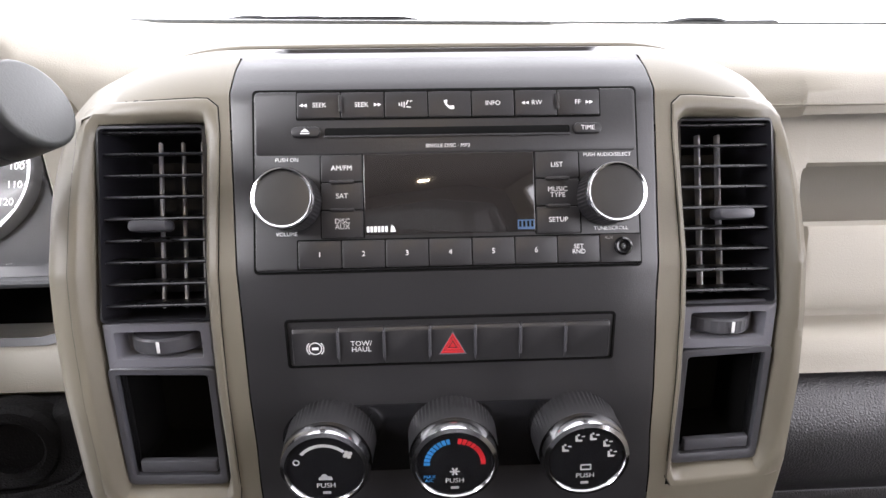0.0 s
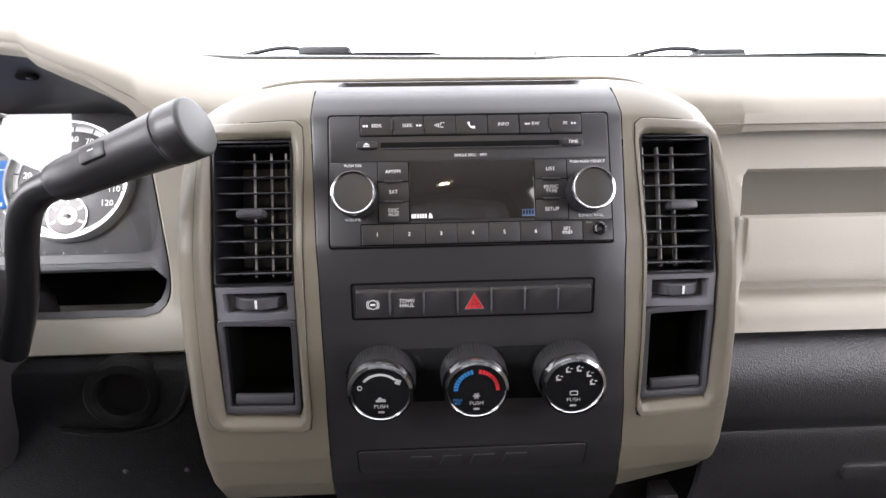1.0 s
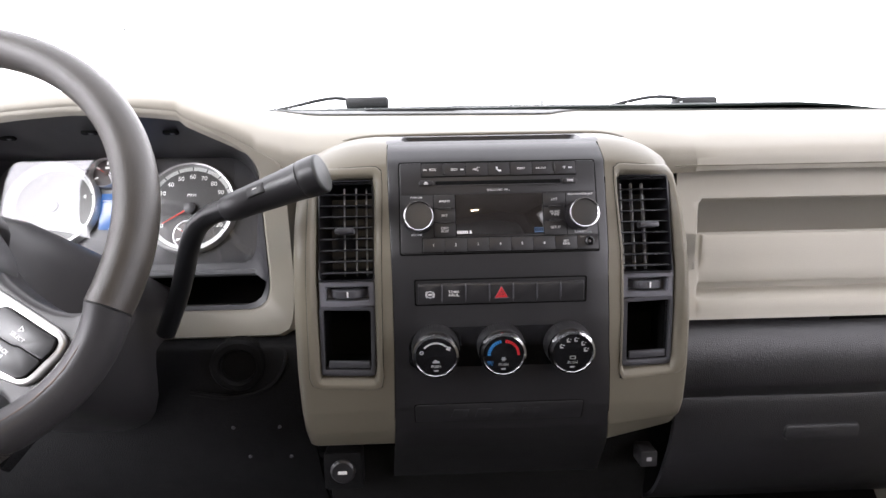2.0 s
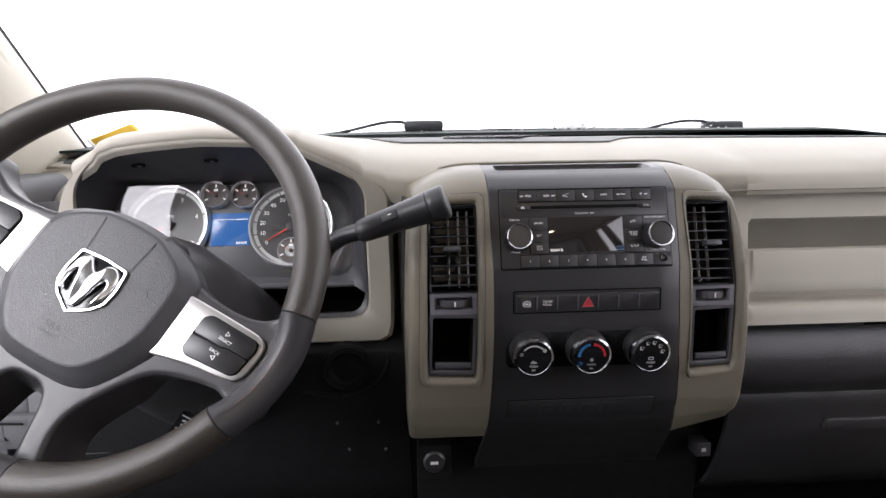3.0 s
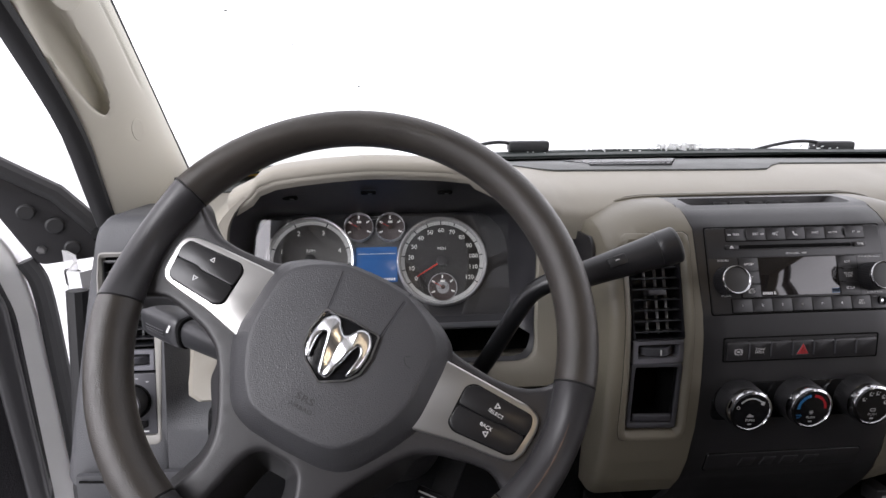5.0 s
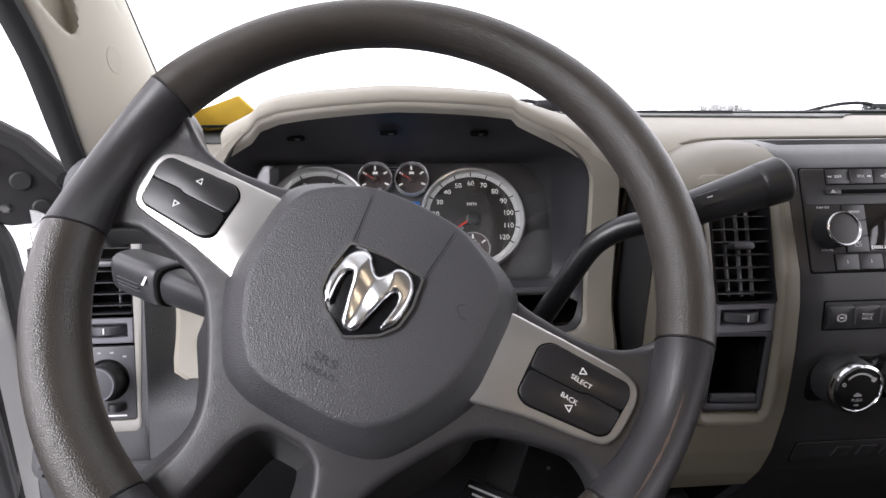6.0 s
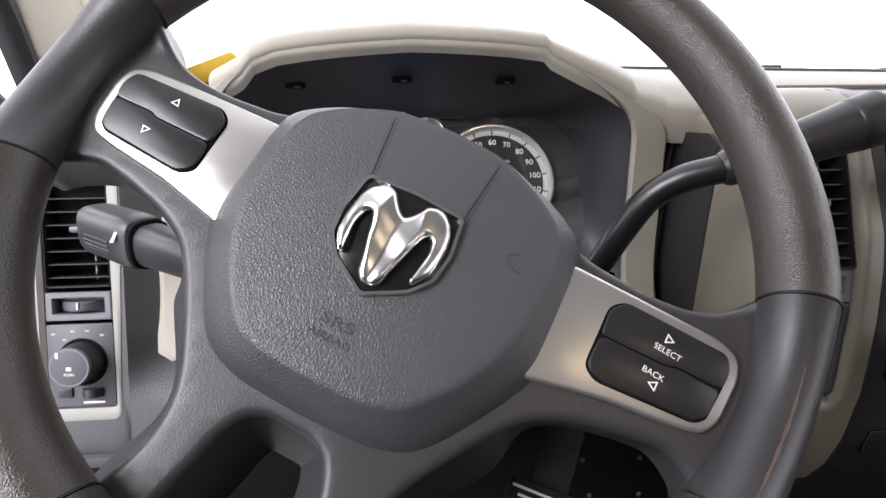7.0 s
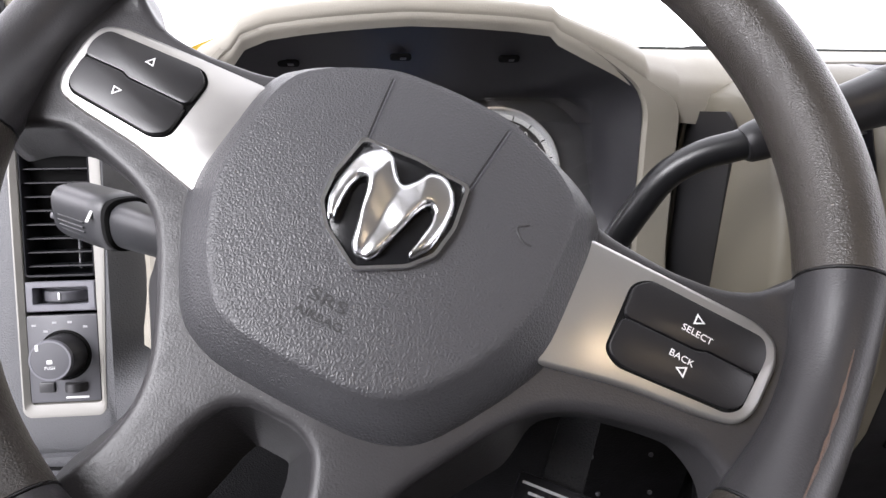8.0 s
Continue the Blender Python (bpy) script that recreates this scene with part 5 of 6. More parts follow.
# the casing behind the pad: two side spokes and two lower ones
SPOKES = [(0.060, 0.022), (0.087, 0.0128), (0.115, 0.0102), (0.134, 0.0118), (0.147, 0.0165), (0.1555, 0.0230), (0.1610, 0.0310), (0.1665, 0.037), (0.171, 0.030), (0.174, 0.0), (0.170, -0.045), (0.1645, -0.064), (0.1575, -0.0575), (0.150, -0.0520), (0.142, -0.0490), (0.127, -0.0508), (0.1040, -0.0560), (0.0880, -0.0635), (0.0765, -0.0770), (0.0645, -0.0945), (0.0555, -0.109), (0.0510, -0.122), (0.0512, -0.136), (0.0565, -0.152), (0.062, -0.166), (0.036, -0.172), (0.0335, -0.152), (0.0295, -0.137), (0.0265, -0.122), (0.0215, -0.1120), (0.0135, -0.1080)]
full = [(0.0035, 0.026)] + SPOKES + [(0.009 * min(1, max(0, (0.172 - u) / 0.02)) - u, v) for u, v in SPOKES[::-1]]
area = sum(a[0] * b[1] - b[0] * a[1] for a, b in zip(full, full[1:] + full[:1]))
bm = prism(rounded(full if area > 0 else full[::-1], 0.007, 4), -0.026, -0.0006, 0.0048, 5)
for cap in [f for f in bm.faces if len(f.verts) > 8]:
    loop = [v.co.copy() for v in cap.verts]
    bm.faces.remove(cap)
    grid = [Vector((-0.172 + 0.006 * i, -0.170 + 0.006 * j)) for i in range(58) for j in range(38)]
    got = delaunay_2d_cdt([Vector((p.x, p.y)) for p in loop] + grid, [], [list(range(len(loop)))], 1, 1e-6)
    vs = [bm.verts.new((p.x, p.y, loop[0].z)) for p in got[0]]
    for tri in got[2]:
        bm.faces.new([vs[i] for i in tri])
bm.normal_update()
for v in bm.verts:
    if v.co.z < -0.012:
        side = Vector(v.normal.xy)
        if side.length > 0.3:  # the openings narrow towards the back
            v.co.xy += side.normalized() * 0.013 * ease(-0.055, -0.080, v.co.y) * ease(-0.010, -0.024, v.co.z)
        v.co.z -= 0.006 * ease(-0.085, -0.115, v.co.y) * ease(-0.010, -0.022, v.co.z)
    if v.co.z > -0.02:
        au, vv, r = abs(v.co.x - 0.004), v.co.y, v.co.xy.length
        q = max(0, au - 0.158) + max(0, vv - 0.013)
        q = min(1, q / 0.024)
        v.co.z += (0.0125 if vv > -0.08 else 0) * q * q * (3 - 2 * q)
bmesh.ops.remove_doubles(bm, verts=bm.verts[:], dist=0.00005)
part("spoke_casing", bm, CASING, wheel, "dark satin four-spoke casing")

# airbag cover, with a raised field
PX = 0.0053
PAD_OUT = [(0.0, 0.0410), (0.029, 0.0390), (0.060, 0.0275), (0.0755, 0.0160), (0.0793, 0.002), (0.0793, -0.046), (0.0715, -0.0615), (0.0600, -0.0795), (0.0480, -0.0950), (0.030, -0.1012), (0.0, -0.1020)]
PAD_IN = [(0.0, 0.0350), (0.027, 0.0335), (0.050, 0.0225), (0.0620, 0.0130), (0.0655, 0.002), (0.0650, -0.034), (0.0605, -0.050), (0.0490, -0.0700), (0.0345, -0.0848), (0.021, -0.0880), (0.0, -0.0885)]


def both(half):
    """An outline from its right half, clockwise from the top, made anticlockwise."""
    full = half + [(-u, v) for u, v in half[1:-1]][::-1]
    return [(u + PX, v) for u, v in full][::-1]


po, pi = by_angle(rounded(both(PAD_OUT), 0.010, 4), (PX, -0.035), 120), by_angle(rounded(both(PAD_IN), 0.008, 4), (PX, -0.035), 120)


def pad_w(u, v):
    return 0.0138 - 0.38 * ((u - PX) ** 2) - 0.30 * (v + 0.03) ** 2


loops = [[(u, v, -0.018) for u, v in po], [(u, v, -0.0012) for u, v in po], [(u, v, 0.0004) for u, v in blend(po, pi, 0.05)], [(u, v, 0.0064) for u, v in blend(po, pi, 0.5)], [(u, v, pad_w(u, v) - 0.0010) for u, v in blend(po, pi, 0.95)], [(u, v, pad_w(u, v) - 0.0002) for u, v in blend(po, pi, 1.02)]]
for k in (0.955, 0.9, 0.8, 0.65, 0.45, 0.25):
    loops.append([(PX + (u - PX) * k, -0.035 + (v + 0.035) * k, pad_w(PX + (u - PX) * k, -0.035 + (v + 0.035) * k)) for u, v in pi])
pad = part("airbag_cover", loft(loops, True, True), PAD, wheel, "grained charcoal airbag cover", sharp=60)
for x0, x1 in ((-0.0278, -0.0211), (0.0272, 0.0232)):
    pts = []
    for k in range(12):
        v = 0.0385 - 0.0425 * k / 11
        u = PX + x0 + (x1 - x0) * k / 11
        pts.append((u, v, pad_w(u, v) - 0.0002 - max(0, (v - 0.030) / 0.010) * 0.0105))
    part("cover_seam", tube(pts, 0.0006, 6), RELIEF_SHADE, pad)
    # paler line painted where light catches the groove's edge
    part("seam_highlight", tube([(u + 0.0011, v, w + 0.0001) for u, v, w in pts], 0.0005, 6), GREY_DARK, pad)
for u, v, s in ((-0.040, -0.012, 1), (0.050, -0.010, -1)):
    part("horn_mark", tube(smooth_path([(PX + u, v + 0.004, pad_w(u, v)), (PX + u + 0.0035 * s, v + 0.001, pad_w(u, v)), (PX + u, v - 0.003, pad_w(u, v)), (PX + u - 0.004 * s, v - 0.0035, pad_w(u, v))], 4), 0.0004, 5, 0.5), RELIEF_SHADE, pad)
lettering("SRS", 0.0064, RELIEF_SHADE, pad, 0.0040, -0.0655, pad_w(0.004, -0.0655) + 0.0003, wide=1.5)
lettering("AIRBAG", 0.0042, RELIEF_SHADE, pad, 0.0040, -0.0720, pad_w(0.004, -0.072) + 0.0003, wide=1.25)

# badge: a chrome-edged shield with a plain two-lobed chrome shape
BU, BV, BW = 0.0063, -0.0262, 0.0138
SHIELD = [(0.0, 0.0248), (0.0232, 0.0232), (0.0258, 0.005), (0.0240, -0.008), (0.0170, -0.0165), (0.0, -0.0262), (-0.0170, -0.0165), (-0.0240, -0.008), (-0.0258, 0.005), (-0.0232, 0.0232)][::-1]
badge = part("badge", prism(rounded(SHIELD, 0.0018), -0.004, 0.0008, 0.0005), BLACK_GLOSS, wheel, "chrome-edged black shield badge", pose(BU, BV, BW))
so = by_angle(rounded(SHIELD, 0.0018), (0, 0), 96)
part("badge_rim", frame_ring(so, [(u * 0.925, v * 0.925) for u, v in so], 0, 0.0022, 0.0007), BADGE, badge, "chrome rim")
HALF = [(0.0, 0.0112), (0.0040, 0.0150), (0.0080, 0.0205), (0.0128, 0.0222), (0.0180, 0.0195), (0.0216, 0.0130), (0.0224, 0.0030), (0.0212, -0.0070), (0.0165, -0.0138), (0.0148, -0.0125), (0.0158, -0.0060), (0.0164, 0.0020), (0.0152, 0.0070), (0.0128, 0.0082), (0.0106, 0.0040), (0.0090, -0.0030), (0.0066, -0.0110), (0.0050, -0.0180), (0.0026, -0.0208)]
shape = rounded(HALF + [(-u, v) for u, v in HALF[:0:-1]], 0.0028, 4)
shape = shape[::-1]
ring_pts = [Vector(p) for p in shape]


def edge_gap(q):
    """How far a point lies from the shape's outline."""
    best = 1.0
    for a, b in zip(ring_pts, ring_pts[1:] + ring_pts[:1]):
        ab = b - a
        k = max(0.0, min(1.0, (q - a).dot(ab) / max(1e-12, ab.length_squared)))
        best = min(best, (a + ab * k - q).length)
    return best


grid = [Vector((-0.0235 + 0.0009 * i, -0.0215 + 0.0009 * j)) for i in range(53) for j in range(50)]
got = delaunay_2d_cdt(ring_pts + grid, [], [list(range(len(ring_pts)))], 1, 1e-7)
bm = bmesh.new()
vs = []
for p in got[0]:
    g = edge_gap(p)
    vs.append(bm.verts.new((p.x, p.y, 0.0012 + 0.0026 * math.sqrt(1 - (1 - min(1.0, g / 0.0026)) ** 2) + 0.0030 - 0.26 * abs(abs(p.x) - 0.0115 + 0.22 * p.y) - 0.05 * p.y + 0.0003 * math.sin(p.y * 330 + p.x * 190))))
for tri in got[2]:
    bm.faces.new([vs[i] for i in tri])
for a, b in zip(ring_pts, ring_pts[1:] + ring_pts[:1]):
    bm.faces.new([bm.verts.new((a.x, a.y, 0.0)), bm.verts.new((b.x, b.y, 0.0)), bm.verts.new((b.x, b.y, 0.0012)), bm.verts.new((a.x, a.y, 0.0012))])
bmesh.ops.remove_doubles(bm, verts=bm.verts[:], dist=0.00005)
part("badge_emblem", bm, EMBLEM, badge, "swollen two-horned chrome emblem", sharp=60)

# silver switch plates
PLATE = [(0.0755, 0.0055), (0.110, 0.0045), (0.149, 0.0030), (0.1580, -0.0010), (0.1600, -0.010), (0.1570, -0.030), (0.1520, -0.0375), (0.140, -0.0400), (0.110, -0.0430), (0.0720, -0.0510), (0.0775, -0.020)]
KEY_FIELD = [(0.1070, -0.0010), (0.1520, -0.0030), (0.1545, -0.0100), (0.1505, -0.0310), (0.1460, -0.0345), (0.1060, -0.0370), (0.1000, -0.0330), (0.1010, -0.0060)]


def ccw(pts):
    return pts if sum(a[0] * b[1] - b[0] * a[1] for a, b in zip(pts, pts[1:] + pts[:1])) > 0 else pts[::-1]


for f in (1, -1):
    sg = (lambda p: p) if f > 0 else (lambda p: [(u + 0.0095, v) for u, v in mirror_u(p)])
    pl = part("switch_plate", prism(ccw(sg(rounded(PLATE, 0.006))), -0.004, 0.0030, 0.0018, 3), SILVER, wheel, "satin silver switch plate")
    part("switch_gap", prism(ccw(sg(rounded([(u + (0.0008 if u > 0.12 else -0.0008), v + (0.0008 if v > -0.018 else -0.0008)) for u, v in KEY_FIELD], 0.004))), 0, 0.0033, 0.0002), GAP, pl)
    up = [(0.1070, -0.0010), (0.1520, -0.0030), (0.1545, -0.0100), (0.1528, -0.0180), (0.1330, -0.0175), (0.1300, -0.0190), (0.1010, -0.0190), (0.1010, -0.0060)]
    lo = [(0.1010, -0.0194), (0.1302, -0.0194), (0.1332, -0.0179), (0.1527, -0.0184), (0.1505, -0.0310), (0.1460, -0.0345), (0.1060, -0.0370), (0.1000, -0.0330)]
    a = part("switch_key", prism(ccw(sg(rounded(up, 0.003, 3))), 0, 0.0052, 0.0006, 2), KEYCAP, pl, "black upper key")
    b = part("switch_key", prism(ccw(sg(rounded(lo, 0.003, 3))), 0, 0.0050, 0.0006, 2), KEYCAP, pl, "black lower key")
    cu = 0.128 if f > 0 else -0.1185

    def outline_tri(parent, u, v, w, d, s=0.0026):
        d = radians(d)
        p = [(u + s * math.cos(d + k * 2.0944), v + s * math.sin(d + k * 2.0944)) for k in range(3)]
        q = [(u + s * 0.62 * math.cos(d + k * 2.0944), v + s * 0.62 * math.sin(d + k * 2.0944)) for k in range(3)]
        part("arrow_mark", frame_ring(p, q, w - 0.0001, w + 0.0001, 0.00003), MARK, parent)
    if f > 0:
        outline_tri(a, cu - 0.0008, -0.0082, 0.0053, -5)
        lettering("SELECT", 0.0037, MARK, a, cu + 0.0002, -0.0135, 0.0053, -5)
        lettering("BACK", 0.0037, MARK, b, cu - 0.0025, -0.0245, 0.0051, -5)
        outline_tri(b, cu - 0.001, -0.0288, 0.0051, 175)
    else:
        outline_tri(a, cu + 0.002, -0.0085, 0.0053, 204)
        outline_tri(b, cu - 0.002, -0.0265, 0.0051, 24)

# ---- steering column, lever and stalk ----
col = thing("steering_column", pose(-0.457, 0.183, 1.017, 90 - 35.2, 0, 0), "black steering column shroud behind the wheel", "steering column")
part("shroud", loft([[(x, y + c, w) for x, y in rrect(-a, a, -b, b, min(a, b) * 0.6, 3, 5)] for w, a, b, c in ((-0.035, 0.050, 0.046, -0.010), (-0.06, 0.064, 0.058, -0.018), (-0.12, 0.074, 0.072, -0.030), (-0.20, 0.078, 0.082, -0.036), (-0.27, 0.080, 0.088, -0.040))], True, True), CASING, col, "dark grey plastic shroud")
part("shroud_split", tube([(-0.0650, -0.018, -0.06), (-0.0762, -0.032, -0.14), (-0.0800, -0.038, -0.25)], 0.0008, 5), GAP, col)
part("tilt_lever", tube(smooth_path([(-0.055, -0.045, -0.10), (-0.075, -0.052, -0.08), (-0.095, -0.055, -0.065)], 4), [0.005] * 8 + [0.007], 10, 0.6), BLACK, col)
label = part("warning_label", prism(rrect(-0.030, 0.030, -0.019, 0.019, 0.002, 1, 3), -0.0005, 0.0004, 0.0002, 1), BLACK_GLOSS, col, "black label with rows of white lines")
label.matrix_basis = (pose(-0.457, 0.183, 1.017, 90 - 35.2, 0, 0)).inverted() @ pose(-0.397, 0.150, 0.870, 38, 8, -28) @ Matrix.Diagonal((0.62, 0.62, 1, 1))
for k in range(5):
    part("label_line", box(0.050 - 0.008 * (k % 3), 0.0020, 0.0002, 0, (-0.002 + 0.002 * (k % 2), 0.0125 - 0.0060 * k, 0.0005)), MARK_DIM, label)
part("label_holder", box(0.064, 0.042, 0.010, 0.003, (0, 0, -0.0062)), BLACK_SOFT, label)
part("label_strap", box(0.030, 0.12, 0.004, 0.001, (0, 0.07, -0.006)), BLACK_SOFT, label)

lever = thing("gear_lever", pose(0, 0, 0), "black column gear lever with a grooved handle", "gear lever")
part("lever_rod", tube(smooth_path([(-0.352, 0.318, 0.880), (-0.331, 0.310, 0.918), (-0.3165, 0.302, 0.948), (-0.3050, 0.294, 0.974), (-0.2920, 0.287, 0.997), (-0.275, 0.279, 1.0105), (-0.258, 0.271, 1.017), (-0.245, 0.266, 1.022)], 6), 0.0094, 18), ROD, lever, "glossy black bent rod")
g0, g1 = Vector((-0.256, 0.268, 1.0175)), Vector((-0.1655, 0.258, 1.050))
gp = [g0.lerp(g1, t) for t in (0, 0.03, 0.10, 0.22, 0.45, 0.70, 0.80, 0.815, 0.82, 0.835, 0.88, 0.985)]
grip = part("handle", tube(gp, [0.0095, 0.0115, 0.0125, 0.0130, 0.0141, 0.0155, 0.0163, 0.0165, 0.0158, 0.0168, 0.0171, 0.0172], 28), BUTTON, lever, "black tapered handle with a capped end")
part("handle_end", tube([g0.lerp(g1, t) for t in (0.975, 0.985, 1.0, 1.012, 1.016)], [0.0160, 0.0172, 0.0171, 0.0162, 0.0150], 32), LEVER_END, lever, "flat end cap, greyed for the light it reflects")
ax = (g1 - g0).normalized()
sd = ax.cross(Vector((0, 0, 1))).normalized()
upv = sd.cross(ax)
hb = part("overdrive_button", box(0.017, 0.010, 0.006, 0.0015), BUTTON, lever, "small oblong button")
hb.matrix_basis = Matrix.Translation(g0.lerp(g1, 0.42) + (sd * 1.0 + upv * 0.55).normalized() * 0.0122) @ Matrix((ax, (upv - sd * 0.55).normalized(), (sd + upv * 0.55).normalized())).transposed().to_4x4()
part("button_mark", box(0.004, 0.0008, 0.0002, 0, (0, 0.001, 0.0031)), MARK, hb)

stalk = thing("turn_signal_stalk", pose(0, 0, 0), "black indicator stalk with a ribbed end", "indicator stalk")
s0, s1 = Vector((-0.540, 0.205, 0.976)), Vector((-0.662, 0.298, 0.984))
SDIR = (s1 - s0).normalized()
SSIDE = SDIR.cross(Vector((0, 0, 1))).normalized()
SUP = SSIDE.cross(SDIR)


def stalk_bar(spec, power=3.2, n=32):
    """A bar along the stalk with a boxy rounded section: (along, half width, half height) each."""
    loops = []
    for t, a, b in spec:
        c = s0.lerp(s1, t)
        lp = []
        for k in range(n):
            q = 2 * math.pi * k / n
            cu, sv_ = math.cos(q), math.sin(q)
            lp.append(c + SSIDE * (a * math.copysign(abs(cu) ** (2 / power), cu)) + SUP * (b * math.copysign(abs(sv_) ** (2 / power), sv_)))
        loops.append(lp)
    return loft(loops, True, True)


part("stalk_arm", stalk_bar([(0, 0.0095, 0.0105), (0.30, 0.0104, 0.0116), (0.545, 0.0114, 0.0130), (0.56, 0.0106, 0.0120)], 2.6), STALK, stalk, "black flattened arm")
part("stalk_ring", stalk_bar([(0.555, 0.0115, 0.0130), (0.562, 0.0128, 0.0147), (0.585, 0.0130, 0.0150), (0.592, 0.0120, 0.0138)], 2.8), GAP, stalk)
kn_ = part("stalk_end", stalk_bar([(0.590, 0.0125, 0.0145), (0.600, 0.0134, 0.0157), (0.68, 0.0137, 0.0161), (0.93, 0.0134, 0.0160), (0.965, 0.0127, 0.0153), (0.978, 0.0112, 0.0138)], 3.2), STALK, stalk, "dark grey turning end", sharp=50)
for k in range(7):
    rib = part("stalk_rib", box(0.030, 0.0012, 0.0010, 0.0003, segs=1), STALK, kn_)
    q = math.radians(-66 + 11 * k)
    nrm = (-SSIDE * math.cos(q) + SUP * math.sin(q)).normalized()
    rib.matrix_basis = Matrix.Translation(s0.lerp(s1, 0.80) + nrm * (0.0139 + 0.0012 * abs(math.sin(2 * q)))) @ Matrix((SDIR, nrm.cross(SDIR), nrm)).transposed().to_4x4()
sax = (s1 - s0).normalized()
face = Vector((-0.50, -0.70, 0.51))
face = (face - sax * face.dot(sax)).normalized()
high = (face * 0.72 + Vector((0, 0, 1)) * 0.70)
high = (high - sax * high.dot(sax)).normalized()


def on_stalk(ob, t, n, r):
    """Lays a flat mark on the stalk at t along it, facing n."""
    ob.matrix_basis = Matrix.Translation(s0.lerp(s1, t) + n * r) @ Matrix((sax, n.cross(sax), n)).transposed().to_4x4()


on_stalk(part("stalk_mark", box(0.0030, 0.0125, 0.0006, 0.0002), MARK, kn_), 0.64, face, 0.0150)
for k in range(4):
    on_stalk(part("stalk_symbol", box(0.0030, 0.0008, 0.0004, 0), MARK_DIM, kn_), 0.66 + 0.075 * k, high, 0.0156)


# ---- driver's side pod ----
def side_y(z):
    return 0.389 + (z - 0.908) * 0.22


left_pod = thing("side_vent_pod", pose(0, 0, 0), "charcoal dashboard end pod round the side vent", "vent pod")
def slant(pts):
    """Lets the pod widen towards its foot on the door side."""
    return [(-0.702 + (x + 0.702) * (0.702 + curve_at([(1.06, -0.770), (0.98, -0.786), (0.82, -0.813), (0.74, -0.825)], z)) / -0.098, z) for x, z in pts]


o = slant(rrect(-0.800, -0.6985, 0.742, 1.060, 0.020, 10, 5))
h = rrect(-0.7735, -0.7025, 0.7985, 1.020, 0.008, 10, 5)
h = [(x - 0.0052 * (x + 0.7735) / 0.071 * max(0, min(1, (0.94 - z) / 0.12)), z) for x, z in h]
h = [(max(x, -0.702 + (-0.088) * (0.702 + curve_at([(1.06, -0.770), (0.98, -0.786), (0.82, -0.813), (0.74, -0.825)], z)) / -0.098), z) for x, z in h]


def off_side(pts, d):
    return [(x, side_y(z) + d, z) for x, z in pts]


part("pod_shell", loft([[(x, 0.52, z) for x, z in o], off_side(o, 0.014), off_side(blend(o, h, 0.12), 0.004), off_side(blend(o, h, 0.35), 0.0), off_side(h, 0.0)]), CHARCOAL, left_pod, "charcoal grained shell", sharp=50)
h2 = rrect(-0.7685, -0.7125, 0.8075, 1.014, 0.004, 10, 5)
part("pod_frame", loft([off_side(h, -0.0006), off_side(blend(h, h2, 0.3), -0.001), off_side(h2, 0.002), off_side(h2, 0.03)]), POD_TRIM, left_pod, "light grey inner frame")
part("pod_back", box(0.066, 0.004, 0.216, 0, (-0.7395, side_y(0.91) + 0.034, 0.91)), GAP, left_pod, "", None)
part("demist_slot", prism(rrect(-0.030, 0.030, -0.008, 0.008, 0.006, 2, 4), -0.004, 0.001, 0.0008), GAP, left_pod, "dark demister slot", pose(-0.752, side_y(1.04) + 0.008, 1.040, 50, 0, 0))
for k in range(4):
    part("demist_slat", box(0.0018, 0.014, 0.004, 0.0004), VENT, left_pod, "", pose(-0.772 + 0.013 * k, side_y(1.04) + 0.0075, 1.0405, 50, 0, 0))
air_vent(pose(-0.7405, side_y(0.960) + 0.0035, 0.960, 90 - 12.4, 0, 0), 0.0550, 0.1020, "tall black louvred vent beside the door", vanes=(0.1, 0.32), tab=0.12, n=9, lean=6)
vent_wheel(pose(-0.7405, side_y(0.8945) + 0.003, 0.8945, 90 - 12.4, 0, 0), 0.0545, 0.0245, "grey vent thumb wheel over the headlamp switch")
hl = thing("headlamp_switch", pose(-0.7405, side_y(0.8365) + 0.003, 0.8365, 90 - 12.4, 0, 0), "grey headlamp switch plate with a turning knob", "headlamp switch")
part("plate", prism(rrect(-0.0275, 0.0275, -0.0280, 0.0440, 0.0015, 2, 3), -0.006, 0.0012, 0.0005), GREY_DARK, hl, "dark grey plate")
part("knob_shadow_ring", lathe([(0.0210, 0.001), (0.0205, 0.002), (0.0, 0.002)], 40), GAP, hl, "", pose(0.001, 0.011, 0))
hk = part("knob", lathe([(0.0185, 0.001), (0.0178, 0.006), (0.0170, 0.0155), (0.0158, 0.0175)], 72, knurl=(0, 2, 0.0004)), BUTTON, hl, "", pose(0.001, 0.011, 0))
part("knob_ring", lathe([(0.0160, 0.0165), (0.0166, 0.018), (0.0160, 0.0200), (0.0146, 0.0200), (0.0144, 0.019)], 56), GREY, hk, "thin grey ring")
part("knob_cap", lathe([(0.0148, 0.017), (0.0147, 0.0198), (0.012, 0.0202), (0.0, 0.0202)], 48), GREY_DARK, hk, "grey cap")
lettering("PUSH", 0.0034, MARK, hk, 0.0, -0.006, 0.0203)
part("lamp_mark", box(0.004, 0.003, 0.0001, 0, (0, -0.001, 0.0203)), MARK, hk)
part("pointer", box(0.0022, 0.005, 0.0004, 0.0001, (-0.009, 0.0105, 0.0202)), MARK, hk)
for u, v in ((-0.022, 0.036), (-0.006, 0.038), (0.006, 0.038), (0.018, 0.034), (-0.013, 0.031)):
    part("position_mark", box(0.0035, 0.0018, 0.0001, 0, (u, v, 0.00125)), MARK_DIM, hl)
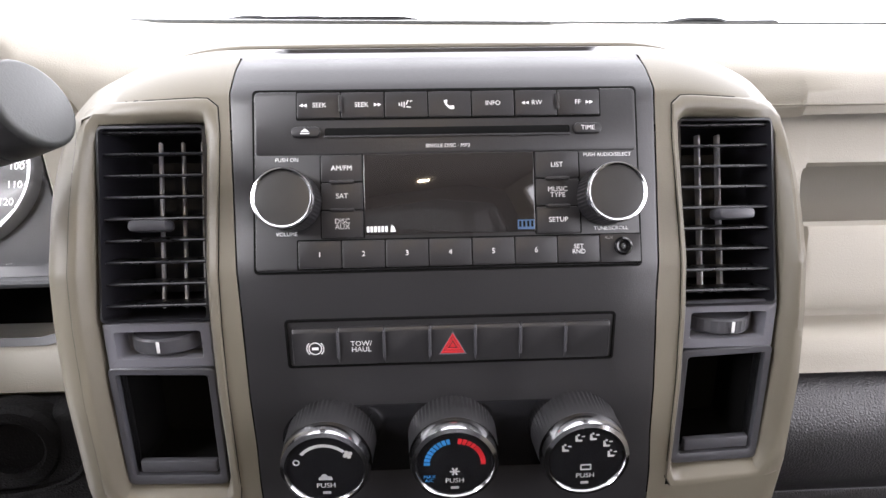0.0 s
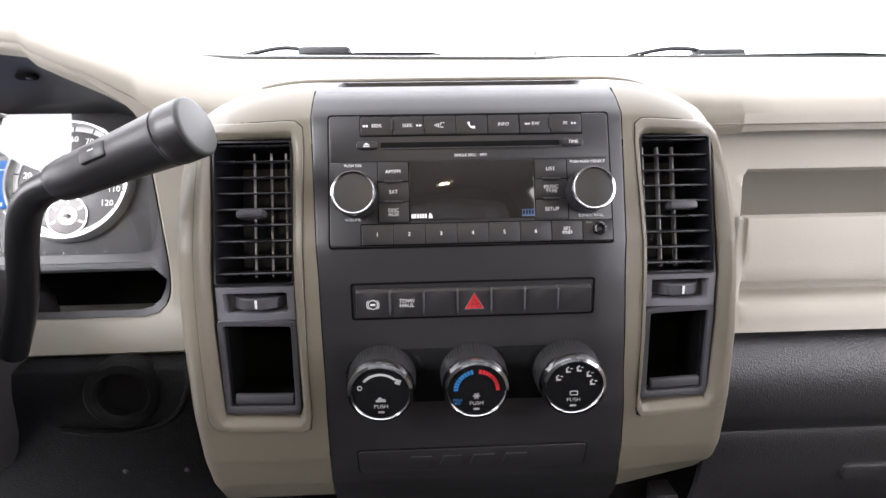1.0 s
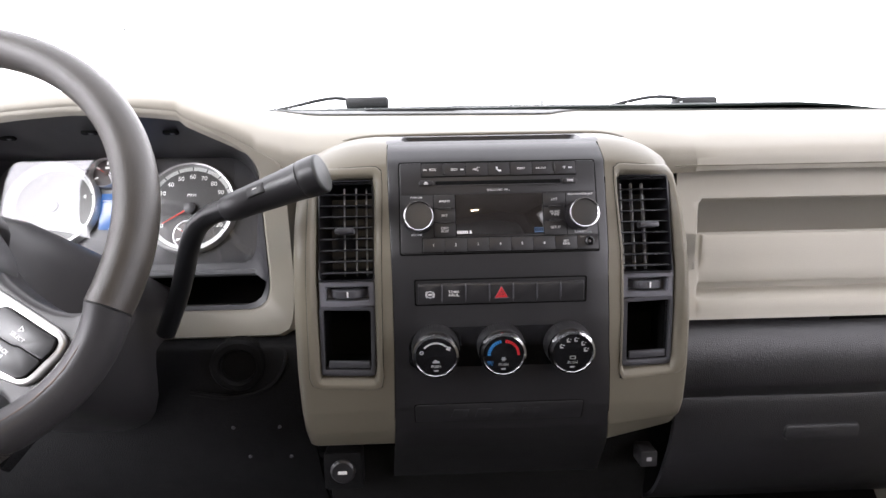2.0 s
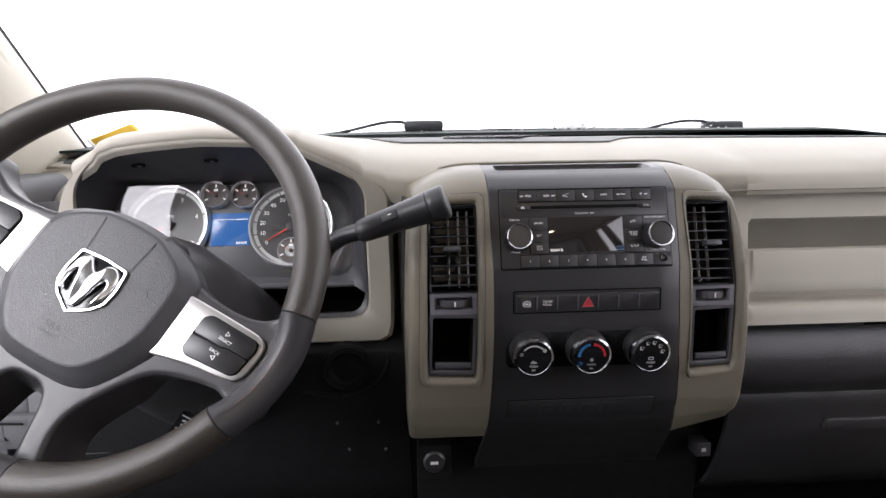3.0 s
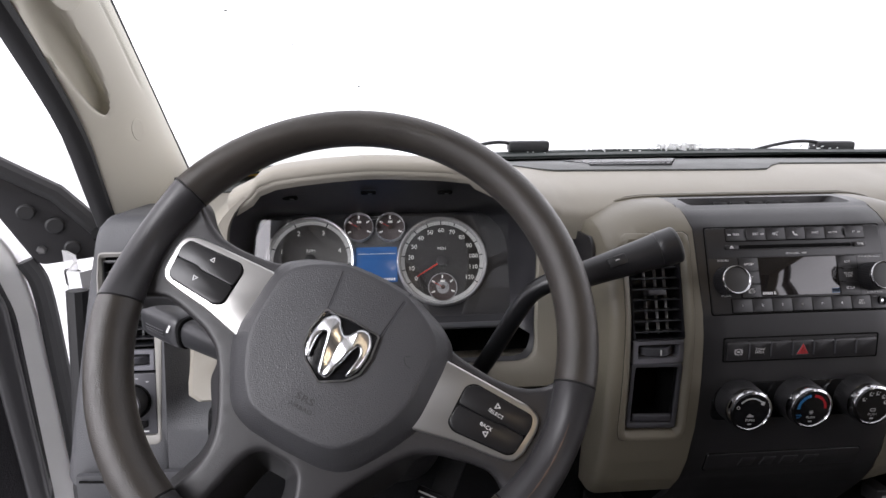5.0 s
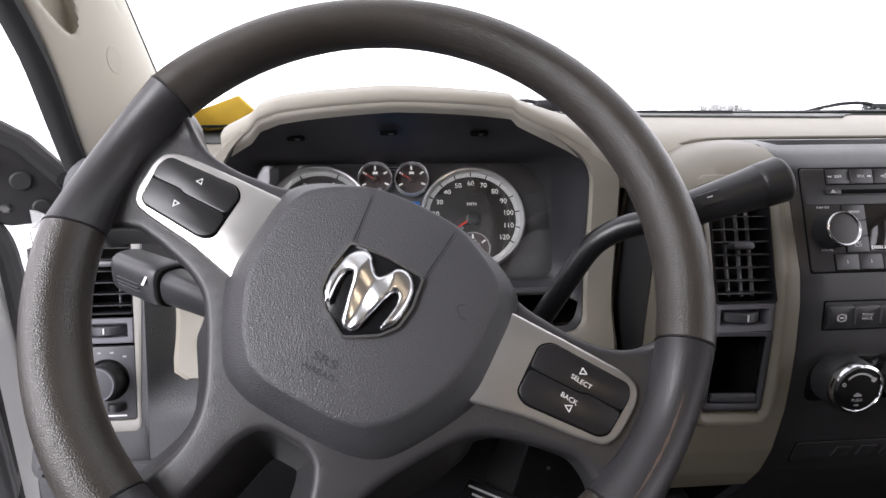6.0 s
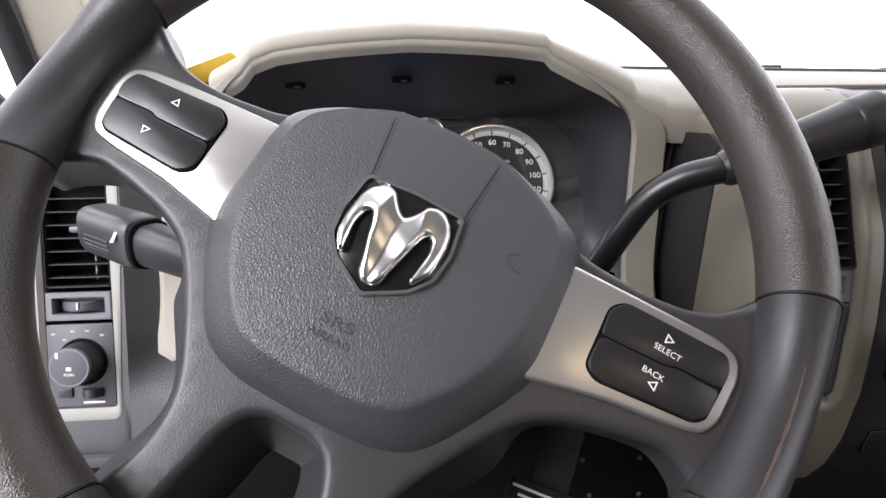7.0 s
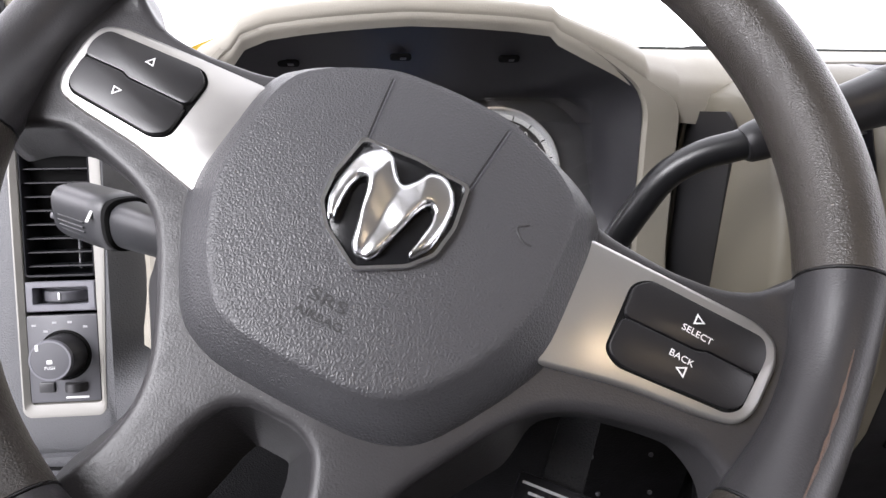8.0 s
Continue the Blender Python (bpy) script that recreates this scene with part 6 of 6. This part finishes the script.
part("fog_button", prism(rrect(-0.020, -0.008, -0.0195, -0.0110, 0.001, 1, 2), 0, 0.0028, 0.0006), BUTTON, hl)
part("dimmer_wheel", lathe([(0.0085, -0.0036), (0.0088, -0.003), (0.0088, 0.003), (0.0085, 0.0036)], 40, knurl=(1, 2, 0.0004)), BUTTON, hl, "small knurled dimmer wheel", pose(0.009, -0.0155, 0.0, 90, 0, 0))
part("dimmer_mark", box(0.018, 0.0016, 0.0001, 0, (0.009, -0.0245, 0.00125)), MARK, hl)

# charcoal lower end panel and the hollow between pod and gauges
end_panel = thing("end_panel", pose(0, 0, 0), "charcoal grained lower dashboard end panel", "dash panel")
rows = []
for z in np.linspace(0.715, 1.03, 40):
    r = []
    for x in np.linspace(-0.7005, -0.6005 - 0.027 * ease(0.93, 0.97, z), 18):
        t = (x + 0.7005) / 0.1005
        sc = max(0, min(1, (z - 0.812) / 0.040))
        sc = sc * sc * (3 - 2 * sc)
        deep = (0.034 * math.sin(min(1, t * 2.2) * math.pi / 2)) * sc
        r.append((x, side_y(z) - 0.001 + deep, z))
    rows.append(r)
part("scooped_panel", sheet(rows, 0.004, (0, 1, 0)), CHARCOAL, end_panel, "scooped charcoal panel", sharp=70)
part("lower_panel", sheet([[(x, y, z) for x in np.linspace(-0.800, -0.655, 8)] for y, z in ((0.348, 0.772), (0.345, 0.745), (0.352, 0.722), (0.372, 0.710))], 0.006, (0, 1, 0)), CHARCOAL, end_panel, "charcoal lower edge")
part("panel_split", tube(smooth_path([(-0.640, 0.385, 0.845), (-0.655, 0.372, 0.815), (-0.660, 0.362, 0.785)], 4), 0.0009, 5), GAP, end_panel)
release = thing("brake_release", pose(-0.757, 0.362, 0.716, 80, 0, 0), "black parking brake release handle with a white mark", "release handle")
part("handle", prism(rrect(-0.020, 0.020, -0.022, 0.018, 0.004, 2, 3), -0.01, 0.006, 0.003), GREY_DARK, release)
part("handle_mark", box(0.014, 0.003, 0.0004, 0, (0.004, 0.004, 0.0062)), MARK, release)
part("lower_joint", tube([(-0.795, 0.3455, 0.7665), (-0.75, 0.3445, 0.7645), (-0.700, 0.3440, 0.7625)], 0.0014, 6), GAP, end_panel, "dark joint under the panel")
rocker = thing("rocker_switch", pose(-0.7335, 0.3490, 0.7500, 84, 0, 0), "small black rocker switch under the end panel with white dots", "switch")
part("switch_frame", prism(rrect(-0.0085, 0.0085, -0.0130, 0.0130, 0.002, 2, 3), -0.006, 0.001, 0.0006), GAP, rocker)
key = part("switch_key", prism(rrect(-0.0066, 0.0066, -0.0112, 0.0112, 0.0015, 2, 3), -0.004, 0.0040, 0.0012), GREY_DARK, rocker, "dark grey rocking key")
for v in (-0.0062, 0.0062):
    part("key_dot", box(0.0020, 0.0012, 0.0003, 0, (0, v, 0.0041)), MARK, key)

# ---- outlet and foot well ----
outlet = thing("power_outlet", pose(-0.181, 0.3285, 0.696, 84, 0, 0), "black capped power outlet under the stack", "power outlet")
part("outlet_plate", prism(rrect(-0.022, 0.022, -0.024, 0.022, 0.004, 2, 3), -0.02, 0.002, 0.0015), BLACK_SOFT, outlet)
part("outlet_cap", lathe([(0.0145, 0.001), (0.0145, 0.004), (0.012, 0.006), (0, 0.006)], 32), BUTTON, outlet)
part("outlet_mark", box(0.010, 0.004, 0.0003, 0, (0.0, 0.0, 0.0062)), MARK, outlet)
part("under_panel", box(0.40, 0.03, 0.16, 0.006, (-0.005, 0.375, 0.645)), CARPET, stack, "dark lower console closing panel")
ob = thing("mode_button", pose(0.184, 0.338, 0.690, 84, 0, 0), "small black button under the pod", "button")
part("button_body", prism(rrect(-0.010, 0.010, -0.010, 0.010, 0.002, 1, 3), -0.02, 0.003, 0.001), BUTTON, ob)
part("button_mark", box(0.006, 0.005, 0.0002, 0, (0, 0, 0.0031)), MARK_DIM, ob)

brake = thing("brake_pedal", pose(-0.480, 0.60, 0.470, 62, 0, 0), "black rubber brake pedal on a steel arm", "pedal")
part("pedal_pad", prism(rrect(-0.048, 0.048, -0.026, 0.024, 0.006, 2, 4), -0.008, 0.006, 0.003), RUBBER, brake, "ribbed rubber pad")
for k in range(5):
    part("pad_rib", box(0.086, 0.004, 0.003, 0.0008, (0, -0.018 + 0.009 * k, 0.0065)), RUBBER, brake)
part("pedal_arm", tube([(0.01, 0.01, -0.008), (0.01, 0.10, -0.03), (0.01, 0.24, -0.02)], 0.009, 10, 0.5), STEEL, brake, "steel arm")
gas = thing("accelerator_pedal", pose(-0.305, 0.61, 0.445, 66, 0, -4), "black ribbed accelerator pedal", "pedal")
part("pedal_pad", prism(rrect(-0.027, 0.027, -0.060, 0.050, 0.008, 2, 4), -0.006, 0.006, 0.003), RUBBER, gas, "long rubber pad")
for k in range(7):
    part("pad_rib", box(0.0022, 0.096, 0.003, 0.0006, (-0.019 + 0.0063 * k, -0.005, 0.0066)), GREY_DARK, gas)
mat = thing("floor_mat", pose(-0.46, 0.36, 0.302), "black rubber floor mat in the driver's foot well", "floor mat")
part("mat_sheet", prism(rrect(-0.24, 0.24, -0.30, 0.26, 0.05, 3, 5), 0.0, 0.012, 0.004), RUBBER, mat)
for k in range(9):
    part("mat_rib", box(0.40, 0.008, 0.004, 0.001, (0, -0.22 + 0.05 * k, 0.0135)), RUBBER, mat)

# ---- wipers outside the glass ----
def wiper(name, bx, z, arm, blade, label):
    t = thing(name, pose(0, 0, 0), label, "wiper", "windscreen wipers")
    part("arm_cover", box(0.078, 0.030, 0.021, 0.006, (bx, 0.805, z + 0.003)), RUBBER, t, "black moulded arm cover")
    part("arm_rod", tube(smooth_path(arm, 5), 0.0032, 8), RUBBER, t, "thin black arm")
    part("blade", tube(blade, [0.004, 0.0065, 0.0075, 0.0065, 0.004], 8, 0.8), RUBBER, t, "black rubber blade")
    for k in (1, 3):
        part("blade_bridge", box(0.07, 0.010, 0.008, 0.002, (blade[k][0], blade[k][1], blade[k][2] + 0.007)), RUBBER, t)
    return t


wiper("wiper", -0.181, 1.1105, [(-0.395, 0.80, 1.096), (-0.33, 0.80, 1.106), (-0.275, 0.80, 1.118), (-0.235, 0.80, 1.1225), (-0.20, 0.80, 1.116)], [(-0.41, 0.79, 1.090), (-0.28, 0.80, 1.092), (-0.13, 0.805, 1.094), (-0.03, 0.805, 1.095), (0.06, 0.805, 1.096)], "black windscreen wiper parked on the driver's side")
wiper("wiper", 0.430, 1.1015, [(0.250, 0.80, 1.096), (0.300, 0.80, 1.108), (0.345, 0.80, 1.1155), (0.385, 0.80, 1.1150), (0.41, 0.80, 1.108)], [(0.25, 0.80, 1.090), (0.37, 0.80, 1.0865), (0.49, 0.795, 1.0795), (0.61, 0.79, 1.0715), (0.735, 0.78, 1.0640)], "black windscreen wiper parked on the passenger side")
cowl = thing("cowl_panel", pose(0, 0, 0), "black weathered cowl panel with white speckles of dirt", "cowl")
rows = [[(x, 0.79 - 0.26 * x * x + dy, 1.083 + dz - 0.02 * (x / 0.8) ** 2) for x in np.linspace(-0.78, 0.78, 15)] for dy, dz in ((0.0, 0.010), (0.008, 0.021), (0.03, 0.023), (0.10, 0.008), (0.16, -0.03))]
part("cowl_sheet", sheet(rows, 0.004), FRIT, cowl, "black plastic cowl")
bm = bmesh.new()
rnd = random.Random(4)
for k in range(150):
    x = rnd.gauss(0.115, 0.022)
    y = 0.80 + rnd.uniform(-0.006, 0.02)
    box(rnd.uniform(0.0015, 0.008), 0.004, rnd.uniform(0.001, 0.007), 0, (x, y, 1.104 + rnd.uniform(-0.004, 0.010)), bm=bm)
for k in range(60):
    x = rnd.uniform(-0.35, 0.45)
    box(rnd.uniform(0.001, 0.004), 0.003, 0.0018, 0, (x, 0.79, 1.103 + rnd.uniform(-0.004, 0.006)), bm=bm)
tagged(part("dirt_speckles", bm, MARK, cowl, "white dried dirt speckles"), kind="stuff")
part("center_nozzle", loft([[(x, 0.803 + y, z) for x, y in rrect(-a + 0.11, a + 0.11, -0.012, 0.012, 0.006, 2, 3)] for z, a in ((1.084, 0.085), (1.094, 0.078), (1.099, 0.060), (1.101, 0.045))], True, True), GREY_DARK, cowl, "raised black cover in the middle")

block = thing("yellow_block", pose(0, 0, 0), "yellow stained wooden block on the dash by the pillar", "wood block")
part("block_body", prism([(-0.735, 1.1025), (-0.704, 1.066), (-0.640, 1.062), (-0.645, 1.105), (-0.667, 1.1265)], -0.006, 0.006, 0.0015), YELLOW, block, "", pose(0, 0.648, 0, 90, 0, 0))
part("block_edge", tube([(-0.7365, 0.6405, 1.1020), (-0.7055, 0.6405, 1.0655)], 0.0024, 6), MARK, block, "white painted edge")

# the truck's own bonnet beyond the glass
bonnet = thing("bonnet", pose(0, 0, 0), "white painted truck bonnet beyond the windscreen", "bonnet")
rows = [[(x, y - 0.16 * x * x, z - 0.05 * (x / 0.8) ** 4) for x in np.linspace(-0.80, 0.80, 17)] for y, z in ((0.93, 1.050), (0.96, 1.072), (1.10, 1.085), (1.40, 1.085), (1.75, 1.060), (2.05, 1.010), (2.12, 0.90), (2.14, 0.55))]
part("bonnet_skin", sheet(rows, 0.004), PAINT, bonnet, "white painted steel skin", sharp=60)

# rear-view mirror, hung from the glass
mirror = thing("rear_view_mirror", pose(-0.039, 0.30, 1.3325, 78, 0, 0), "black rear-view mirror hung from the windscreen", "mirror")
part("mirror_shell", prism(rrect(-0.115, 0.115, -0.032, 0.034, 0.02, 3, 5), -0.03, 0.0, 0.006, 3), BLACK, mirror)
part("mirror_glass", prism(rrect(-0.108, 0.108, -0.027, 0.029, 0.016, 3, 5), 0.0, 0.0012, 0.0003), CHROME, mirror, "mirror glass")
part("mirror_tab", prism(rrect(-0.010, 0.010, -0.041, -0.030, 0.003, 1, 3), -0.014, -0.006, 0.002), BLACK, mirror)
part("mirror_stem", tube([(0, 0, -0.025), (0, 0.035, -0.055), (0, 0.05, -0.095)], 0.007, 10), BLACK, mirror)

# ---- open driver's door and its jamb ----
HINGE = Vector((-0.90, 0.60, 0))
DD = Vector((-0.867, -0.498, 0)).normalized()
door = thing("door_1", Matrix((DD, Vector((0, 0, 1)), DD.cross(Vector((0, 0, 1))))).transposed().to_4x4(), "open white driver's door with dark inner trim", "door")
door.matrix_basis = Matrix.Translation(HINGE) @ door.matrix_basis
SIGN = 1 if (DD.cross(Vector((0, 0, 1)))).dot(Vector((0.5, -0.87, 0))) > 0 else -1


def door_plate(name, pts, w0, w1, mat, b, label=""):
    if SIGN > 0:
        return part(name, prism(ccw(pts), w0, w1, b, 3), mat, door, label)
    bm = prism(ccw(pts), w0, w1, b, 3)
    bmesh.ops.scale(bm, vec=(1, 1, -1), verts=bm.verts[:])
    return part(name, bm, mat, door, label)


door_plate("door_shell", rounded([(0.060, 0.36), (1.05, 0.36), (1.08, 0.98), (0.115, 1.045), (0.082, 0.985), (0.072, 0.9)], 0.03), -0.10, -0.006, PAINT, 0.008, "white painted door shell")
door_plate("door_trim", rounded([(0.100, 0.40), (1.0, 0.40), (1.03, 0.99), (0.16, 1.005), (0.112, 0.975), (0.096, 0.90)], 0.02), -0.02, 0.025, DOOR_TRIM, 0.012, "charcoal inner door trim")
door_plate("trim_step", rounded([(0.100, 0.915), (0.115, 0.980), (0.17, 1.010), (1.0, 0.995), (1.0, 0.935), (0.17, 0.935), (0.130, 0.905), (0.124, 0.60), (0.098, 0.60)], 0.012), 0.0, 0.034, BLACK, 0.006, "black upper trim edge")
sail = door_plate("sail_panel", rounded([(-0.022, 0.968), (0.058, 0.966), (0.108, 1.080), (0.19, 1.10), (0.30, 1.175), (0.10, 1.122), (0.022, 1.066), (-0.022, 1.008)], 0.012), -0.03, 0.004, BLACK, 0.003, "bare black mirror corner panel")
for s, z, r in ((0.06, 1.045, 0.011), (0.03, 1.022, 0.012), (0.014, 0.987, 0.011)):
    part("cap", lathe([(r, 0.0), (r, 0.006), (r * 0.8, 0.008), (0, 0.008)], 24), RUBBER, sail, "", Matrix.Translation((s, z, 0.003 * SIGN)) @ Matrix.Diagonal((1, 1, SIGN, 1)))
part("bolt", lathe([(0.0065, 0.0), (0.0065, 0.004), (0.004, 0.008), (0, 0.008)], 6), STEEL, sail, "bright steel bolt", Matrix.Translation((0.051, 0.989, 0.003 * SIGN)) @ Matrix.Diagonal((1, 1, SIGN, 1)))
part("door_seal", tube(smooth_path([(0.072, 0.975, 0.0), (0.060, 0.93, 0.0), (0.058, 0.80, 0.0), (0.058, 0.62, 0.0), (0.06, 0.40, 0.0)], 5), 0.0125, 10), RUBBER, door, "black door weatherstrip")
part("window_rail", tube([(-0.022, 1.010, 0.0), (0.022, 1.068, 0.0), (0.10, 1.124, 0.0), (0.32, 1.21, 0.0), (0.50, 1.36, 0.0), (0.66, 1.60, 0.0)], 0.014, 10), RUBBER, door, "black window frame rail")

jamb = thing("door_jamb", pose(0, 0, 0), "white painted body jamb behind the dashboard end", "door jamb")
rows = [[(x, y, z) for x, y in ((-0.800, 0.50), (-0.822, 0.455), (-0.842, 0.462), (-0.862, 0.510), (-0.885, 0.545), (-0.925, 0.585))] for z in (0.40, 0.60, 0.80, 0.90, 0.972, 0.985)]
part("jamb_sheet", sheet(rows, 0.006, (0.3, 0.8, 0)), PAINT, jamb, "white painted steel", sharp=25)
part("jamb_switch", prism(rrect(-0.016, 0.016, -0.012, 0.012, 0.005, 2, 4), -0.004, 0.006, 0.003), RUBBER, jamb, "black door light switch", pose(-0.866, 0.512, 0.962, 90, 0, -36))
part("jamb_lip", tube(smooth_path([(-0.846, 0.470, 0.95), (-0.850, 0.472, 0.90), (-0.852, 0.474, 0.82), (-0.856, 0.474, 0.70)], 4), 0.006, 8), PAINT, jamb, "white flange")
part("jamb_seal", tube([(-0.812, 0.43, 0.97), (-0.820, 0.42, 0.85), (-0.832, 0.405, 0.72), (-0.84, 0.39, 0.5)], 0.012, 10), RUBBER, jamb, "black opening seal")
